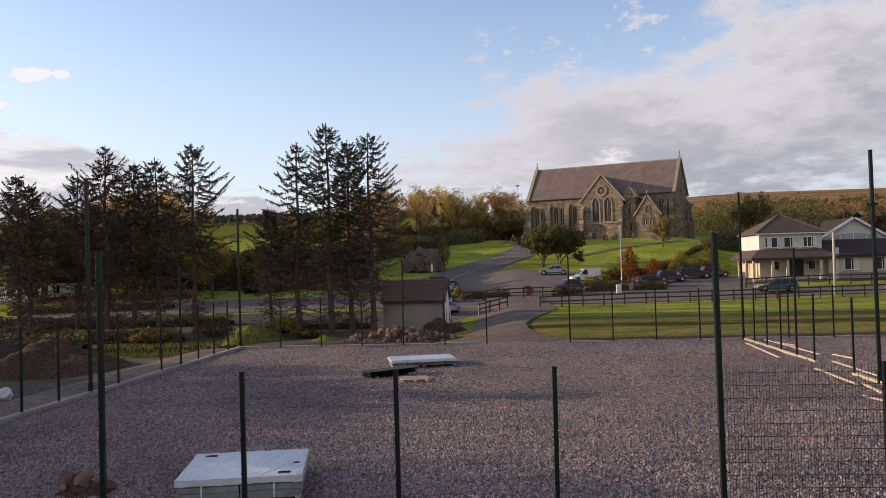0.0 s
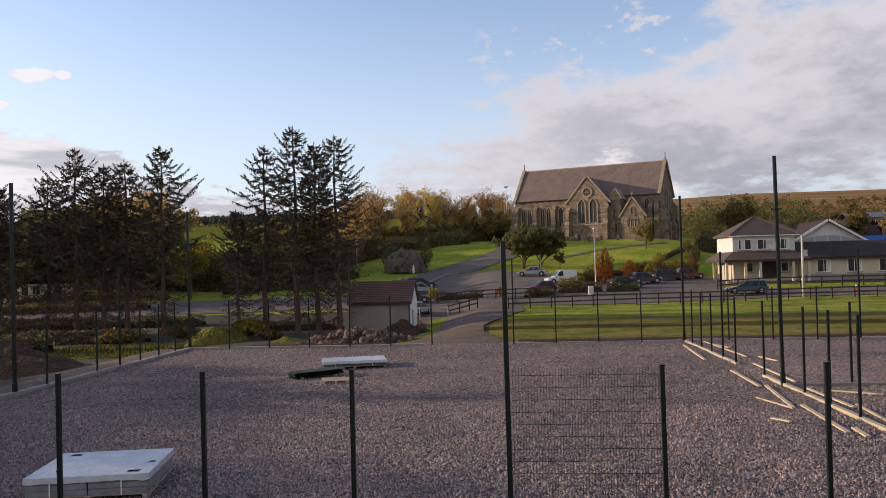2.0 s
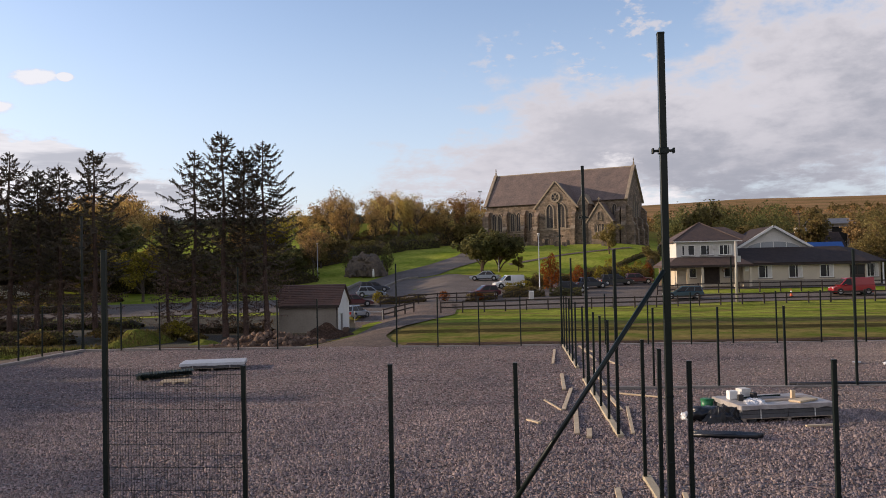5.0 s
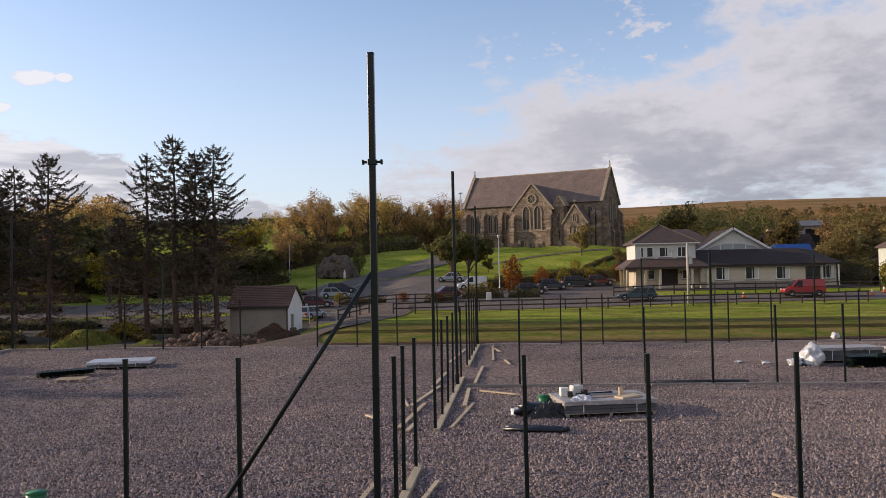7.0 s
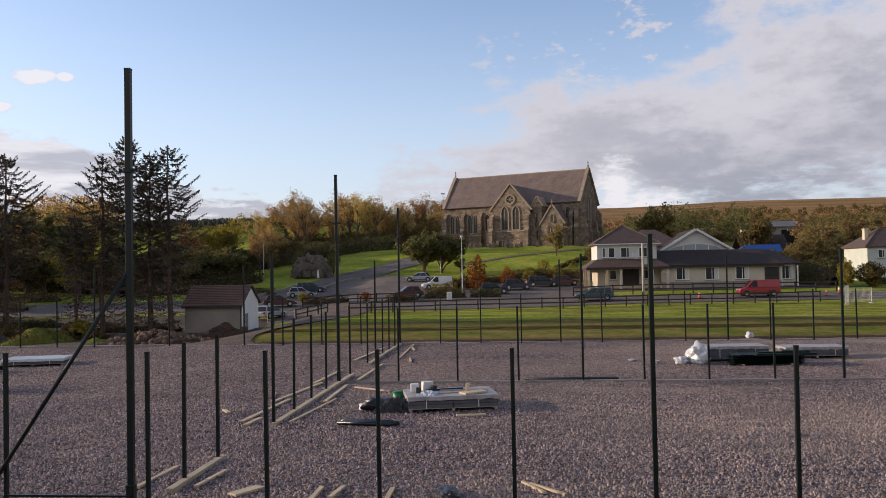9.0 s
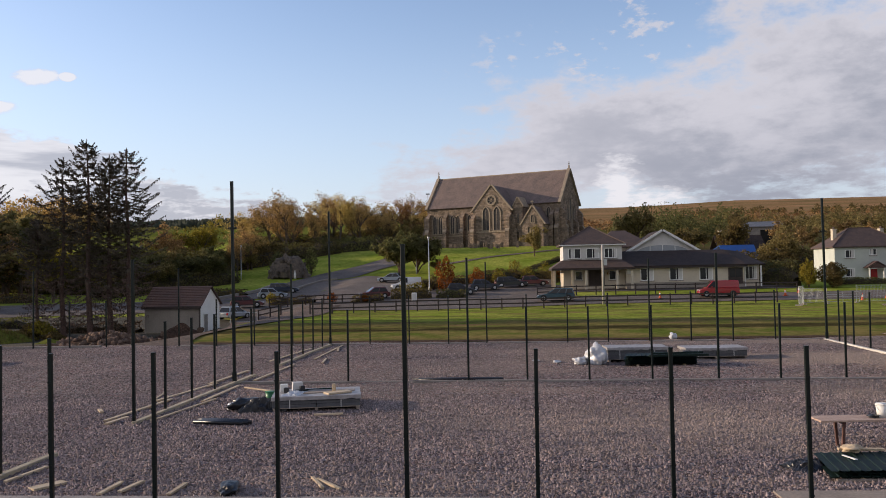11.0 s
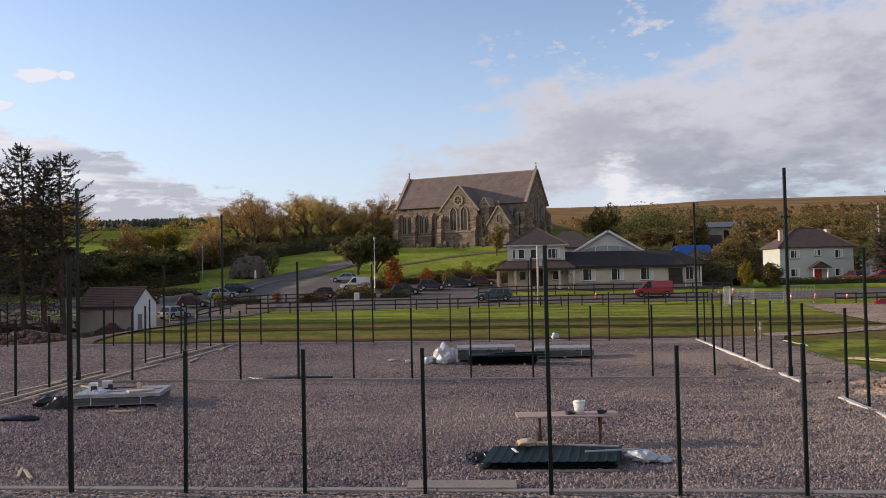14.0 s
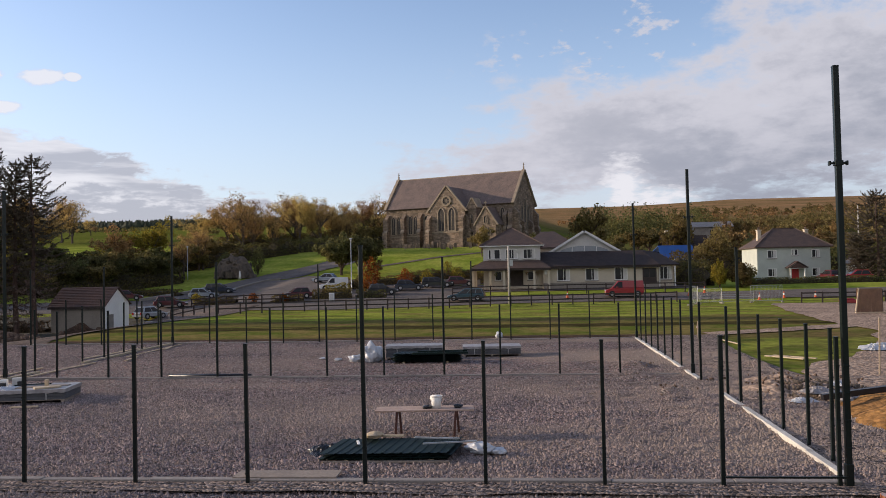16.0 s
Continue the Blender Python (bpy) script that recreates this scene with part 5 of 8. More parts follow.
wood_copies(GOLD, [(-109, 240, 13), (-116, 246, 14), (-123, 238, 13), (-130, 244, 14), (-24.5, 128, 6.5), (-28, 178, 11), (-20, 187, 12), (-24, 205, 11), (-10, 206, 11), (-5, 213, 11), (-17, 192, 11.5), (-36, 200, 10), (-31, 184, 10), (0, 218, 11), (-15, 215, 11), (-26.5, 142, 7.5), (-31, 168, 11), (-20.5, 170, 11), (-12.5, 183, 11), (-4.5, 196, 11), (-1, 200, 10), (-33, 190, 12), (-22, 195, 12), (-14, 200, 11), (3, 205, 10), (-37, 168, 9), (-6, 186, 9), (1.0, 190, 8.5)])
copy_thing(DARK[0], stand(7.6, 128.5, land(7.6, 128.5) - 0.8, 140, 0.95, 1.15))
wood_copies(DARK, [(-49, 131, 4.2), (-55, 130, 4.5), (-44, 134, 4.2), (-61, 138, 4.5), (-41, 138, 4.2), (-32.2, 112, 7.0), (-27.5, 120, 6.2), (-38, 106, 6.5), (-29, 126, 6.5), (-26.5, 131, 6.4), (-54, 110, 13.5), (-58, 112, 14), (-64, 120, 14), (-68, 114, 14), (-61, 103, 13), (-56, 103, 12.5), (-66, 97, 13), (-71, 123, 14), (-62, 106, 14), (-64, 128, 14), (-76, 132, 14), (-58, 98, 9), (-52, 104, 8.5), (-64, 92, 9.5), (-70, 102, 10), (-62, 112, 9), (-36, 108, 6.5), (-55, 108, 7), (-33, 115, 6.8), (-37, 124, 6.5), (-34.5, 119, 7), (-33, 129, 6), (-38.5, 131, 5.5), (-42, 111, 6.5), (-36, 113, 5.8), (-34, 142, 6), (-40, 138, 4), (-46, 140, 4.2), (-52, 136, 4.2), (-31, 136, 5), (-58, 142, 6.0), (-1.5, 186, 8), (-80, 150, 10), (-27, 141, 5), (-44, 128, 6), (-56, 122, 6), (-38, 118, 5), (-48, 112, 5)])


AMBER = [broadleaf(stand(*xy, turn=40), h, sd, 1.15, n, 0.26, mt, lab, group="autumn woodland", bark=PALEBARK) for xy, h, sd, n, mt, lab in (
    ((-33.5, 134), 11.2, 35, 5600, YELLOW, "full yellow-green autumn tree above the grass slope"),
    ((-38.5, 131), 10.0, 36, 5200, LEAF, "rounded russet-brown autumn tree above the grass slope"))]
for x, y, k, t in ((-29.0, 148, 0.8, 75), (-36.5, 122, 0.62, 200), (-41.5, 98, 0.78, 40), (-67, 136, 1.5, 78), (-67, 142, 1.5, 150), (-71, 147, 1.45, 214), (-70, 153, 1.5, 282), (-66, 131, 1.5, 318), (-73, 137, 1.5, 10), (-75, 143, 1.5, 98)):
    copy_thing(AMBER[t % 4 // 2], stand(x, y, None, t, k, 1.1))


# ---- roads, tracks, banks ----
def resample(pts, n):
    d = [0.0]
    for a, b in zip(pts, pts[1:]):
        d.append(d[-1] + math.hypot(b[0] - a[0], b[1] - a[1]))
    out = []
    for i in range(n + 1):
        t = d[-1] * i / n
        k = max(j for j in range(len(d)) if d[j] <= t + 1e-9)
        k = min(k, len(pts) - 2)
        u = (t - d[k]) / (d[k + 1] - d[k])
        out.append((pts[k][0] + u * (pts[k + 1][0] - pts[k][0]), pts[k][1] + u * (pts[k + 1][1] - pts[k][1])))
    return out


def strip(name, a, b, material, lift, label, category, n=60, m=16, rag=0.0, seed=0):
    """Surface draped on the land between two edges; rag: how far its edges wander."""
    A, B = resample(a, n), resample(b, n)
    s = Shape()
    for i in range(n + 1):
        for j in range(m + 1):
            u = j / m
            w = rag * (noise.noise(Vector((i * 0.31, seed + (7 if u < 0.5 else 0), 1.7))) if j in (0, m) else 0)
            u2 = u + (w if j == 0 else -w if j == m else 0)
            x, y = A[i][0] + u2 * (B[i][0] - A[i][0]), A[i][1] + u2 * (B[i][1] - A[i][1])
            s.v.append((x, y, land(x, y) + lift - 0.035))
    for i in range(n):
        for j in range(m):
            k = i * (m + 1) + j
            s.f.append((k, k + 1, k + m + 2, k + m + 1))
    return solid(name, s, material, label, category, kind="structure", smooth=True)


# earth and leaf litter, darkened to carry the shade under the trees
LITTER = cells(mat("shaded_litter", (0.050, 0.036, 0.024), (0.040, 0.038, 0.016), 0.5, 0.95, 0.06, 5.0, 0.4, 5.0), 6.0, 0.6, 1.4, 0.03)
TRACK = cells(mat("stony_track", (0.190, 0.142, 0.114), (0.118, 0.092, 0.076), 0.3, 0.95, fine=0.3, fscale=5.0, spec=0.1), 9.0, 0.7, 1.4, 0.03)
ORANGESOIL = cells(mat("orange_subsoil", (0.36, 0.19, 0.065), (0.22, 0.115, 0.05), 0.8, 0.95, 0.06, 4.0, 0.3, 6.0, spec=0.05), 5.0, 0.75, 1.25, 0.05)
YARD = cells(mat("brown_site_stone", (0.42, 0.305, 0.225), (0.27, 0.195, 0.145), 0.25, 0.95, 0.05, 3.0, 0.35, 4.0, spec=0.05), 7.0, 0.6, 1.5, 0.04)
strip("road", [(-60, 78), (-20, 83), (-4, 80), (12, 77.5), (34, 80.6), (60, 81.5), (160, 86)], [(-60, 92), (-20, 97), (-4, 91), (12, 88), (34, 87.3), (60, 87.8), (160, 96)], ASPH, 0.05, "grey asphalt village road", "road", 90)
strip("car_park", [(-11.0, 90), (2, 87), (14, 87.8), (29, 86.8)], [(-9.5, 112), (-8, 123.5), (-1.5, 126), (3.5, 120.5), (10, 114), (28, 104)], ASPH, 0.07, "worn grey asphalt car park", "car park", 50, 24)
strip("church_road", [(-17.3, 94), (-14.3, 119.5), (-10.7, 133.0), (-5.0, 144), (-1.2, 150.5), (0.3, 157), (-3, 172)], [(-11.6, 98), (-8.0, 124), (-2.9, 127.5), (-0.1, 133.5), (3.6, 140.5), (5.5, 157), (4, 172)], ASPH, 0.09, "asphalt lane climbing past the church", "road", 60, 8)
strip("church_path", [(9, 137), (20, 149), (34, 160)], [(9.6, 135.6), (20.6, 147.6), (34.6, 158.6)], TRACK, 0.06, "worn stony footpath up the church lawn", "path", 40, 4)
strip("gate_track", [(-7, 60), (-7, 74), (-7, 84)], [(0.8, 51), (1.2, 55), (2.6, 62), (4.2, 70), (3.6, 84)], TRACK, 0.05, "compacted stone track by the gate", "track", 60, 12)
GATEWAY = cells(mat("muddy_track", (0.155, 0.115, 0.092), (0.100, 0.078, 0.064), 0.3, 0.95, fine=0.3, fscale=5.0, spec=0.1), 9.0, 0.7, 1.4, 0.03)
strip("gate_apron", [(-3.2, 37.0), (-5.0, 48), (-7, 60)], [(3.6, 37.0), (2.3, 40), (1.1, 45), (0.8, 51)], GATEWAY, 0.052, "compacted stone track onto the pitch", "track", 50, 12)
strip("far_verge", [(3.5, 37.2), (46, 37.2)], [(3.5, 38.6), (46, 38.9)], EARTH, 0.07, "bare earth verge beside the pitch", "verge", 60, 3, 0.3, 5)
strip("site_yard", [(46.5, 10), (47.8, 19.0), (50.2, 22.6), (54.5, 27.6), (59.5, 40), (59.8, 50), (61.2, 64), (63.2, 76)], [(90, -10), (95, 5), (100, 15), (105, 30), (110, 45), (112, 60), (112, 78)], YARD, 0.05, "bare stony site yard and drive", "yard", 80, 30, 0.012, 4)
DAMP = cells(mat("damp_grit", (0.225, 0.172, 0.142), (0.140, 0.112, 0.098), 0.6, 0.95, 0.06, 4.0, 0.35, 6.0, spec=0.1), 14.0, 0.3, 2.0, 0.05)
strip("side_apron", [(43.4, -5), (43.4, 37.4)], [(48.6, -8), (47.3, 24), (48.2, 34), (49.2, 38.2)], DAMP, 0.07, "stony ground beside the pitch", "track", 40, 8, 0.08, 6)
strip("lawn_track", [(48.6, 37.8), (54, 40.4), (60.2, 43.6)], [(48.4, 40.0), (54, 42.9), (60.2, 46.6)], YARD, 0.045, "pale worn earth track across the lawn", "path", 40, 4, 0.12, 33)
strip("front_verge", [(-17, -0.75), (48, -0.75)], [(-17, 0.1), (43.2, 0.1)], DAMP, 0.10, "dark damp earth strip outside the kerb", "verge", 120, 6, 0.3, 9)
strip("left_path", [(-17.3, 0), (-17.3, 36.5)], [(-24, 4), (-21.5, 37)], TRACK, 0.07, "trodden stony path beside the pitch", "path", 40, 8, 0.05, 8)
strip("rough_ground", [(-80, 37.5), (-26, 37.5), (-8, 50), (-4, 60)], [(-80, 80), (-30, 80), (-14, 80), (-7.2, 76)], LITTER, 0.06, "leaf-strewn rough ground under the spruces, shade painted into its dark colour", "ground", 40, 20, 0.02, 15)
strip("rough_bank", [(-70, -10), (-70, 37.4)], [(-23, -10), (-21.5, 37.4)], LITTER, 0.06, "rough ground beside the path, shade painted into its dark colour", "ground", 30, 16, 0.02, 18)
strip("grass_patch", [(-33, 44.5), (-21.5, 46)], [(-35, 52.5), (-22, 55)], GRASS, 0.09, "sunlit patch of bright grass", "grass", 20, 6, 0.15, 19)
strip("soil_verge", [(-24, 37.3), (-4, 37.3)], [(-22, 44), (-7, 50)], EARTH, 0.10, "bare dug earth behind the pitch kerb", "earth", 40, 8, 0.1, 2)
strip("earth_bank", [(19.5, 105.5), (30.5, 110.5)], [(18.5, 110), (30.5, 118)], DAMP, 0.07, "bare brown earth bank beside the pub", "bank", 30, 8, 0.04, 27)
strip("pub_forecourt", [(27.5, 91.5), (60, 92.0)], [(27.5, 108), (60, 108)], ASPH, 0.06, "asphalt forecourt of the pub", "forecourt", 30, 10)


def heap(name, x, y, rx, ry, h, material, label, seed, category="heap", rough=0.35, z=None, stones=0, stone_mat=None, lump=0.5, dome=0.0, big=1.0):
    s = Shape()
    n, m = 34, 14
    z0 = land(x, y) if z is None else z
    for j in range(m + 1):
        for i in range(n):
            a, r = 2 * math.pi * i / n, j / m
            px, py = rx * r * math.cos(a), ry * r * math.sin(a)
            k = noise.noise(Vector((px * lump + seed, py * lump, seed))) + 0.5 * noise.noise(Vector((px * 1.7, py * 1.7, seed)))
            e = 1.0 + 0.25 * noise.noise(Vector((math.cos(a) * 1.5, math.sin(a) * 1.5, seed * 3.1)))
            zz = h * ((1 - dome) * (1 - r) ** 0.9 + dome * (1 - r ** 4)) * (1 + rough * k) + 0.12 * k * (1 - r) - 0.12 * r
            s.v.append((px * e, py * e, zz))
    for j in range(m):
        for i in range(n):
            k, l = j * n + i, j * n + (i + 1) % n
            s.f.append((k, l, l + n, k + n))
    ob = solid(name, s, material, label, category, smooth=True, at=pose(x, y, z0))
    q = random.Random(seed)
    for i in range(stones):
        a, r = q.uniform(0, 6.28), q.uniform(0.1, 1.05)
        px, py = rx * r * math.cos(a), ry * r * math.sin(a)
        o = part("boulder", (DARKROCKS if stone_mat else ROCKS)[i % 6], STONEY, ob)
        k = q.uniform(0.11, 0.32) * big
        o.matrix_basis = pose(px, py, h * ((1 - dome) * (1 - r) ** 0.9 + dome * (1 - r ** 4)) * 0.9 + 0.05 if r < 1 else 0.05, q.uniform(0, 360), q.uniform(0, 360), q.uniform(0, 360)) @ Matrix.Diagonal((k * 1.3, k, k * 0.8, 1))
    return ob


def rock_mesh(seed):
    bm = bmesh.new()
    bmesh.ops.create_icosphere(bm, subdivisions=2, radius=1.0)
    for v in bm.verts:
        v.co *= 0.85 + 0.5 * noise.noise(v.co * 0.9 + Vector((seed * 5.3, 0, 0))) + 0.15 * noise.noise(v.co * 2.5)
    me = bpy.data.meshes.new("rock")
    bm.to_mesh(me)
    bm.free()
    me.materials.append(STONEY)
    return me


STONEY = mat("field_stone", (0.215, 0.145, 0.105), (0.115, 0.082, 0.064), 2.0, 0.9, 0.02, 12.0, 0.25, 9.0, vary=0.35, spec=0.1)
ROCKS = [rock_mesh(i) for i in range(6)]
heap("earth_mound", -6.6, 60.5, 2.8, 2.0, 1.35, EARTH, "dark brown heap of dug earth by the shed", 5, stones=6)
heap("rubble_bank", -8.9, 50.0, 4.5, 3.2, 1.05, EARTH, "bank of boulders and earth behind the kerb", 8, stones=170)
heap("topsoil_mound", -27.3, 33.3, 5.6, 4.2, 1.75, EARTH, "large dark heap of topsoil beside the pitch", 12, z=-0.8)
heap("topsoil_mound", -37.0, 38.0, 6.0, 5.0, 2.3, EARTH, "large dark heap of topsoil beside the pitch", 14, z=-0.8)
heap("grass_mound", -22.4, 56.3, 2.4, 5.0, 1.3, GRASS, "long sunlit mound of rough grass", 17, dome=0.3)
heap("grass_mound", -15.4, 52.6, 1.5, 2.2, 0.45, GRASS, "low sunlit mound of rough grass", 18, dome=0.3)
heap("subsoil_mound", 49.3, 7.8, 4.2, 5.2, 0.9, ORANGESOIL, "heap of orange subsoil beside the fence", 21, z=-0.05, dome=0.35)
heap("stone_ridge", 46.3, 15.6, 3.0, 1.6, 0.35, YARD, "churned ridge of pale rubble", 24, z=0.0, stones=36, big=0.22)
heap("stone_ridge", 45.0, 13.2, 1.6, 1.8, 0.4, YARD, "churned ridge of pale rubble", 25, z=0.0, stones=24, big=0.2)
heap("stone_ridge", 41.3, 20.6, 1.5, 2.2, 0.35, GRAVEL, "low ridge of crushed stone beside the kerb", 26, z=0.0, stones=14, big=0.16)
heap("stone_ridge", 41.6, 12.8, 1.2, 1.8, 0.25, GRAVEL, "low ridge of crushed stone beside the kerb", 27, z=0.02, stones=12, big=0.15)
heap("spoil_bank", 52.5, 9.5, 4.5, 4.0, 0.8, ORANGESOIL, "low bank of orange subsoil", 23, z=-0.05)


# ---- timber rail fences, lamps, signs ----
def rail_fence(pts, label, step=2.4, h=1.15, rails=(0.45, 0.95)):
    root = thing("rail_fence", (0, 0, 0), label, "fence", "dark timber rail fences")
    total = sum(math.hypot(b[0] - a[0], b[1] - a[1]) for a, b in zip(pts, pts[1:]))
    P = resample(pts, max(1, round(total / step)))
    me = Shape().box(-0.07, -0.07, -0.4, 0.07, 0.07, h).mesh("post", DARKWOOD, bevel=0.012)
    P3 = [Vector((x, y, land(x, y) + 0.05)) for x, y in P]
    for p in P3:
        o = part("post", me, DARKWOOD, root)
        o.matrix_basis = Matrix.Translation(p) @ pose(0, 0, 0, rnd.uniform(-1.5, 1.5), rnd.uniform(-1.5, 1.5), rnd.uniform(-5, 5))
    for a, b in zip(P3, P3[1:]):
        for z in rails:
            up = Vector((0, 0, z + rnd.uniform(-0.02, 0.02)))
            d = (b - a)
            side = Vector((-d.y, d.x, 0)).normalized() * 0.025
            q = [a + up - side * 4.2, b + up - side * 4.2, b + up - side * 2.2, a + up - side * 2.2]
            s = Shape().add(q + [v + Vector((0, 0, 0.14)) for v in q], [(3, 2, 1, 0), (4, 5, 6, 7), (0, 1, 5, 4), (1, 2, 6, 5), (2, 3, 7, 6), (3, 0, 4, 7)])
            part("rail", s, DARKWOOD, root)
    return root


rail_fence([(2.6, 72.5), (12, 75.8), (22, 77.3), (34, 79.0), (54, 80.0)], "long dark stained timber rail fence along the road")
rail_fence([(-6.0, 86.0), (2.0, 85.6), (8, 86.2)], "dark timber rail fence before the car park")
rail_fence([(27.5, 88.3), (44, 88.6), (59, 88.6)], "dark timber rail fence before the pub")
rail_fence([(66.5, 76.0), (78, 77.5)], "dark timber rail fence beside the drive")
rail_fence([(-3.8, 74.6), (-2.0, 75.6), (-0.8, 77)], "short dark timber rail by the gate", 1.2)

GALV = mat("galvanised_steel", (0.52, 0.53, 0.53), (0.42, 0.43, 0.44), 3.0, 0.45, fine=0.08, metal=0.6)
WOODPOLE = mat("bleached_pole", (0.50, 0.47, 0.42), (0.38, 0.35, 0.31), 1.5, 0.85, fine=0.15, fscale=12.0)
LAMPGLASS = mat("lamp_cover", (0.75, 0.75, 0.72), (0.7, 0.7, 0.68), 3.0, 0.2, fine=0.03)


def street_lamp(x, y, top, label):
    z = land(x, y)
    h = top - z
    l = thing("street_lamp", (x, y, z), label, "street lamp", "car park lamps")
    part("pole", Shape().tube([(0, 0, -0.3), (0, 0, 1.2), (0, 0, 1.25), (0, 0, h - 0.25)], [0.09, 0.09, 0.06, 0.045], 10), GALV, l, smooth=True)
    hd = part("lamp_head", Shape().tube([(-0.05, 0, h - 0.3), (0, 0, h - 0.12), (0, 0, h)], [0.08, 0.19, 0.16], 12), GALV, l)
    part("cover", Shape().tube([(0, 0, h - 0.42), (0, 0, h - 0.28)], [0.06, 0.13], 12), LAMPGLASS, hd)


street_lamp(13.5, 92.8, 9.15, "tall grey steel lamp post by the car park")
street_lamp(7.65, 127.0, 10.4, "grey steel lamp post on the church lawn")
street_lamp(-23.7, 127.5, 9.85, "grey steel lamp post on the grass slope")
o = thing("utility_pole", (34.85, 80.5, 0.7), "bare bleached timber pole beside the road", "pole")
part("pole", Shape().tube([(0, 0, -0.4), (0, 0, 6.55)], [0.15, 0.11], 12), WOODPOLE, o, smooth=True)
part("sign_box", Shape().box(0.12, -0.16, 4.2, 0.5, 0.12, 4.9), GALV, o, "small grey box fixed to the pole")
for x, y, h, lab in ((90.5, 122, 11.5, "timber telegraph pole behind the house"), (78, 190, 10, "distant telegraph pole among trees")):
    o = thing("telegraph_pole", (x, y, land(x, y)), lab, "pole")
    part("pole", Shape().tube([(0, 0, -0.4), (0, 0, h)], [0.14, 0.1], 8), WOODPOLE if x > 80 else BARK, o, smooth=True)
    part("crossarm", Shape().box(-0.8, -0.05, h - 0.8, 0.8, 0.05, h - 0.66), DARKWOOD, o)
for x, y, h in ((-2.0, 198.6, 11.5), (1.6, 205, 13.5)):
    o = thing("floodlight_mast", (x, y, land(x, y)), "slim grey floodlight mast behind the trees", "mast", "floodlight masts")
    part("pole", Shape().tube([(0, 0, -0.4), (0, 0, h)], [0.13, 0.07], 8), GALV, o, smooth=True)
    part("lamp_head", Shape().box(-0.5, -0.12, h - 0.1, 0.5, 0.12, h + 0.3), GALV, o)


# ---- hedges, shrubs ----
def hedge(x0, y0, x1, y1, w, h, material, label, seed, dens=90, size=0.16, name="hedge"):
    q = random.Random(seed)
    L_ = math.hypot(x1 - x0, y1 - y0)
    u = Vector(((x1 - x0) / L_, (y1 - y0) / L_, 0))
    n = Vector((-u.y, u.x, 0))
    s, core = Shape(), Shape()
    for _ in range(int(dens * L_ * (w + h))):
        t = q.uniform(0, L_)
        f = q.random()
        e = 0.82 + 0.35 * noise.noise(Vector((t * 0.6, seed, 0)))
        a = q.uniform(0, math.pi)
        k = q.uniform(0.82, 1.05)
        off, up = 0.5 * w * math.cos(a) * k, h * e * min(1, 0.1 + 1.15 * math.sin(a)) * (k if f < 0.7 else q.uniform(0.05, 1))
        p = Vector((x0, y0, 0)) + u * t + n * off
        p.z = land(p.x, p.y) + max(0.03, up)
        d = (n * math.cos(a) + Vector((0, 0, math.sin(a)))).normalized()
        leaf(s, p, d, size * q.uniform(0.6, 1.4), q)
    # solid core; its dark colour stands for the shade deep among the twigs
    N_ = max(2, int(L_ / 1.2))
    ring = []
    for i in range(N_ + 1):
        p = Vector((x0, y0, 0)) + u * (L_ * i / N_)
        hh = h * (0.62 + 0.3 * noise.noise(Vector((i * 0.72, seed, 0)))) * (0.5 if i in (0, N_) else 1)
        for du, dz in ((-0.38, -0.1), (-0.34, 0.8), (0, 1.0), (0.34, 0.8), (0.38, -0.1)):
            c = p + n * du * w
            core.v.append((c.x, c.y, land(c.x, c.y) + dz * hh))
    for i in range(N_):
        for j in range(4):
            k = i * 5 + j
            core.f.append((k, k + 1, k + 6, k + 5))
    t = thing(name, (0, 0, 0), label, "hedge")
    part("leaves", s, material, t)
    part("shade_core", core, CORESHADE, t)
    return t


# twig brown darkened to the shade inside a hedge
CORESHADE = mat("hedge_core_shade", (0.050, 0.042, 0.024), (0.070, 0.054, 0.032), 1.0, 0.95, 0.08, 6.0, 0.4, 5.0)


def shrub(x, y, r, h, material, label, seed, n=900, size=0.16, z=None, name="shrub"):
    t = thing(name, (x, y, land(x, y) if z is None else z), label, "shrub")
    q = random.Random(seed)
    s, w = Shape(), Shape()
    for _ in range(9):
        a = q.uniform(0, 6.28)
        w.tube([(0, 0, -0.1), (math.cos(a) * r * 0.35, math.sin(a) * r * 0.35, h * 0.45), (math.cos(a) * r * 0.7, math.sin(a) * r * 0.7, h * q.uniform(0.6, 0.9))], [0.05, 0.03, 0.01], 5, False)
    for _ in range(n):
        d = Vector((q.gauss(0, 1), q.gauss(0, 1), q.gauss(0, 1))).normalized()
        k = q.uniform(0.45, 1.0) ** 0.5 * (0.85 + 0.45 * noise.noise(d * 1.7 + Vector((seed, 0, 0))))
        taper = 1.0 - 0.45 * max(0, d.z)
        p = Vector((d.x * r * k * taper, d.y * r * k * taper, h * 0.5 + d.z * h * 0.5 * k))
        leaf(s, p, d, size * q.uniform(0.6, 1.4), q)
    tagged(part("twig_frame", w, BARK, t), kind="stuff")
    tagged(part("leaves", s, material, t), kind="stuff")
    return t


hedge(-6.5, 88.3, -0.6, 87.6, 1.0, 1.1, HEDGE, "clipped brown-green hedge by the car park", 1)
hedge(9.2, 95.5, 12.6, 96.5, 1.2, 1.5, YELLOW, "clipped yellow-brown hedge by the car park", 2)
hedge(8.8, 90.0, 14.0, 90.6, 1.2, 1.5, HEDGE, "dark clipped hedge by the lamp post", 3)
hedge(14.6, 90.4, 18.6, 90.4, 1.0, 1.3, GREENLEAF, "dark clipped hedge by the lamp post", 4)
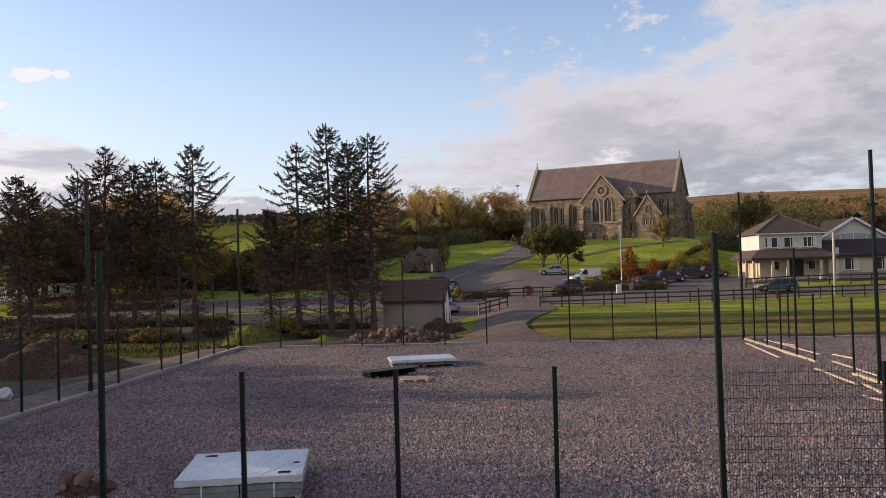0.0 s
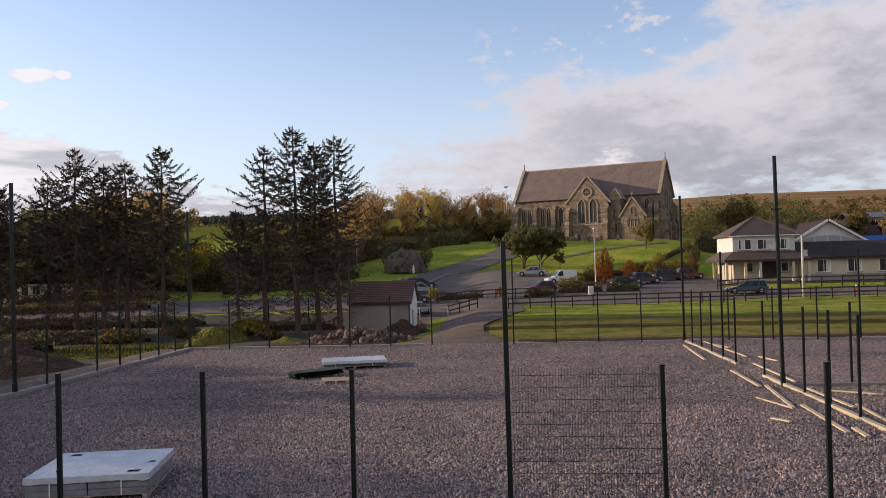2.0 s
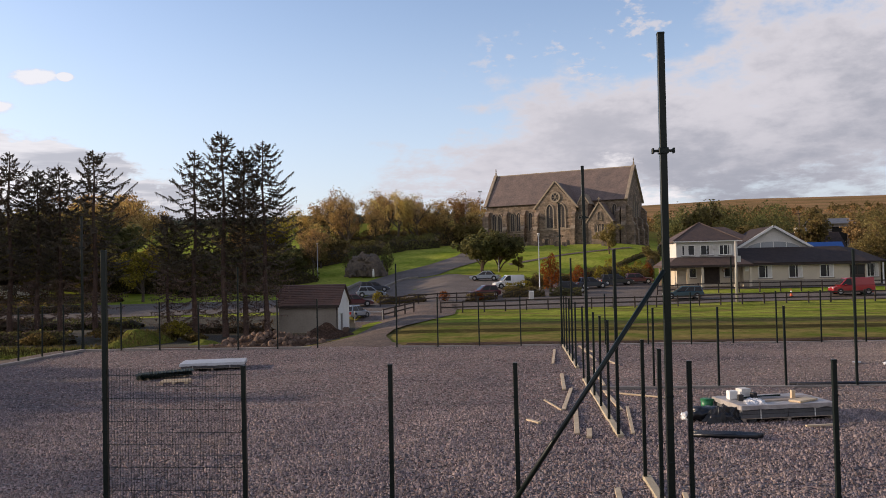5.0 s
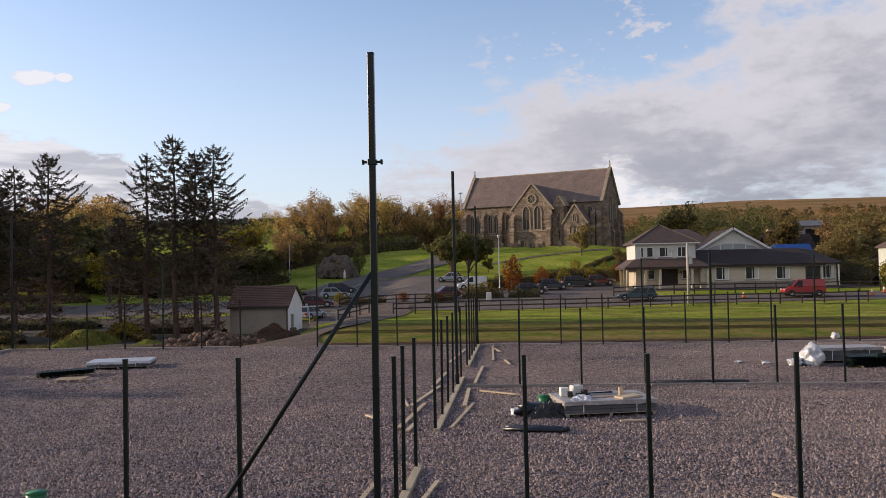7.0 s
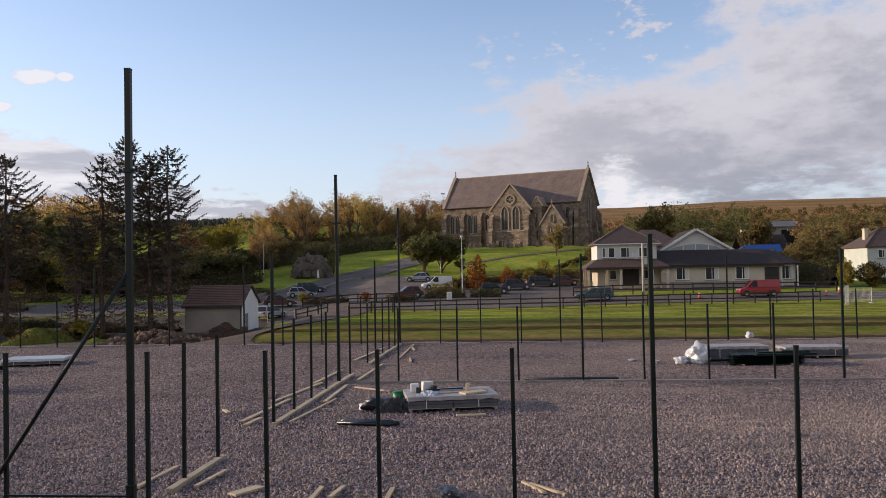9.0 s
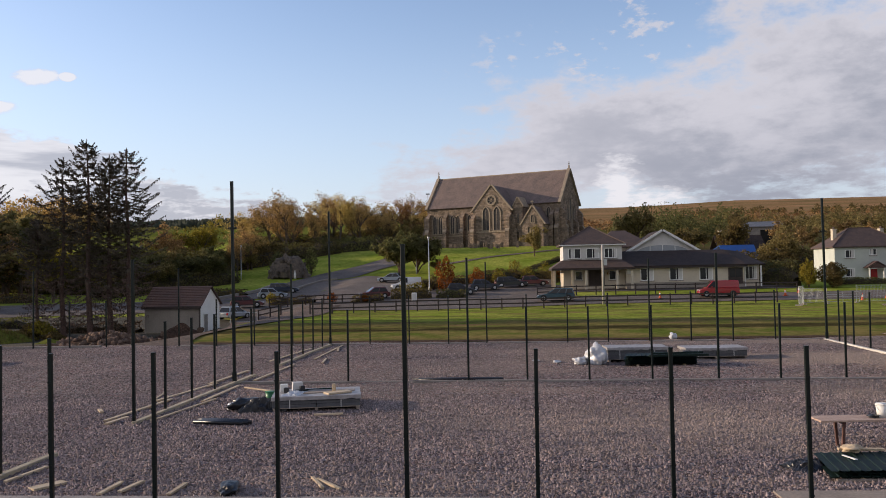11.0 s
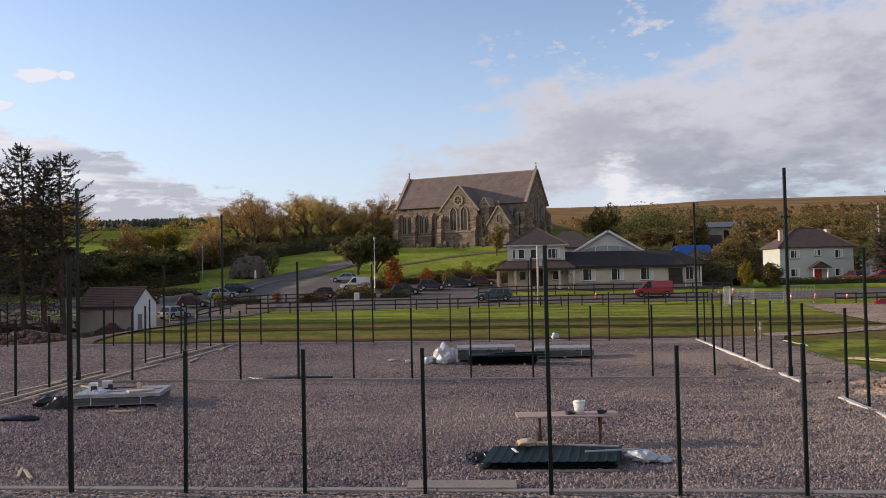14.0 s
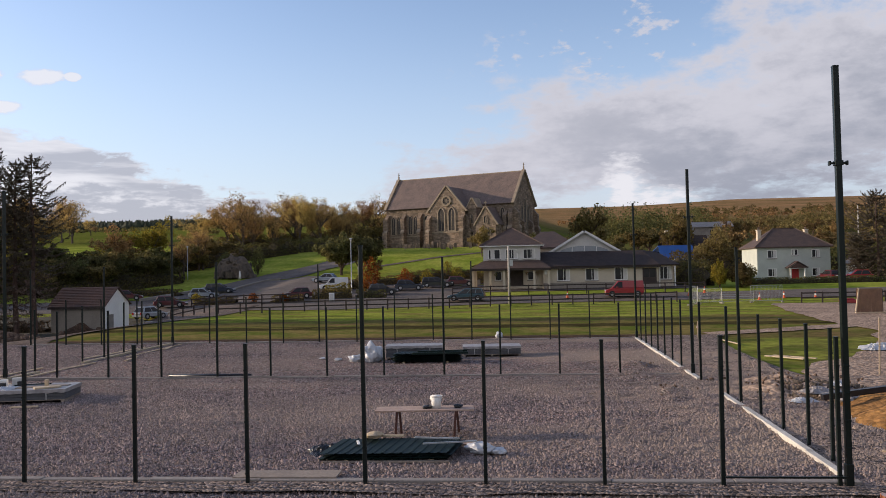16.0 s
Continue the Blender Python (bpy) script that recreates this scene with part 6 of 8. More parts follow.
hedge(10.5, 101.5, 15.5, 101.0, 1.2, 1.6, HEDGE, "autumn hedge between parking rows", 5)
hedge(4.6, 85.9, 8.0, 88.4, 0.9, 1.0, HEDGE, "low brown clipped hedge by the road", 13)
shrub(6.0, 86.6, 0.7, 1.2, ORANGE, "small orange-tipped shrub in the hedge", 99, 420)
c = thing("utility_cabinet", (12.3, 86.2, land(12.3, 86.2)), "white steel utility cabinet beside the road", "cabinet")
part("cabinet_body", Shape().box(-0.3, -0.2, 0.08, 0.3, 0.2, 1.15), WHITE, c, bevel=0.02)
part("cabinet_door", Shape().box(-0.26, -0.215, 0.14, 0.26, -0.202, 1.05), GREYWHITE, c)
part("plinth", Shape().box(-0.33, -0.23, -0.2, 0.33, 0.23, 0.08), CONC, c)
hedge(19, 106, 30, 113, 1.6, 2.2, HEDGE, "mixed autumn hedge bounding the church lawn", 6)
hedge(29, 113, 36, 140, 1.6, 1.8, HEDGE, "mixed autumn hedge bounding the church lawn", 7)
hedge(24, 122, 37, 150, 1.0, 0.8, GREENLEAF, "low dark hedge along the church path", 8)
hedge(13, 104.5, 20, 108, 1.4, 1.4, HEDGE, "mixed autumn hedge by the car park", 9)
hedge(57.8, 98.5, 61.0, 94.5, 2.2, 3.8, GREENLEAF, "tall dark green hedge beside the pub", 10, 60, 0.2)
shrub(22.3, 104.6, 1.3, 2.5, YELLOW, "rounded golden shrub by the car park", 96, 800)
shrub(26.6, 108.8, 1.2, 2.6, YELLOW, "rounded golden shrub by the hedge", 97, 800)
shrub(31.5, 121.0, 1.3, 3.0, ORANGE, "orange autumn shrub by the hedge", 98, 800)
shrub(1.7, 87.4, 0.8, 1.3, ORANGE, "small bright orange shrub", 20, 400)
shrub(-7.0, 90.0, 0.9, 1.6, YELLOW, "small yellow shrub behind the shed", 21, 500)
shrub(15.2, 98.0, 1.7, 4.9, ORANGE, "tall russet autumn shrub beside the lamp", 22, 1500, 0.2)
shrub(19.3, 103.5, 1.5, 2.8, ORANGE, "bright orange autumn shrub", 23, 1000)
shrub(13.4, 99.3, 1.2, 2.3, HEDGE, "brown autumn shrub by the car park", 24, 700)
shrub(24.7, 112.0, 1.3, 3.6, YELLOW, "slender yellow-green shrub on the lawn", 25, 900)
shrub(29.5, 118.0, 1.5, 3.4, YELLOW, "slender yellow-green shrub on the lawn", 26, 900)
shrub(61.7, 92.5, 1.3, 3.7, YELLOW, "bright yellow-green conifer shrub", 27, 3000, 0.17)
shrub(64.4, 92.2, 1.9, 3.4, HEDGE, "rounded brown-green shrub by the house", 28, 3600, 0.18)
shrub(66.0, 95.0, 1.3, 2.4, GREENLEAF, "rounded dark green shrub by the house", 29, 1300, 0.16)
for i, (x, y, r, h) in enumerate(((-21.3, 59.5, 1.3, 1.7), (-27.5, 60.5, 2.0, 1.6), (-20.8, 60.0, 1.6, 2.0), (-31.5, 56.0, 2.0, 1.2), (-18.2, 58.0, 1.2, 0.9))):
    shrub(x, y, r, h, YELLOW if i == 2 else HEDGE, "sunlit yellow-green bramble thicket", 40 + i, 1100, 0.2, name="bramble_thicket")
for i, (x0, y0, x1, y1, h) in enumerate(((-62, 84, -42, 86.0, 1.5), (-60, 72, -30, 73, 1.3), (-30, 108, -15, 104, 1.2), (-58, 58, -29, 57, 1.4), (-66, 96, -45, 99, 1.5), (-70, 52, -34, 50, 1.6))):
    hedge(x0, y0, x1, y1, 1.6, h, GREENLEAF if i % 2 else HEDGE, "dark hedge between terraces beyond the trees", 60 + i, 40, 0.22)
for i, (x0, y0, x1, y1, w, h) in enumerate(((-78, 150, -46, 136, 7, 3.4), (-46, 136, -29, 139, 6, 3.2), (-31, 141, -24, 152, 5, 4.0), (-25, 153, -15, 166, 5, 3.6), (-15, 168, -8, 178, 4, 3.4), (-75, 122, -40, 112, 5, 3.5), (-9, 182, 2, 196, 5, 5.0), (38, 150, 60, 146, 6, 5.0), (60, 125, 92, 128, 5, 5.0), (84, 122, 120, 118, 6, 6.0))):
    hedge(x0, y0, x1, y1, w, h, HEDGE if i in (2, 6, 8) else GREENLEAF, "dense dark thicket under the trees", 80 + i, 22, 0.34, "thicket")
BRAMBLE = mat("dead_bramble", (0.105, 0.075, 0.056), (0.145, 0.105, 0.066), 0.6, 0.95, fine=0.3, fscale=4.0, island=0.4, spec=0.1)
for i, (x0, y0, x1, y1, w, h) in enumerate(((-60, 55, -42, 57, 3.0, 1.9), (-42, 57, -30, 58, 2.6, 1.4), (-62, 67, -40, 68, 3.0, 1.9), (-62, 46, -34, 48, 3.0, 1.8), (-23, 66.5, -13.5, 66, 1.6, 1.2))):
    hedge(x0, y0, x1, y1, w, h, BRAMBLE, "tangled brown bramble bank under the spruces", 130 + i, 55, 0.2, "bramble_bank")
hedge(-36, 176, 4, 208, 6, 4.2, HEDGE, "brown autumn thicket behind the trees", 140, 26, 0.34, "thicket")
hedge(-38, 104, -24, 124, 4.5, 3.2, GREENLEAF, "dense dark thicket beside the grass slope", 141, 26, 0.32, "thicket")
small = broadleaf(stand(28.6, 148, turn=10), 6.0, 51, 1.15, 3600, 0.24, OLIVE, "small dense green tree before the church porch", "young_tree")
copy_thing(small, stand(11, 128, None, 80, 0.42))
copy_thing(small, stand(34, 136, None, 150, 0.5))


# ---- far woods on the right ----
HILLWOOD = [broadleaf(stand(*xy, turn=20), h, sd, 1.05, 2300, 0.45, mt, lab, group="hillside woodland") for xy, h, sd, mt, lab in (
    ((52, 172), 11.5, 61, OLIVE, "rounded olive autumn tree on the hillside"), ((66, 150), 11, 62, HEDGE, "brown-green autumn tree on the hillside"), ((80, 160), 10, 63, BROWNLEAF, "russet autumn tree on the hillside"))]
qw = random.Random(5)
for i in range(120):
    y = 135 + 300 * qw.random() ** 1.4
    x = qw.uniform(46 + 0.12 * (y - 135), 150 + 0.75 * (y - 135))
    if 58 < x < 92 and y < 148:
        continue
    copy_thing(HILLWOOD[i % 3], stand(x, y, None, qw.uniform(0, 360), qw.uniform(0.32, 0.6) * (1 if y > 170 else 0.75), qw.uniform(1.1, 1.8)))
for i in range(34):
    y = 300 + 300 * qw.random() ** 1.5
    x = qw.uniform(-1.0, -0.18) * (y - 20)
    if y < 420 and -0.46 * (y + 14) + 6.8 < x < -0.30 * (y + 14) + 1.6:
        continue
    copy_thing((GOLD + DARK)[i % 5], stand(x, y, None, qw.uniform(0, 360), qw.uniform(0.5, 0.9) * (1 if y < 400 else 0.45), qw.uniform(1.0, 1.5)))
for i in range(26):
    x, y = qw.uniform(-120, -48), qw.uniform(95, 190)
    if -0.46 * (y + 14) + 6.8 < x:          # the open fields seen between the spruces
        continue
    copy_thing((GOLD + DARK)[i % 5], stand(x, y, None, qw.uniform(0, 360), qw.uniform(0.5, 0.85), qw.uniform(1.0, 1.4)))
conifer(85.6, 103, 12.6, 71, 4.0, 0.0, "dense dark green garden conifer")
conifer(83.4, 104.5, 6.5, 72, 1.5, 0.0, "slim dark green garden conifer")
# the belt goes on along the left boundary of the site
west = [conifer(-62, -14, 15, 81, 3.6, 0.02), conifer(-64, -8, 16, 82, 3.8, 0.02), conifer(-61, -2, 15, 83, 3.6, 0.02)]
for i, (x, y, k) in enumerate(((-63, 3, 1.0), (-61, 8, 0.95), (-64, 12, 1.02), (-62, 17, 0.9), (-65, 21, 0.98), (-62, 26, 0.92), (-66, 30, 1.0), (-72, -10, 1.1), (-72, -1, 1.1), (-73, 7, 1.1), (-74, 15, 1.05), (-73, 24, 1.1), (-75, 33, 1.1), (-58, -6, 0.9), (-57, 5, 0.95), (-58, 14.5, 0.9), (-57, 23, 0.95), (-67, -4, 1.0), (-68, 10, 1.05), (-68, 18, 1.0), (-69, 27, 1.05), (-60, 20, 0.95), (-60, 11, 1.0))):
    copy_thing(west[i % 3], pose(x, y, land(x, y), 0, 0, 50 * i) @ Matrix.Diagonal((k, k, k, 1)))


def wood_band(name, y, x0, x1, h, material, label, seed, n):
    """Distant unbroken wood: tapering tufts along a ridge."""
    q = random.Random(seed)
    s = Shape()
    for _ in range(n):
        x, yy = q.uniform(x0, x1), y + q.uniform(-60, 60)
        z, r, hh = land(x, yy), q.uniform(3, 6), h * q.uniform(0.6, 1.1)
        ring = [(x + r * math.cos(a) * q.uniform(0.8, 1.2), yy + r * math.sin(a), z + hh * q.uniform(0.25, 0.5)) for a in [i * 1.257 for i in range(5)]]
        base = [(x + 0.9 * r * math.cos(i * 1.257), yy + 0.9 * r * math.sin(i * 1.257), z - 1) for i in range(5)]
        s.add(base + ring + [(x + q.uniform(-1, 1), yy, z + hh)], [(i, (i + 1) % 5, 5 + (i + 1) % 5, 5 + i) for i in range(5)] + [(5 + i, 5 + (i + 1) % 5, 10) for i in range(5)])
    return solid(name, s, material, label, "woodland", kind="stuff")


DISTANTWOOD = mat("distant_conifer_wood", (0.030, 0.040, 0.026), (0.050, 0.055, 0.032), 0.02, 0.95, fine=0.3, fscale=0.2, island=0.3)
wood_band("ridge_forest", 1350, -900, -60, 15, DISTANTWOOD, "dark conifer forest along the far ridge", 3, 1500)
wood_band("ridge_forest", 1180, -760, -120, 13, DISTANTWOOD, "dark conifer plantation on the far slope", 9, 1100)


def scrub(name, y, x0, x1, deep, h, material, label, seed, n, leaves=34, size=1.35):
    """Far scrub wood: every bush a rough mound of leaf sprays, some tall, some low."""
    q = random.Random(seed)
    s = Shape()
    for _ in range(n):
        x, yy = q.uniform(x0, x1), y + q.uniform(-deep, deep)
        z, r, hh = land(x, yy) - 0.3, q.uniform(1.6, 4.2), h * q.uniform(0.35, 1.1)
        for _ in range(leaves):
            d = Vector((q.gauss(0, 1), q.gauss(0, 1), q.gauss(0.4, 0.8))).normalized()
            k = q.uniform(0.6, 1.05)
            leaf(s, Vector((x + d.x * r * k, yy + d.y * r * k, z + hh * 0.45 + d.z * hh * 0.55 * k)), d, size * q.uniform(0.6, 1.4), q)
    return solid(name, s, material, label, "woodland", kind="stuff")


scrub("field_wood", 620, -560, -120, 60, 3.6, GREENLEAF, "low hedges and scrub between the far fields", 4, 240)
scrub("hill_scrub", 400, 70, 480, 70, 6, HEDGE, "autumn scrub woodland on the hillside", 5, 420, 50, 1.0)
scrub("hill_scrub", 540, 60, 600, 70, 6, LEAF, "autumn scrub woodland on the hillside", 6, 260)
scrub("hill_scrub", 300, 70, 320, 50, 6, OLIVE, "olive scrub woodland on the hillside", 7, 200, 80, 0.75)
scrub("hillside_wood", 262, 58, 96, 18, 12, GREENLEAF, "dark green wood on the slope beside the church", 8, 80, 130, 0.62)
scrub("hillside_wood", 330, 70, 190, 30, 9, OLIVE, "mixed olive wood on the lower hillside", 10, 130, 90, 0.75)
scrub("hill_scrub", 700, 150, 560, 90, 6, HEDGE, "thinning brown scrub towards the moor", 11, 260)
hedge(66.5, 96.0, 86, 98.0, 1.0, 0.9, GREENLEAF, "low dark clipped hedge before the house", 15)


def low_wall(pts, label, w=0.35, h=0.45):
    root = thing("low_wall", (0, 0, 0), label, "wall", "lane walls", kind="structure")
    P = resample(pts, max(2, round(sum(math.hypot(b[0] - a[0], b[1] - a[1]) for a, b in zip(pts, pts[1:])) / 2.2)))
    for (x0, y0), (x1, y1) in zip(P, P[1:]):
        a, b = Vector((x0, y0, land(x0, y0))), Vector((x1, y1, land(x1, y1)))
        n = Vector((-(b - a).y, (b - a).x, 0)).normalized() * w / 2
        q = [a - n, b - n, b + n, a + n]
        s = Shape().add([v + Vector((0, 0, -0.4)) for v in q] + [v + Vector((0, 0, h)) for v in q], [(3, 2, 1, 0), (4, 5, 6, 7), (0, 1, 5, 4), (1, 2, 6, 5), (2, 3, 7, 6), (3, 0, 4, 7)])
        part("wall_block", s, RENDER, root, bevel=0.03)


low_wall([(-17.2, 95), (-16.6, 99), (-14.6, 118.8)], "low grey wall beside the lane")
low_wall([(21.8, 104.2), (26.0, 105.6), (30.0, 108.2)], "low brown stone wall below the earth bank", 0.4, 0.8)
low_wall([(-11.6, 99), (-9.4, 116), (-8.0, 123.6), (-6.0, 125.4)], "low grey kerb wall of the car park", 0.3, 0.3)


def cottage():
    x, y = -67.0, 103.0
    c = thing("farm_cottage", pose(x, y, land(x, y), 0, 0, 4), "long low whitewashed cottage with a slate roof", "house")
    part("wall", Shape().prism([(-3, -1), (3, -1), (3, 2.5), (0, 4.4), (-3, 2.5)], "x", -7, 7), WHITE, c)
    rf = Shape()
    for sg in (-1, 1):
        slab_roof(rf, (-7.3, sg * 3.3, 2.35), (7.3, sg * 3.3, 2.35), (7.3, 0, 4.6), (-7.3, 0, 4.6), 0.1)
    part("roof", rf, TILE, c)
    for wx in (-5, -1.8, 1.6, 4.8):
        w = part("window", Shape().box(wx - 0.5, -3.05, 0.9, wx + 0.5, -3.0, 2.0), GLASS, c)
        part("window_frame", Shape().box(wx - 0.56, -3.07, 0.84, wx + 0.56, -3.0, 0.9).box(wx - 0.03, -3.07, 0.9, wx + 0.03, -3.0, 2.0), WHITE, w)
    part("door", Shape().box(-0.5, -3.05, 0, 0.4, -3.0, 2.0), DARKWOOD, c)


cottage()


def barn():
    x, y = 78.0, 168.0
    b = thing("farm_barn", pose(x, y, 9.2, 0, 0, -6), "pale grey concrete barn with a dark doorway", "barn")
    part("wall", Shape().box(-4.0, 0, -3, -0.6, 9, 3.6).box(2.4, 0, -3, 4.0, 9, 3.6).box(-0.6, 0.4, -3, 2.4, 9, 3.6).box(-0.6, 0, 3.0, 2.4, 0.4, 3.6), CONC, b)
    rf = Shape()
    slab_roof(rf, (-4.3, -0.4, 3.6), (4.3, -0.4, 3.6), (4.3, 4.5, 4.9), (-4.3, 4.5, 4.9), 0.12)
    slab_roof(rf, (-4.3, 4.5, 4.9), (4.3, 4.5, 4.9), (4.3, 9.4, 3.6), (-4.3, 9.4, 3.6), 0.12)
    part("roof", rf, CONC, b, "grey sheeted roof")
    # near-black panel in place of the unlit inside of the barn
    part("door", Shape().box(-0.6, 0.3, -1, 2.4, 0.38, 3.0), DOORSHADE, b, "black panel standing for the shade in the open doorway")


DOORSHADE = mat("doorway_shade", (0.012, 0.011, 0.011), (0.02, 0.018, 0.017), 2.0, 0.9, fine=0.1)
barn()
g = thing("garden_shed", pose(86.6, 113, land(86.6, 113) + 0.2, 0, 0, -8), "small white garden shed with a grey roof", "shed")
part("wall", Shape().prism([(-1.3, -0.5), (1.3, -0.5), (1.3, 1.9), (0, 2.7), (-1.3, 1.9)], "y", 0, 4), WHITE, g)
rf = Shape()
for sg in (-1, 1):
    slab_roof(rf, (sg * 1.6, -0.3, 1.75), (sg * 1.6, 4.2, 1.75), (0, 4.2, 2.85), (0, -0.3, 2.85), 0.08)
part("roof", rf, CONC, g)
shrub(86.0, 92.5, 2.6, 5.2, OLIVE, "tall rounded golden-olive garden shrub", 95, 2600, 0.2)
broadleaf(stand(69.0, 128.5, turn=40), 9.0, 66, 1.2, 5200, 0.26, OLIVE, "broad olive autumn tree beside the shop", group="hillside woodland")


# ---- vehicles ----
TYRE = mat("tyre_rubber", (0.012, 0.012, 0.013), (0.02, 0.02, 0.02), 4.0, 0.85, fine=0.1)
ALLOY = mat("alloy_rim", (0.45, 0.45, 0.46), (0.36, 0.36, 0.37), 4.0, 0.35, fine=0.05, metal=0.7)
LAMPRED = mat("red_lamp_lens", (0.35, 0.012, 0.01), (0.3, 0.01, 0.01), 4.0, 0.25, fine=0.05)
LAMPWHITE = mat("headlamp_lens", (0.75, 0.76, 0.78), (0.7, 0.7, 0.72), 4.0, 0.15, fine=0.05)
PLASTIC = mat("black_plastic", (0.018, 0.018, 0.02), (0.028, 0.028, 0.03), 3.0, 0.6, fine=0.1)
PLATE = mat("number_plate", (0.72, 0.72, 0.68), (0.68, 0.68, 0.64), 4.0, 0.5, fine=0.03)


def paint(name, c):
    m = mat(name, c, tuple(0.85 * v for v in c), 0.8, 0.28, fine=0.05, spec=0.6)
    m.node_tree.nodes["Principled BSDF"].inputs["Coat Weight"].default_value = 0.6
    return m


def vehicle(m, colour, label, kind="car", name="parked_car"):
    """Side outlines (x forward) for a hatchback, saloon, estate or van, drawn out over the width and drawn in towards the roof."""
    L_, W, H = {"hatch": (4.1, 1.72, 1.45), "saloon": (4.5, 1.75, 1.43), "estate": (4.5, 1.75, 1.47), "van": (4.6, 1.85, 1.9), "smallvan": (4.2, 1.75, 1.8)}.get(kind, (4.2, 1.7, 1.45))
    h = L_ / 2
    v = thing(name, m, label, "van" if "van" in kind else "car", "parked vehicles")
    belt = 0.56 * H if "van" not in kind else 0.55 * H
    low = 0.22
    prof = [(-h + 0.05, low + 0.1), (-h, 0.45), (-h + 0.03, belt - 0.08), (-h + 0.12, belt), (h - 1.15, belt), (h - 0.35, belt - 0.14), (h - 0.06, belt - 0.28), (h, 0.45), (h - 0.06, low + 0.06), (h - 0.3, low), (-h + 0.3, low)]
    body = part("body", Shape().prism(prof, "y", -W / 2, W / 2), colour, v, bevel=0.05)
    roofs = {"hatch": (-h + 0.22, -h + 0.55, h - 2.05, h - 1.15), "saloon": (-h + 0.75, -h + 1.35, h - 2.15, h - 1.15), "estate": (-h + 0.08, -h + 0.3, h - 2.15, h - 1.15), "van": (-h + 0.04, -h + 0.1, h - 1.55, h - 0.75), "smallvan": (-h + 0.04, -h + 0.1, h - 1.75, h - 0.95)}
    a, b, c, d = roofs.get(kind, roofs["hatch"])
    wi = W / 2 - 0.03
    wt = W / 2 - (0.20 if "van" not in kind else 0.12)
    cab = Shape()
    lo = [(a, -wi), (d, -wi), (d, wi), (a, wi)]
    hi = [(b, -wt), (c, -wt), (c, wt), (b, wt)]
    cab.add([(x, y, belt - 0.02) for x, y in lo] + [(x, y, H) for x, y in hi], [(3, 2, 1, 0), (4, 5, 6, 7), (0, 1, 5, 4), (1, 2, 6, 5), (2, 3, 7, 6), (3, 0, 4, 7)])
    part("cabin", cab, colour, v, bevel=0.06)
    # glazing, 12 mm proud of the cabin
    def pane(p, q, r, s, out):
        k = Shape()
        o = Vector(out) * 0.012
        P = [Vector(t) + o for t in (p, q, r, s)]
        k.add(P + [t - o * 3 for t in P], [(0, 1, 2, 3), (7, 6, 5, 4), (0, 4, 5, 1), (1, 5, 6, 2), (2, 6, 7, 3), (3, 7, 4, 0)])
        return k
    z0, z1 = belt + 0.05, H - 0.1
    def at(x0, x1, f):
        return x0 + (x1 - x0) * f
    f0, f1 = (z0 - belt) / (H - belt), (z1 - belt) / (H - belt)
    for sg in (-1, 1):
        y0, y1 = sg * at(wi, wt, f0), sg * at(wi, wt, f1)
        xa0, xa1, xd0, xd1 = at(a, b, f0) + 0.12, at(a, b, f1) + 0.12, at(d, c, f0) - 0.14, at(d, c, f1) - 0.14
        if "van" in kind:
            xa0 = xa1 = h - 2.05 if kind == "van" else h - 2.2
        cuts = [0.0, 0.52, 1.0] if "van" not in kind else [0.0, 1.0]
        if kind == "estate":
            cuts = [0.0, 0.3, 0.64, 1.0]
        for i in range(len(cuts) - 1):
            g0, g1 = cuts[i] + (0.02 if i else 0), cuts[i + 1] - (0.02 if i < len(cuts) - 2 else 0)
            part("side_window", pane((at(xa0, xd0, g0), y0, z0), (at(xa0, xd0, g1), y0, z0), (at(xa1, xd1, g1), y1, z1), (at(xa1, xd1, g0), y1, z1), (0, sg, 0.2)), GLASS, v)
    part("windscreen", pane((at(d, c, f0), -wi + 0.12, z0), (at(d, c, f0), wi - 0.12, z0), (at(d, c, f1), wt - 0.08, z1), (at(d, c, f1), -wt + 0.08, z1), (1, 0, 0.4)), GLASS, v)
    part("rear_window", pane((at(a, b, f0), -wi + 0.14, z0), (at(a, b, f0), wi - 0.14, z0), (at(a, b, f1), wt - 0.1, z1), (at(a, b, f1), -wt + 0.1, z1), (-1, 0, 0.3)), GLASS, v)
    r = 0.31
    for x in (-h + 0.78, h - 0.82):
        for sg in (-1, 1):
            w = part("wheel", Shape().tube([(x, sg * (W / 2 - 0.19), r), (x, sg * (W / 2 + 0.015), r)], r, 18), TYRE, v)
            part("rim", Shape().tube([(x, sg * (W / 2 + 0.012), r), (x, sg * (W / 2 + 0.03), r)], [0.2, 0.16], 12), ALLOY, w)
            part("wheel_arch", Shape().tube([(x, sg * (W / 2 - 0.1), r + 0.03), (x, sg * (W / 2 + 0.006), r + 0.03)], r + 0.07, 18), PLASTIC, v)
    for sg in (-1, 1):
        part("headlight", Shape().box(h - 0.28, sg * (W / 2 - 0.3) - 0.16, belt - 0.34, h - 0.02, sg * (W / 2 - 0.3) + 0.16, belt - 0.2), LAMPWHITE, v)
        part("tail_light", Shape().box(-h - 0.012, sg * (W / 2 - 0.2) - 0.12, belt - 0.3, -h + 0.1, sg * (W / 2 - 0.2) + 0.12, belt - 0.05), LAMPRED, v)
        part("door_mirror", Shape().box(h - 1.5, sg * (W / 2 + 0.02) - 0.09, belt + 0.02, h - 1.32, sg * (W / 2 + 0.02) + 0.09, belt + 0.16), colour, v)
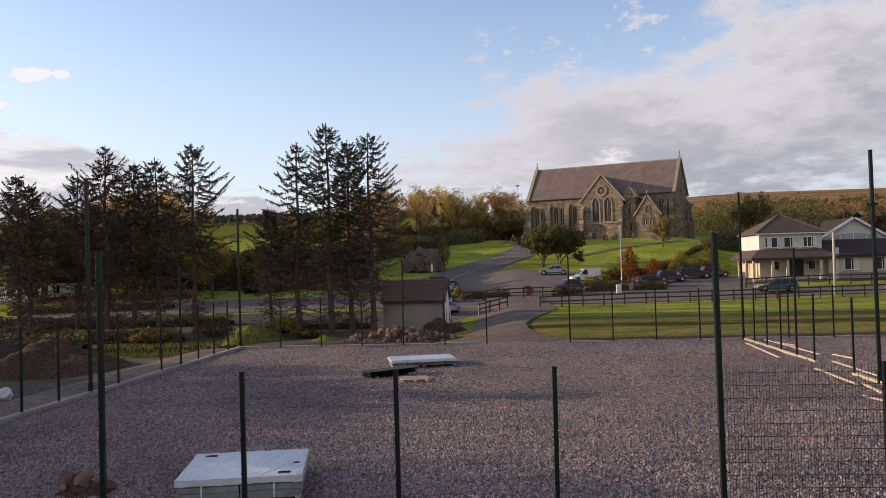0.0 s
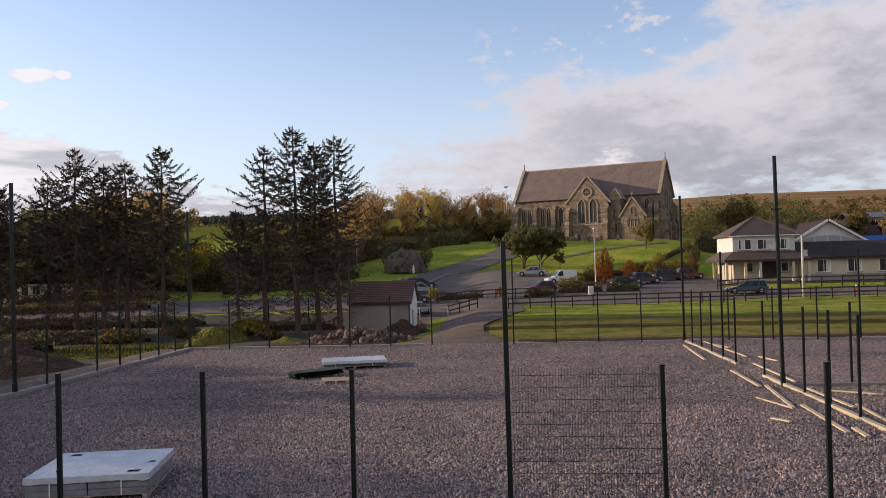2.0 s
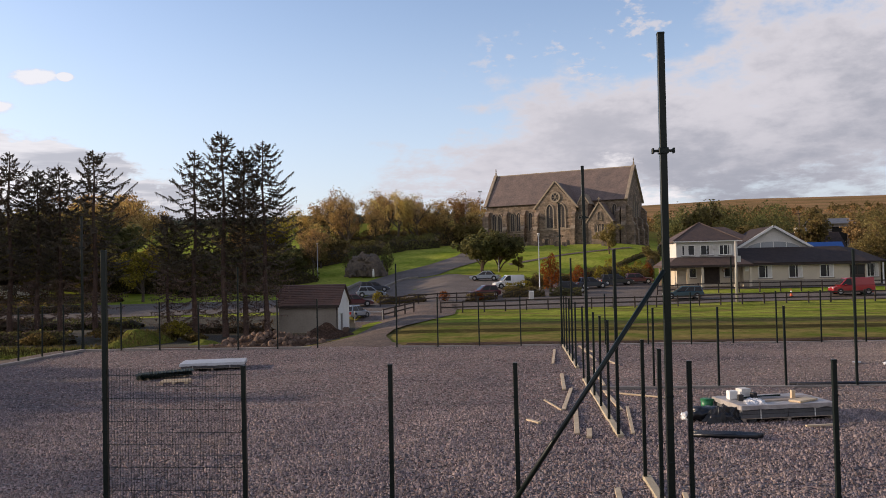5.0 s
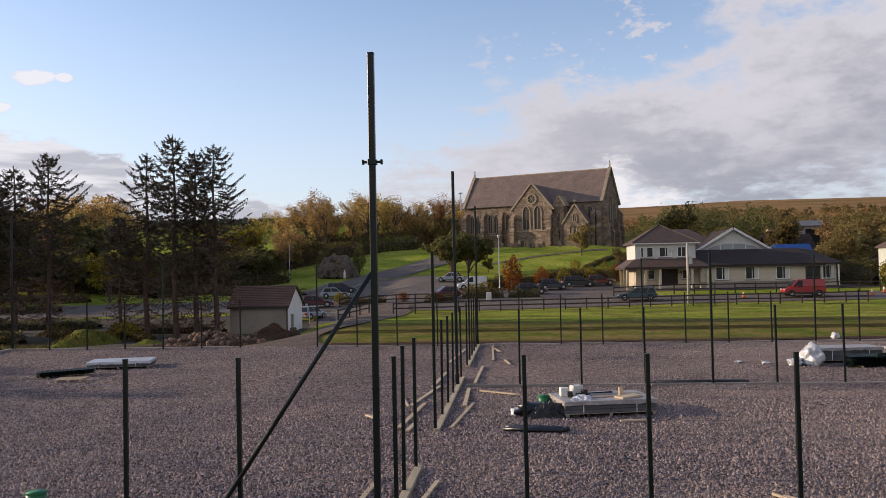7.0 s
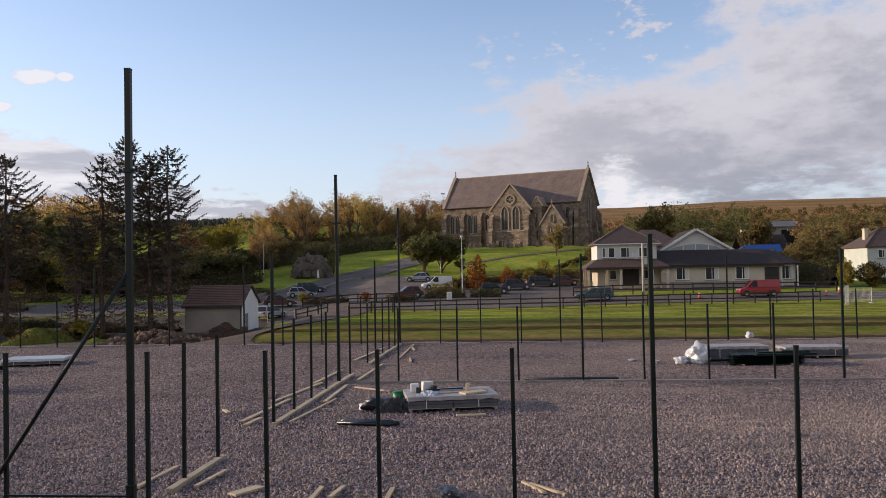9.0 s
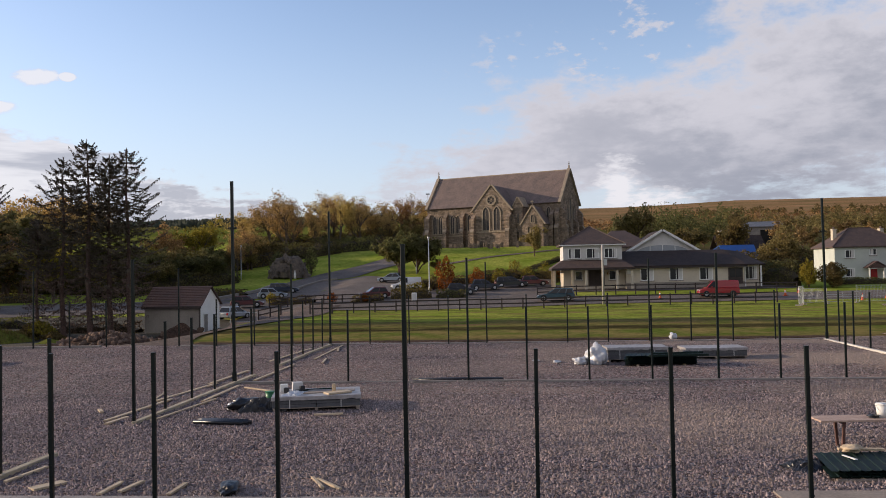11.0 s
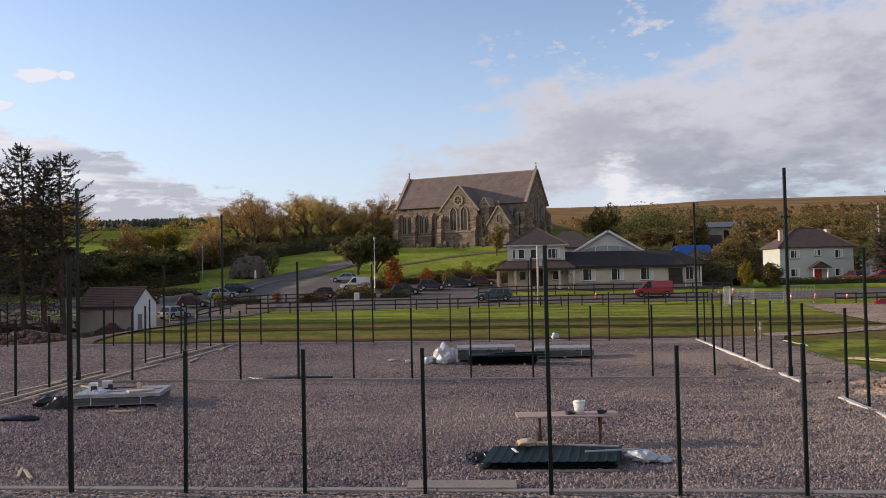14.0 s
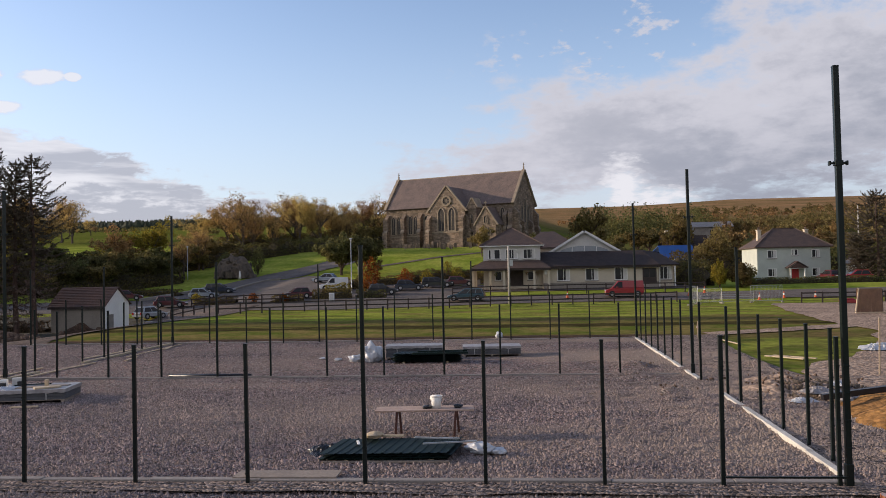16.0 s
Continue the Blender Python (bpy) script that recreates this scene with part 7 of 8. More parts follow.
        part("sill", Shape().box(-h + 1.15, sg * (W / 2 - 0.02) - 0.03, low, h - 1.2, sg * (W / 2 - 0.02) + 0.03, low + 0.12), PLASTIC, v)
    part("bumper", Shape().box(h - 0.1, -W / 2 + 0.1, low + 0.04, h + 0.03, W / 2 - 0.1, low + 0.24), PLASTIC, v)
    part("bumper", Shape().box(-h - 0.03, -W / 2 + 0.1, low + 0.08, -h + 0.1, W / 2 - 0.1, low + 0.28), colour, v)
    part("number_plate", Shape().box(-h - 0.045, -0.26, 0.62, -h - 0.005, 0.26, 0.73), PLATE, v)
    return v


def park(x, y, turn, lift=0.07):
    return pose(x, y, land(x, y) + lift, 0, 0, turn)


SILVER, NAVY, BLACKP, DARKRED, REDP, WHITEP, TEAL = (paint(n, c) for n, c in (("silver_paint", (0.32, 0.36, 0.40)), ("navy_paint", (0.02, 0.028, 0.05)), ("black_paint", (0.012, 0.013, 0.015)), ("maroon_paint", (0.10, 0.012, 0.016)), ("red_gloss_paint", (0.34, 0.010, 0.014)), ("white_gloss_paint", (0.72, 0.73, 0.74)), ("teal_paint", (0.03, 0.075, 0.10))))
vehicle(park(5.9, 110.5, 172), SILVER, "silver-blue saloon car in the car park", "saloon")
vehicle(park(6.4, 90.8, 205), DARKRED, "dark red hatchback by the car park hedge", "hatch")
vehicle(park(9.5, 99.6, 196), WHITEP, "small white panel van in the car park", "smallvan", "parked_van")
vehicle(park(-10.4, 108.0, 8), NAVY, "dark blue car in the car park", "estate")
vehicle(park(-9.3, 98.5, 12), SILVER, "pale silver car in the car park", "hatch")
vehicle(park(20.6, 98.2, 10), NAVY, "dark navy car in the car park", "hatch")
vehicle(park(24.2, 101.2, 8), BLACKP, "black car in the car park", "estate")
vehicle(park(17.6, 93.8, 5), BLACKP, "dark grey car behind the hedge", "hatch")
vehicle(park(29.6, 83.6, 176), TEAL, "dark teal estate car on the road", "estate")
vehicle(park(48.6, 84.4, 178), REDP, "bright red panel van on the road", "van", "parked_van")
vehicle(park(82.0, 101.5, 176), REDP, "red car beside the white house", "hatch")
vehicle(park(79.6, 104.5, 100), DARKRED, "dark red car beside the white house", "hatch")
vehicle(park(-20.2, 97.5, 20), DARKRED, "maroon car behind the spruce trees", "hatch")
vehicle(park(27.4, 103.4, 6), DARKRED, "dark maroon car below the stone wall", "hatch")
vehicle(park(-9.0, 86.5, 14), DARKRED, "maroon car behind the shed", "hatch")
vehicle(park(-7.4, 77.0, 70), SILVER, "pale silver car parked beside the shed", "hatch")


# ---- grotto, graves, site barriers ----
DARKROCK = mat("dark_rock", (0.145, 0.112, 0.085), (0.070, 0.059, 0.049), 1.2, 0.92, 0.05, 6.0, 0.3, 5.0, vary=0.3)

DARKROCKS = []
for rk in ROCKS:
    rk2 = rk.copy()
    rk2.materials[0] = DARKROCK
    DARKROCKS.append(rk2)


def grotto():
    g = heap("stone_grotto", -15.6, 129.3, 3.7, 2.3, 3.7, DARKROCK, "rough dark stone grotto mound with a hollow", 33, "grotto", 0.30, stones=150, stone_mat=DARKROCK, lump=0.9, dome=0.85, big=1.7)
    shrub(-12.3, 132.5, 1.5, 5.6, GREENLEAF, "dark evergreen shrub beside the grotto", 91, 1300, 0.22)
    shrub(-18.6, 133.0, 2.4, 4.6, GREENLEAF, "dark evergreen shrub beside the grotto", 92, 1000, 0.22)
    part("altar", Shape().box(-0.6, -2.9, 0, 0.6, -2.3, 0.9).box(-0.7, -3.0, 0.9, 0.7, -2.2, 1.0), DARKROCK, g, bevel=0.03)
    st = solid("garden_statue", Shape().tube([(0, 0, 0), (0, 0, 0.5), (0, 0, 1.05), (0, 0, 1.2), (0, 0, 1.45)], [0.24, 0.2, 0.17, 0.1, 0.11], 10), WHITE, "small plain white statue before the grotto", "statue", smooth=True, at=(-13.9, 127.2, land(-13.9, 127.2)))


grotto()
qg = random.Random(4)
GRAVE = Shape().prism([(-0.35, -0.2), (0.35, -0.2), (0.35, 0.75)] + [(0.35 * math.cos(a), 0.75 + 0.3 * math.sin(a)) for a in (0.6, 1.2, 1.57, 1.94, 2.5)] + [(-0.35, 0.75)], "y", -0.07, 0.07).mesh("gravestone", DARKROCK, bevel=0.02)
for i in range(26):
    u, v = qg.uniform(12, 33), qg.uniform(-17.5, -13.2)
    c, s_ = math.cos(radians(-23.5)), math.sin(radians(-23.5))
    x, y = 6.3 + c * u - s_ * v, 187.5 + s_ * u + c * v
    o = new("gravestone", GRAVE)
    o.matrix_basis = pose(x, y, land(x, y), qg.uniform(-4, 4), 0, -23 + qg.uniform(-15, 15)) @ Matrix.Diagonal((1, 1, qg.uniform(0.7, 1.3), 1))
    tagged(o, "weathered grey stone grave marker", "gravestone", "graves below the church")


def site_panel(x, y, turn, w, h, label):
    p = thing("site_barrier", park(x, y, turn, 0.05), label, "barrier", "steel site barriers")
    r = 0.022
    part("frame", Shape().tube([(-w / 2, 0, 0), (-w / 2, 0, h)], r, 8).tube([(w / 2, 0, 0), (w / 2, 0, h)], r, 8).tube([(-w / 2, 0, h), (w / 2, 0, h)], r, 8).tube([(-w / 2, 0, 0.2), (w / 2, 0, 0.2)], r, 8), GALV, p)
    s = Shape()
    n = int(w / 0.14)
    for i in range(1, n):
        s.box(-w / 2 + w * i / n - 0.006, -0.006, 0.2, -w / 2 + w * i / n + 0.006, 0.006, h)
    for i in range(1, 6):
        s.box(-w / 2, -0.005, 0.2 + (h - 0.2) * i / 6 - 0.005, w / 2, 0.007, 0.2 + (h - 0.2) * i / 6 + 0.005)
    part("mesh_infill", s, GALV, p)
    for sx in (-w / 2, w / 2):
        part("foot", Shape().box(sx - 0.1, -0.35, 0, sx + 0.1, 0.35, 0.12), CONC, p)


site_panel(54.9, 74.8, 62, 2.6, 2.0, "leaning galvanised steel mesh site panel")
site_panel(56.9, 76.6, 18, 3.0, 1.7, "galvanised steel mesh site panel")
site_panel(63.3, 77.6, -4, 3.3, 1.9, "galvanised tubular site barrier")
g = thing("farm_gate", park(60.2, 77.6, 0, 0.05), "grey tubular field gate standing closed", "gate")
for z in (0.2, 0.45, 0.7, 0.95, 1.2):
    part("bar", Shape().tube([(-1.7, 0, z), (1.7, 0, z)], 0.022, 8), GALV, g)
for x in (-1.7, 0, 1.7):
    part("upright", Shape().tube([(x, 0, 0.1), (x, 0, 1.25)], 0.025, 8), GALV, g)
g = thing("farm_gate", park(-5.3, 74.0, 4, 0.05), "pale tubular gate frame beside the shed", "gate")
for z in (0.1, 1.1):
    part("bar", Shape().tube([(-1.5, 0, z), (1.5, 0, z)], 0.03, 8), GALV, g)
for x in (-1.5, 1.5):
    part("upright", Shape().tube([(x, 0, -0.2), (x, 0, 1.25)], 0.035, 8), GALV, g)
CONEO = mat("cone_plastic", (0.65, 0.12, 0.03), (0.55, 0.09, 0.03), 4.0, 0.55, fine=0.08)


def cone(x, y):
    c = thing("traffic_cone", park(x, y, 0, 0.05), "orange and white plastic traffic cone", "cone", "traffic cones")
    part("cone_base", Shape().box(-0.2, -0.2, 0, 0.2, 0.2, 0.04), CONEO, c)
    part("cone_body", Shape().tube([(0, 0, 0.04), (0, 0, 0.8)], [0.15, 0.03], 14), CONEO, c)
    part("band", Shape().tube([(0, 0, 0.35), (0, 0, 0.6)], [0.108, 0.068], 14), WHITE, c)


for x, y in ((69.5, 80.5), (56.3, 84.5), (41.8, 84.0), (58.5, 86.5), (63.2, 80), (66.2, 81.0)):
    cone(x, y)
heapred = solid("plastic_barrier", Shape().box(-1.0, -0.2, 0, 1.0, 0.2, 0.35).prism([(-0.7, 0.35), (0.7, 0.35), (0.4, 0.5), (-0.4, 0.5)], "y", -0.15, 0.15), REDP, "red plastic barrier block lying on the drive", "barrier", bevel=0.04, at=park(70.5, 73.5, 8))
BOARD = mat("brown_board", (0.24, 0.14, 0.085), (0.17, 0.10, 0.065), 1.2, 0.85, fine=0.15, fscale=12.0)
b = thing("timber_crate", park(66.2, 57.5, 8, 0.05), "brown boarded timber crate on the yard", "crate")
for i in range(7):
    part("board", Shape().box(-1.15 + 0.33 * i, -0.03, 0.05, -0.84 + 0.33 * i, 0.0, 2.1), BOARD, b)
part("side_board", Shape().box(1.16, 0, 0.05, 1.2, 1.6, 2.0), PLASTIC, b)
part("skid", Shape().box(-1.3, -0.15, 0, 1.4, 0.05, 0.08), WOOD, b)
part("strut", Shape().box(-1.3, -0.1, 0, -1.2, 0.0, 2.0, pose(0, 0, 0, 0, 8, 0)), WOOD, b)
WRAPCOL = mat("polythene_sheet", (0.56, 0.57, 0.60), (0.44, 0.455, 0.48), 3.0, 0.32, 0.02, 7.0, 0.1, 9.0, spec=0.6)


# ---- building materials on the pitch ----
def paving_pallet(x, y, turn, w, d, h, label, cover=True, layers=3, seed=0):
    """Stacked concrete panels on a timber pallet, strapped, the top under polythene."""
    p = thing("pallet_stack", pose(x, y, 0.03, 0, 0, turn), label, "pallet", "strapped pallets")
    q = random.Random(seed)
    for i in range(3):
        xx = -w / 2 + 0.08 + (w - 0.16) * i / 2
        part("bearer", Shape().box(xx - 0.05, -d / 2, 0, xx + 0.05, d / 2, 0.09), GREYWOOD, p)
    n = max(3, int(d / 0.16))
    for i in range(5):
        yy = -d / 2 + 0.05 + (d - 0.1) * i / 4
        part("deck_board", Shape().box(-w / 2, yy - 0.05, 0.09, w / 2, yy + 0.05, 0.112), GREYWOOD, p)
    lh = (h - 0.115) / layers
    for k in range(layers):
        for i in range(2):
            x0, x1 = -w / 2 + (w / 2) * i + 0.01, -w / 2 + (w / 2) * (i + 1) - 0.01
            o = part("panel", Shape().box(x0 + q.uniform(-0.012, 0.012), -d / 2 + 0.02 + q.uniform(-0.012, 0.012), 0.114 + k * lh, x1, d / 2 - 0.02, 0.114 + (k + 1) * lh - 0.006), SIDEFILM if seed == 1 else SLABGREY, p, bevel=0.008)
    for xx in (-w * 0.3, w * 0.28):
        part("strap", Shape().box(xx - 0.012, -d / 2 - 0.012, 0.1, xx + 0.012, -d / 2 - 0.004, h + 0.008).box(xx - 0.012, -d / 2 - 0.012, h + 0.003, xx + 0.012, d / 2 + 0.012, h + 0.014), WHITE, p)
    if cover:
        s = Shape()
        nx, ny = 22, 14
        for j in range(ny + 1):
            for i in range(nx + 1):
                px = -w / 2 - 0.02 + (w + 0.04) * min(1, max(0, (i - 1) / (nx - 2))) + (0.012 if i == nx else -0.012 if i == 0 else 0)
                py = -d / 2 - 0.02 + (d + 0.04) * min(1, max(0, (j - 1) / (ny - 2))) + (0.012 if j == ny else -0.012 if j == 0 else 0)
                z = h + 0.02 + 0.022 * abs(noise.noise(Vector((px * 3, py * 3, seed)))) + 0.01 * noise.noise(Vector((px * 9, py * 9, seed)))
                if i in (0, nx) or j in (0, ny):
                    z = h - 0.10 - 0.05 * noise.noise(Vector((px * 4, py * 4, seed + 4)))
                s.v.append((px, py, z))
        for j in range(ny):
            for i in range(nx):
                k = j * (nx + 1) + i
                if seed == 1 and (i, j) in ((3, 11), (4, 11), (17, 2), (18, 2), (19, 6)):
                    continue
                s.f.append((k, k + 1, k + nx + 2, k + nx + 1))
        part("polythene_cover", s, WRAPCOL if seed < 3 else COVER, p, "crumpled torn white polythene")
    return p


COVER = mat("dusty_polythene", (0.37, 0.34, 0.325), (0.26, 0.24, 0.235), 2.0, 0.4, 0.02, 7.0, 0.25, 6.0)
GREYWOOD = mat("weathered_board", (0.36, 0.29, 0.23), (0.27, 0.22, 0.18), 1.6, 0.85, 0.003, 40.0, 0.2, 14.0, vary=0.12)
SIDEFILM = mat("film_wrapped_panels", (0.235, 0.235, 0.25), (0.155, 0.157, 0.170), 2.2, 0.4, 0.01, 9.0, 0.2, 8.0, vary=0.1)
SLABGREY = mat("wrapped_grey_panels", (0.110, 0.110, 0.118), (0.072, 0.074, 0.082), 1.6, 0.6, fine=0.15, fscale=14.0, vary=0.15)
paving_pallet(-5.85, 4.1, 11, 2.48, 2.42, 0.50, "strapped pallet of grey panels under white polythene", True, 3, 1)
paving_pallet(-4.5, 26.0, 14, 3.0, 1.9, 0.34, "strapped pallet of grey panels under white polythene", True, 2, 2)
paving_pallet(18.15, 12.0, 12, 2.9, 1.9, 0.46, "pallet of grey panels with boards and offcuts on top", True, 3, 3)
paving_pallet(30.75, 25.6, 4, 2.9, 1.5, 0.66, "tall strapped pallet of grey panels", True, 5, 4)
paving_pallet(34.7, 26.6, 4, 3.0, 1.5, 0.5, "low strapped pallet of grey panels", True, 3, 5)


def rolls(x, y, turn, n, ln, r, material, label, name, group=""):
    p = thing(name, pose(x, y, 0.03, 0, 0, turn), label, "bundle", group)
    q = random.Random(int(x * 10))
    for i in range(n):
        yy = (i % 4 - 1.5) * r * 2.05
        zz = r + (i // 4) * r * 1.75
        bend = q.uniform(-0.1, 0.1)
        part("tube", Shape().tube([(-ln / 2 + q.uniform(-0.15, 0.15), yy, zz), (0, yy + bend * 0.3, zz + 0.01), (ln / 2 + q.uniform(-0.15, 0.15), yy, zz)], r, 8), material, p, smooth=True)
    return p


def panel_stack(x, y, turn, w, d, n, label, material, seed):
    """Ribbed steel panels lying in a loose stack: each one folded along its ribs."""
    p = thing("panel_stack", pose(x, y, 0.04, 0, 0, turn), label, "panels")
    q = random.Random(seed)
    for k in range(n):
        s = Shape()
        ribs = 14
        xs, zs = [], []
        for i in range(ribs):
            x0 = -w / 2 + w * i / ribs
            for f, z in ((0.0, 0), (0.70, 0), (0.76, 0.022), (0.86, 0.022)):
                xs.append(x0 + f * w / ribs)
                zs.append(z)
        nn = len(xs)
        for yy in (-d / 2, d / 2):
            s.v += [(a + 0.19 * yy, yy, b) for a, b in zip(xs, zs)]
        s.v += [(a, b, c - 0.006) for a, b, c in s.v[:2 * nn]]
        for i in range(nn - 1):
            s.f.append((i, i + 1, nn + i + 1, nn + i))
            s.f.append((2 * nn + i + 1, 2 * nn + i, 3 * nn + i, 3 * nn + i + 1))
            s.f.append((i + 1, i, 2 * nn + i, 2 * nn + i + 1))
            s.f.append((nn + i, nn + i + 1, 3 * nn + i + 1, 3 * nn + i))
        o = part("ribbed_panel", s, material, p)
        o.matrix_basis = pose(q.uniform(-0.06, 0.06), q.uniform(-0.05, 0.05), 0.06 + 0.05 * k, q.uniform(-0.6, 0.6), q.uniform(-0.6, 0.6), q.uniform(-1.2, 1.2))
    for sx in (-w * 0.35, w * 0.3):
        part("bearer", Shape().box(sx - 0.05, -d / 2, -0.02, sx + 0.05, d / 2, 0.06), WOOD, p)
    return p


DKGREEN = mat("dark_green_panel", (0.005, 0.015, 0.012), (0.009, 0.021, 0.017), 1.4, 0.6, fine=0.25, fscale=9.0, vary=0.25, spec=0.2)
BLACKSHEET = mat("black_polythene", (0.012, 0.012, 0.014), (0.02, 0.02, 0.024), 3.0, 0.35, 0.02, 8.0, 0.15, 9.0)
panel_stack(33.2, 2.9, 3, 3.1, 1.7, 4, "low skewed stack of dark green ribbed steel panels", DKGREEN, 3)
panel_stack(31.65, 23.6, 3, 3.3, 1.2, 9, "stack of dark green fence panels", DKGREEN, 5)
panel_stack(-5.5, 22.5, 40, 2.5, 0.85, 5, "loose stack of green steel panels", DKGREEN, 7)


def sack(x, y, r, h, material, label, seed, name="sack", sy=1.0, z=0.03):
    """Slumped bag: crumpled, wider low down, gathered at the top."""
    bm = bmesh.new()
    bmesh.ops.create_icosphere(bm, subdivisions=4, radius=1.0)
    for v in bm.verts:
        d = v.co.normalized()
        k = 0.95 + 0.42 * noise.noise(d * 1.5 + Vector((seed, 0, 0))) - 0.30 * abs(noise.noise(d * 3.2 + Vector((0, seed, 0)))) - 0.14 * abs(noise.noise(d * 7.5 + Vector((0, 0, seed)))) + 0.12
        v.co = Vector((d.x * r * k, d.y * r * k * sy, max(0.0, h * (0.42 + 0.58 * d.z * k))))
    me = bpy.data.meshes.new(name)
    bm.to_mesh(me)
    bm.free()
    me.materials.append(material)
    me.polygons.foreach_set("use_smooth", [True] * len(me.polygons))
    o = new(name, me)
    o.matrix_basis = pose(x, y, z, 0, 0, seed * 40)
    return tagged(o, label, "sack")


sack(28.75, 23.9, 0.48, 0.92, WRAPCOL, "large crumpled white polythene bag", 1)
sack(27.95, 23.8, 0.32, 0.38, WRAPCOL, "slumped torn white polythene bag", 2)
sack(28.95, 24.5, 0.32, 0.7, WRAPCOL, "crumpled white polythene bag", 3)
sack(16.0, 11.2, 0.62, 0.42, BLACKSHEET, "crumpled black polythene bundle", 5, sy=0.6)
sack(15.45, 11.2, 0.18, 0.25, WRAPCOL, "small torn white bag", 6)
sack(19.0, 0.85, 0.42, 0.22, BLACKSHEET, "small heap of black plastic scraps", 7, sy=0.5)
sack(34.8, 37.6, 0.25, 0.4, WRAPCOL, "white plastic bag by the fence", 9)
sack(-19.6, 17.0, 0.26, 0.45, WRAPCOL, "round white plastic drum bag beside the path", 13)


def crumpled_sheet(x, y, w, d, h, turn, material, label, seed, name="plastic_sheet", z=0.03):
    """Torn sheet lying in sharp folds: ragged outline, ridges, sunk edges, a little thickness."""
    s = Shape()
    nx, ny = 34, 26
    for j in range(ny + 1):
        for i in range(nx + 1):
            u, v = 2 * i / nx - 1, 2 * j / ny - 1
            e = max(abs(u), abs(v))
            rag = 1 + 0.35 * noise.noise(Vector((u * 2.2 + seed, v * 2.2, 0))) + 0.12 * noise.noise(Vector((u * 7, v * 7, seed)))
            f = 1 - abs(noise.noise(Vector((u * 1.8, v * 1.8, seed * 1.3)))) * 2.2
            g = 1 - abs(noise.noise(Vector((u * 4.5 + 3, v * 4.5, seed)))) * 2.0
            zz = h * (1 - e ** 3) * (0.35 + 0.65 * (0.6 * f + 0.4 * g)) + 0.01
            s.v.append((u * w / 2 * rag, v * d / 2 * rag, max(0.012 * (1 - e), zz)))
    for j in range(ny):
        for i in range(nx):
            k = j * (nx + 1) + i
            s.f.append((k, k + 1, k + nx + 2, k + nx + 1))
    return solid(name, s, material, label, "sheet", at=pose(x, y, z, 0, 0, turn))


crumpled_sheet(46.2, 11.6, 1.0, 0.7, 0.22, 20, COVER, "tangle of torn pale plastic sheeting", 3, z=0.2)
crumpled_sheet(47.2, 12.6, 0.7, 0.4, 0.18, 60, WRAPCOL, "tangle of torn white plastic sheeting", 5, z=0.3)
crumpled_sheet(46.6, 10.6, 1.2, 0.8, 0.25, 110, COVER, "torn dusty grey plastic sheeting", 7, z=0.15)
crumpled_sheet(45.4, 10.5, 0.8, 0.5, 0.15, 10, WRAPCOL, "scrap of dusty white plastic sheet", 9, z=0.06)
crumpled_sheet(54.9, 27.4, 2.2, 1.2, 0.35, 10, WRAPCOL, "large white builders sheet lying flat", 11, z=0.05)
crumpled_sheet(31.45, 3.15, 0.9, 0.8, 0.22, 30, BLACKSHEET, "crumpled black polythene beside the steel panels", 27)
sack(35.3, 3.1, 0.36, 0.26, WRAPCOL, "crumpled white polythene bag on gravel", 4, "polythene_bag", sy=0.7)
sack(35.72, 3.0, 0.18, 0.15, WRAPCOL, "torn white polythene scrap on gravel", 24, "plastic_scrap")
crumpled_sheet(16.5, 11.1, 1.5, 0.8, 0.5, 15, BLACKSHEET, "crumpled black polythene sheet beside the pallet", 15)
crumpled_sheet(17.5, 11.5, 0.9, 0.6, 0.12, 80, WRAPCOL, "torn white polythene scrap on the pallet", 19, z=0.50)
heap("rubble_heap", 46.6, 12.9, 2.2, 2.2, 0.38, GRAVEL, "low heap of grey rubble and debris", 31, z=0.02, stones=190, stone_mat=DARKROCK, big=0.27)
rolls(16.0, 8.75, -10, 4, 1.7, 0.06, BLACKSHEET, "bundle of black plastic tubes", "tube_bundle")
rolls(22.6, 18.45, 2, 2, 3.6, 0.06, BLACKSHEET, "long black tubes lying by the kerb", "tube_bundle")


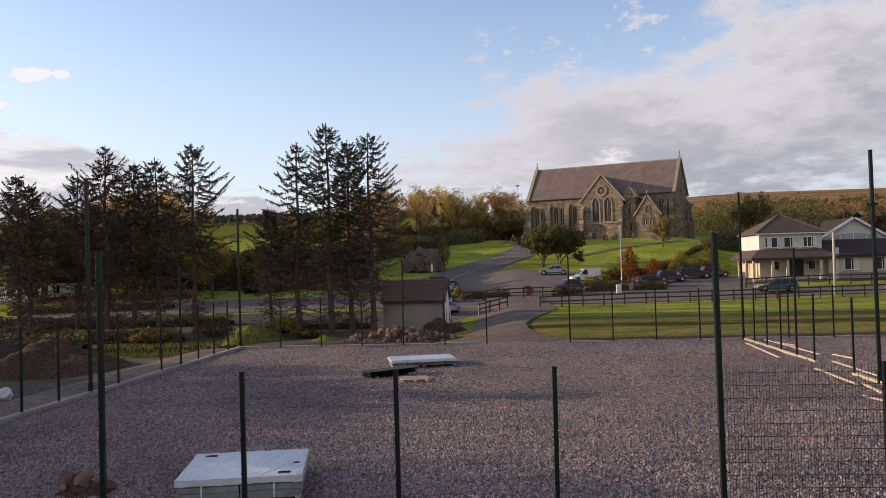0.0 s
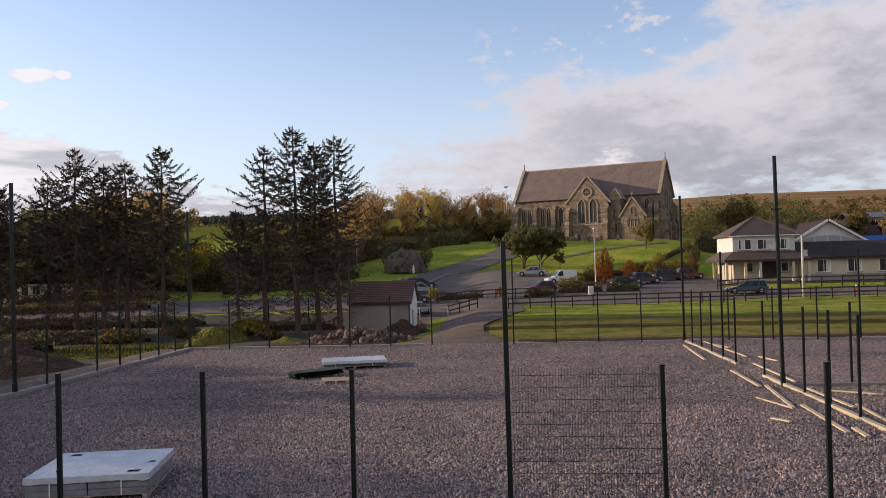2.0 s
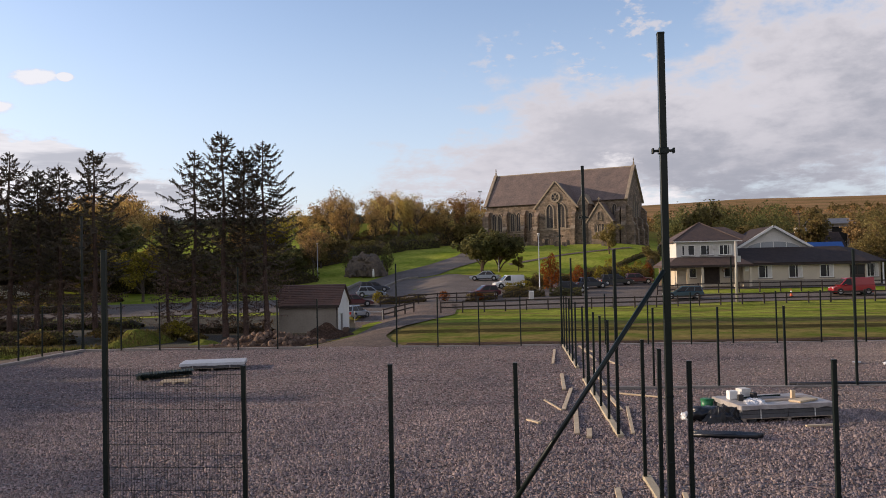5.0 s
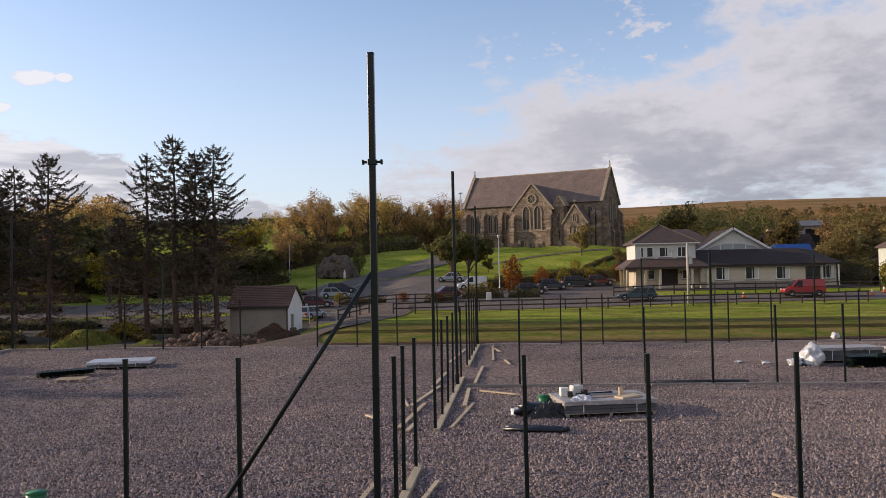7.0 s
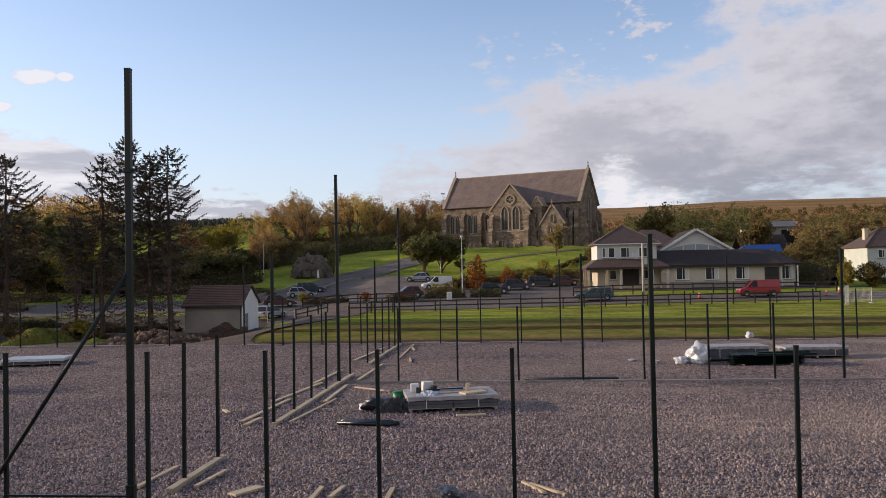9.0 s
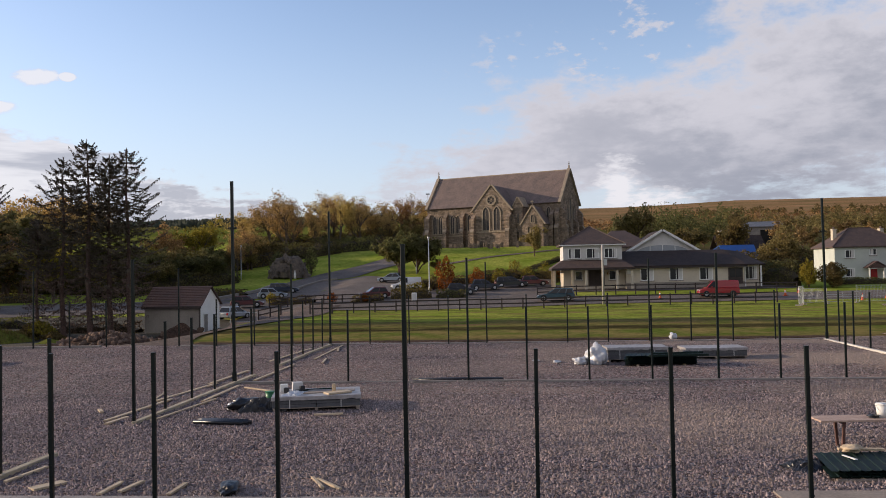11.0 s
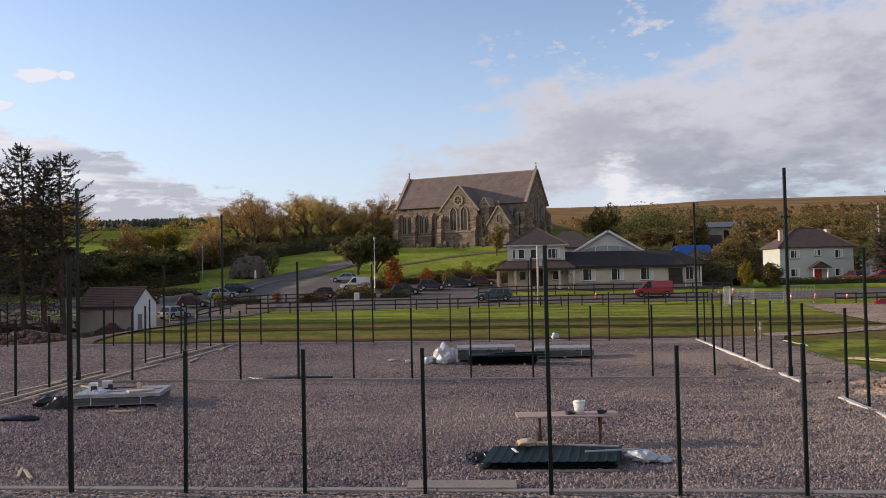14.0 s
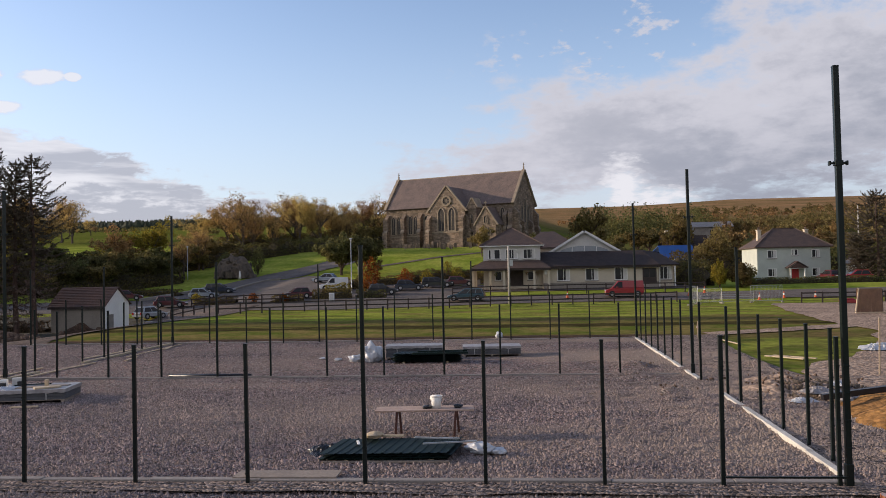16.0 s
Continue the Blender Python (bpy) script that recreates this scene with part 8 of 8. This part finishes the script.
def trestle_table():
    t = thing("trestle_table", pose(33.65, 5.35, 0.03, 0, 0, 5), "long plank table on trestle legs", "table")
    for i in range(2):
        part("plank", Shape().box(-1.35, -0.36 + 0.37 * i, 0.69, 1.35, -0.01 + 0.37 * i, 0.735), PINKWOOD, t, bevel=0.006)
    for x in (-0.75, 0.85):
        for dy in (-0.28, 0.28):
            o = part("leg", Shape().box(-0.03, -0.03, 0, 0.03, 0.03, 0.69), RUSTY, t)
            o.matrix_basis = pose(x + (0.08 if dy > 0 else -0.05), dy, 0, 0, 4 if dy < 0 else -4, 0)
        part("crossbar", Shape().box(x - 0.03, -0.3, 0.63, x + 0.03, 0.32, 0.69), DARKWOOD, t)
    b = thing("plastic_bucket", pose(33.97, 5.35, 0.766), "white plastic bucket standing on the table", "bucket")
    part("bucket_body", Shape().tube([(0, 0, 0), (0, 0, 0.33), (0, 0, 0.335), (0, 0, 0.06)], [0.12, 0.155, 0.14, 0.11], 20), WHITE, b, smooth=True)
    part("rim", Shape().tube([(0, 0, 0.30), (0, 0, 0.338)], [0.163, 0.166], 20, False), WHITE, b)
    part("bail_handle", Shape().tube([(0.16 * math.cos(a), -0.02 - 0.10 * math.sin(a), 0.30 - 0.16 * math.sin(a)) for a in [math.pi * i / 10 for i in range(11)]], 0.006, 5), GALV, b)
    sack(33.72, 5.3, 0.13, 0.09, BLACKSHEET, "small dark work glove heap", 15, "cloth_bundle", z=0.766)
    sack(34.55, 5.4, 0.12, 0.1, BLACKSHEET, "small dark tool bag on the table", 16, "tool_bag", z=0.766)


RUSTY = mat("rusty_steel", (0.13, 0.055, 0.04), (0.08, 0.04, 0.032), 6.0, 0.8, fine=0.2, fscale=30.0)
PINKWOOD = mat("pinkish_board", (0.50, 0.36, 0.28), (0.40, 0.28, 0.22), 2.0, 0.8, 0.003, 40.0, 0.15, 18.0)
trestle_table()


def plank(a, b, w, material, label, t=0.05, name="timber_plank", z=0.035, tilt=0.0):
    (x0, y0), (x1, y1) = a, b
    d = math.hypot(x1 - x0, y1 - y0)
    o = solid(name, Shape().box(-d / 2, -w / 2, 0, d / 2, w / 2, t), material, label, "plank", "loose timber", bevel=0.006, at=pose((x0 + x1) / 2, (y0 + y1) / 2, z, 0, tilt, math.degrees(math.atan2(y1 - y0, x1 - x0))))
    return o


PL = "loose pale sawn plank lying on the gravel"
for a, b, w in (((12.57, 33.2), (12.16, 26.3), 0.2), ((12.36, 22.2), (12.2, 17.6), 0.22), ((12.47, 17.8), (11.92, 13.1), 0.2), ((12.33, 13.5), (12.06, 9.1), 0.22), ((12.45, 9.8), (12.35, 8.6), 0.22), ((11.37, 15.1), (11.86, 12.9), 0.07), ((10.73, 11.3), (11.09, 10.75), 0.2), ((13.65, 17.1), (13.73, 13.0), 0.14), ((14.0, 13.5), (13.58, 9.1), 0.16), ((14.1, 35.2), (14.32, 27.2), 0.16), ((13.9, 24.5), (13.8, 18.6), 0.12),
                ((12.36, 1.5), (12.46, 3.4), 0.12), ((13.75, 3.0), (13.6, 1.6), 0.1), ((14.1, 34.0), (14.6, 31.5), 0.2), ((15.17, 25.3), (14.9, 27.2), 0.16), ((20.45, 2.1), (20.9, 1.2), 0.07), ((16.3, 0.6), (16.3, 1.6), 0.16), ((16.65, 0.8), (16.75, 1.7), 0.16), ((17.8, 0.6), (17.8, 1.5), 0.1), ((14.6, 0.95), (15.0, 1.6), 0.28), ((20.6, 1.95), (21.3, 1.1), 0.08), ((48.2, 34.3), (48.5, 31.0), 0.16), ((48.2, 24.6), (49.5, 23.0), 0.3), ((48.6, 24.8), (50.1, 23.2), 0.2), ((44.8, 3.2), (46.2, 2.3), 0.2), ((18.5, 10.1), (19.4, 10.3), 0.1), ((14.1, 16.5), (15.6, 15.4), 0.1)):
    plank(a, b, w if w < 0.15 or w > 0.25 else 0.65 * w, WOOD, PL)
plank((30.0, 0.55), (32.3, 0.6), 0.62, GREYWOOD, "wide pale shuttering board beside the kerb", 0.04, "shuttering_board", 0.09)
plank((43.1, -0.9), (45.2, -1.1), 0.3, paint("orange_board", (0.42, 0.15, 0.07)), "orange painted board beside the fence", 0.08)
plank((45.5, 9.2), (51.2, 9.9), 0.2, BLACKSHEET, "long dark steel beam on the soil heap", 0.18, "steel_beam", 0.62, -6)
for x, y, h in ((46.7, 34.6, 1.05), (47.2, 35.4, 1.1)):
    solid("marker_post", Shape().box(-0.06, -0.06, -0.2, 0.06, 0.06, h).box(-0.1, -0.4, h - 0.45, -0.062, 0.1, h - 0.3), GREYWOOD, "short pale timber post", "post", bevel=0.01, at=(x, y, 0))
solid("survey_stake", Shape().box(-0.025, -0.025, -0.2, 0.025, 0.025, 2.3), WOOD, "thin pale timber stake", "stake", at=pose(50.6, 17.5, 0, 0, 1.5, 0))
# wooden pallet and offcuts by the far stack
p = thing("broken_pallet", pose(-4.2, 20.6, 0.03, 0, 0, 12), "broken timber pallet with orange boards", "pallet")
for i in range(5):
    o = part("slat", Shape().box(-0.6, -0.05, 0.1, 0.6, 0.05, 0.125), WOOD, p)
    o.matrix_basis = pose(0, -0.45 + 0.22 * i, 0, 0, 0, rnd.uniform(-3, 3))
for x in (-0.5, 0, 0.5):
    part("bearer", Shape().box(x - 0.05, -0.5, 0, x + 0.05, 0.5, 0.1), WOOD, p)
TOPS = (("tub", "tub", 16.98, 12.05, 0.26, 0.24, 0.26, WHITE, "small white plastic tub on the pallet", 10), ("paper_sack", "sack", 17.38, 12.3, 0.34, 0.3, 0.30, GREYWHITE, "upright pale paper sack on the pallet", 24),
        ("tin", "tin", 17.15, 11.75, 0.16, 0.16, 0.18, PLASTIC, "small black tin on the pallet", 0), ("tin", "tin", 17.62, 12.05, 0.16, 0.16, 0.2, PLASTIC, "small black tin on the pallet", 33),
        ("shuttering_board", "board", 18.2, 11.75, 1.5, 0.3, 0.05, GREYWOOD, "pale weathered board lying on the pallet", 16), ("shuttering_board", "board", 18.6, 12.25, 1.6, 0.34, 0.05, CONC, "grey board lying on the pallet", 9),
        ("shuttering_board", "board", 18.95, 11.65, 0.9, 0.4, 0.06, WOOD, "pale sawn board lying on the pallet", 40), ("timber_block", "block", 18.75, 11.95, 0.12, 0.12, 0.26, WOOD, "short pale timber block standing on the pallet", 5),
        ("steel_offcut", "offcut", 17.95, 12.35, 1.3, 0.08, 0.06, DKGREEN, "green steel offcut on the pallet", 20))
for nm, cat, x, y, w, d, h, m_, lab, turn in TOPS:
    solid(nm, Shape().box(-w / 2, -d / 2, 0, w / 2, d / 2, h), m_, lab, cat, bevel=0.012, at=pose(x, y, 0.535 if nm == "timber_block" else 0.515 if w < 1.4 else 0.50, 0, 0, turn))
GREENPLASTIC = mat("green_plastic", (0.02, 0.17, 0.07), (0.015, 0.13, 0.055), 4.0, 0.4, fine=0.08)


def pail(x, y, r, h, label):
    b = thing("plastic_pail", pose(x, y, 0.03), label, "bucket")
    part("pail_body", Shape().tube([(0, 0, 0), (0, 0, h), (0, 0, h + 0.005), (0, 0, 0.04)], [0.8 * r, r, 0.92 * r, 0.72 * r], 18), GREENPLASTIC, b, smooth=True)
    part("rim", Shape().tube([(0, 0, h - 0.03), (0, 0, h + 0.004)], [r * 1.05, r * 1.06], 18, False), GREENPLASTIC, b)


pail(16.35, 12.6, 0.2, 0.42, "green plastic pail standing beside the pallet")
pail(6.1, 0.75, 0.2, 0.38, "green plastic pail on the gravel by the fence")
heap("clay_lump", -9.35, 3.7, 0.62, 0.5, 0.5, EARTH, "small heap of red-brown clay lumps on gravel", 41, z=0.03, stones=9, stone_mat=None, big=0.7)


# scraps on and round the low panel stack
plank((31.6, 1.95), (34.6, 2.05), 0.08, GREYWOOD, "thin pale batten under the panels", 0.05)
plank((32.2, 3.2), (32.32, 2.75), 0.07, WHITE, "white plastic strip on the panels", 0.02, "plastic_strip", 0.30)
plank((33.6, 3.5), (34.75, 3.35), 0.05, GALV, "thin pale metal pole on the panels", 0.04, "metal_pole", 0.31)
plank((33.9, 2.75), (35.2, 3.05), 0.045, GALV, "thin pale metal pole on the panels", 0.04, "metal_pole", 0.31)
plank((32.3, 3.75), (33.3, 3.72), 0.12, WOOD, "rough timber offcut on the panels", 0.05, "timber_offcut", 0.30)
plank((34.3, 3.9), (35.1, 3.85), 0.2, PINKWOOD, "rough timber offcut beside the panels", 0.06, "timber_offcut", 0.05)
plank((31.5, 3.1), (32.1, 3.6), 0.3, RUSTY, "rusty sheet offcut beside the panels", 0.05, "sheet_offcut", 0.12)
sack(32.55, 3.6, 0.22, 0.16, WOOD, "brown rag lying on the panels", 21, "rag", z=0.30)
sack(26.9, 24.6, 0.2, 0.12, WRAPCOL, "scrap of white polythene on gravel", 22, "plastic_scrap")
sack(25.9, 25.4, 0.18, 0.08, WRAPCOL, "scrap of white polythene on gravel", 23, "plastic_scrap")
for i, (x0, y0, x1, y1) in enumerate(((31.0, 22.7, 33.7, 22.9), (31.3, 23.5, 33.4, 23.4), (31.2, 23.1, 33.6, 23.6))):
    plank((x0, y0), (x1, y1), 0.12, DKGREEN, "green steel post lying on the panels", 0.1, "steel_post", 0.48 + 0.02 * i)


# ---- lawn tufts and loose stones ----
def grass_tufts():
    q = random.Random(21)
    s = Shape()
    for _ in range(9000):            # growth on the mounds and the sunlit strip
        x, y = q.uniform(-34, -13.5), q.uniform(45, 62)
        if x > -19 and y > 55:
            continue
        e = 1 - ((x + 22.4) / 2.4) ** 2 - ((y - 56.3) / 5.0) ** 2
        if e < 0 and not (x < -21.5 and y < 54):
            continue
        z = land(x, y) + (1.2 * (0.7 * (1 - math.sqrt(1 - e)) + 0.3 * (1 - (1 - e) ** 2)) if e > 0 else 0) - 0.02
        a, h = q.uniform(0, 6.28), q.uniform(0.12, 0.4)
        c, d = math.cos(a) * 0.06, math.sin(a) * 0.06
        s.add([(x - c, y - d, z), (x + c, y + d, z), (x + q.uniform(-0.15, 0.15), y + q.uniform(-0.15, 0.15), z + h)], [(0, 1, 2)])
    solid("grass_tufts", s, FIELD, "long rough grass on the mounds", "grass", kind="stuff")


grass_tufts()


def gravel_stones():
    """Crushed stones, each a little skewed pyramid, thickest where the camera passes."""
    g = np.random.default_rng(12)
    n = 250000
    x = g.uniform(-16.5, 46, n)
    y = np.where(np.arange(n) % 4 > 0, -3.5 + 17.5 * g.random(n) ** 1.25, 36.0 * g.random(n))
    r = g.uniform(0.020, 0.046, n) * np.where(g.random(n) < 0.10, 1.35, 1.0)
    z = np.array([bed(a, b) for a, b in zip(x, y)]) - 0.008
    a, k = g.uniform(0, 2 * math.pi, n), g.uniform(0.5, 0.95, n)
    c, d = np.cos(a) * r, np.sin(a) * r
    v = np.empty((n, 5, 3))
    v[:, 0], v[:, 1] = np.stack((x + c, y + d, z), 1), np.stack((x - d * k, y + c * k, z), 1)
    v[:, 2], v[:, 3] = np.stack((x - c, y - d, z), 1), np.stack((x + d * k, y - c * k, z), 1)
    v[:, 4] = np.stack((x + g.uniform(-0.6, 0.6, n) * r, y + g.uniform(-0.6, 0.6, n) * r, z + r * g.uniform(0.9, 1.8, n)), 1)
    f = (np.arange(n)[:, None, None] * 5 + np.array(((0, 1, 4), (1, 2, 4), (2, 3, 4), (3, 0, 4)))).reshape(-1)
    me = bpy.data.meshes.new("loose_stones")
    me.vertices.add(5 * n)
    me.vertices.foreach_set("co", v.reshape(-1))
    me.loops.add(12 * n)
    me.loops.foreach_set("vertex_index", f.astype(np.int32))
    me.polygons.add(4 * n)
    me.polygons.foreach_set("loop_start", np.arange(0, 12 * n, 3, dtype=np.int32))
    me.update(calc_edges=True)
    me.materials.append(tan_sunlit(mat("loose_stone", (0.315, 0.238, 0.216), (0.180, 0.144, 0.146), 0.3, 0.9, fine=0.2, fscale=12.0, island=0.62)))
    tagged(new("loose_stones", me), "loose crushed stones strewn over the bed", "stones", kind="stuff")


gravel_stones()
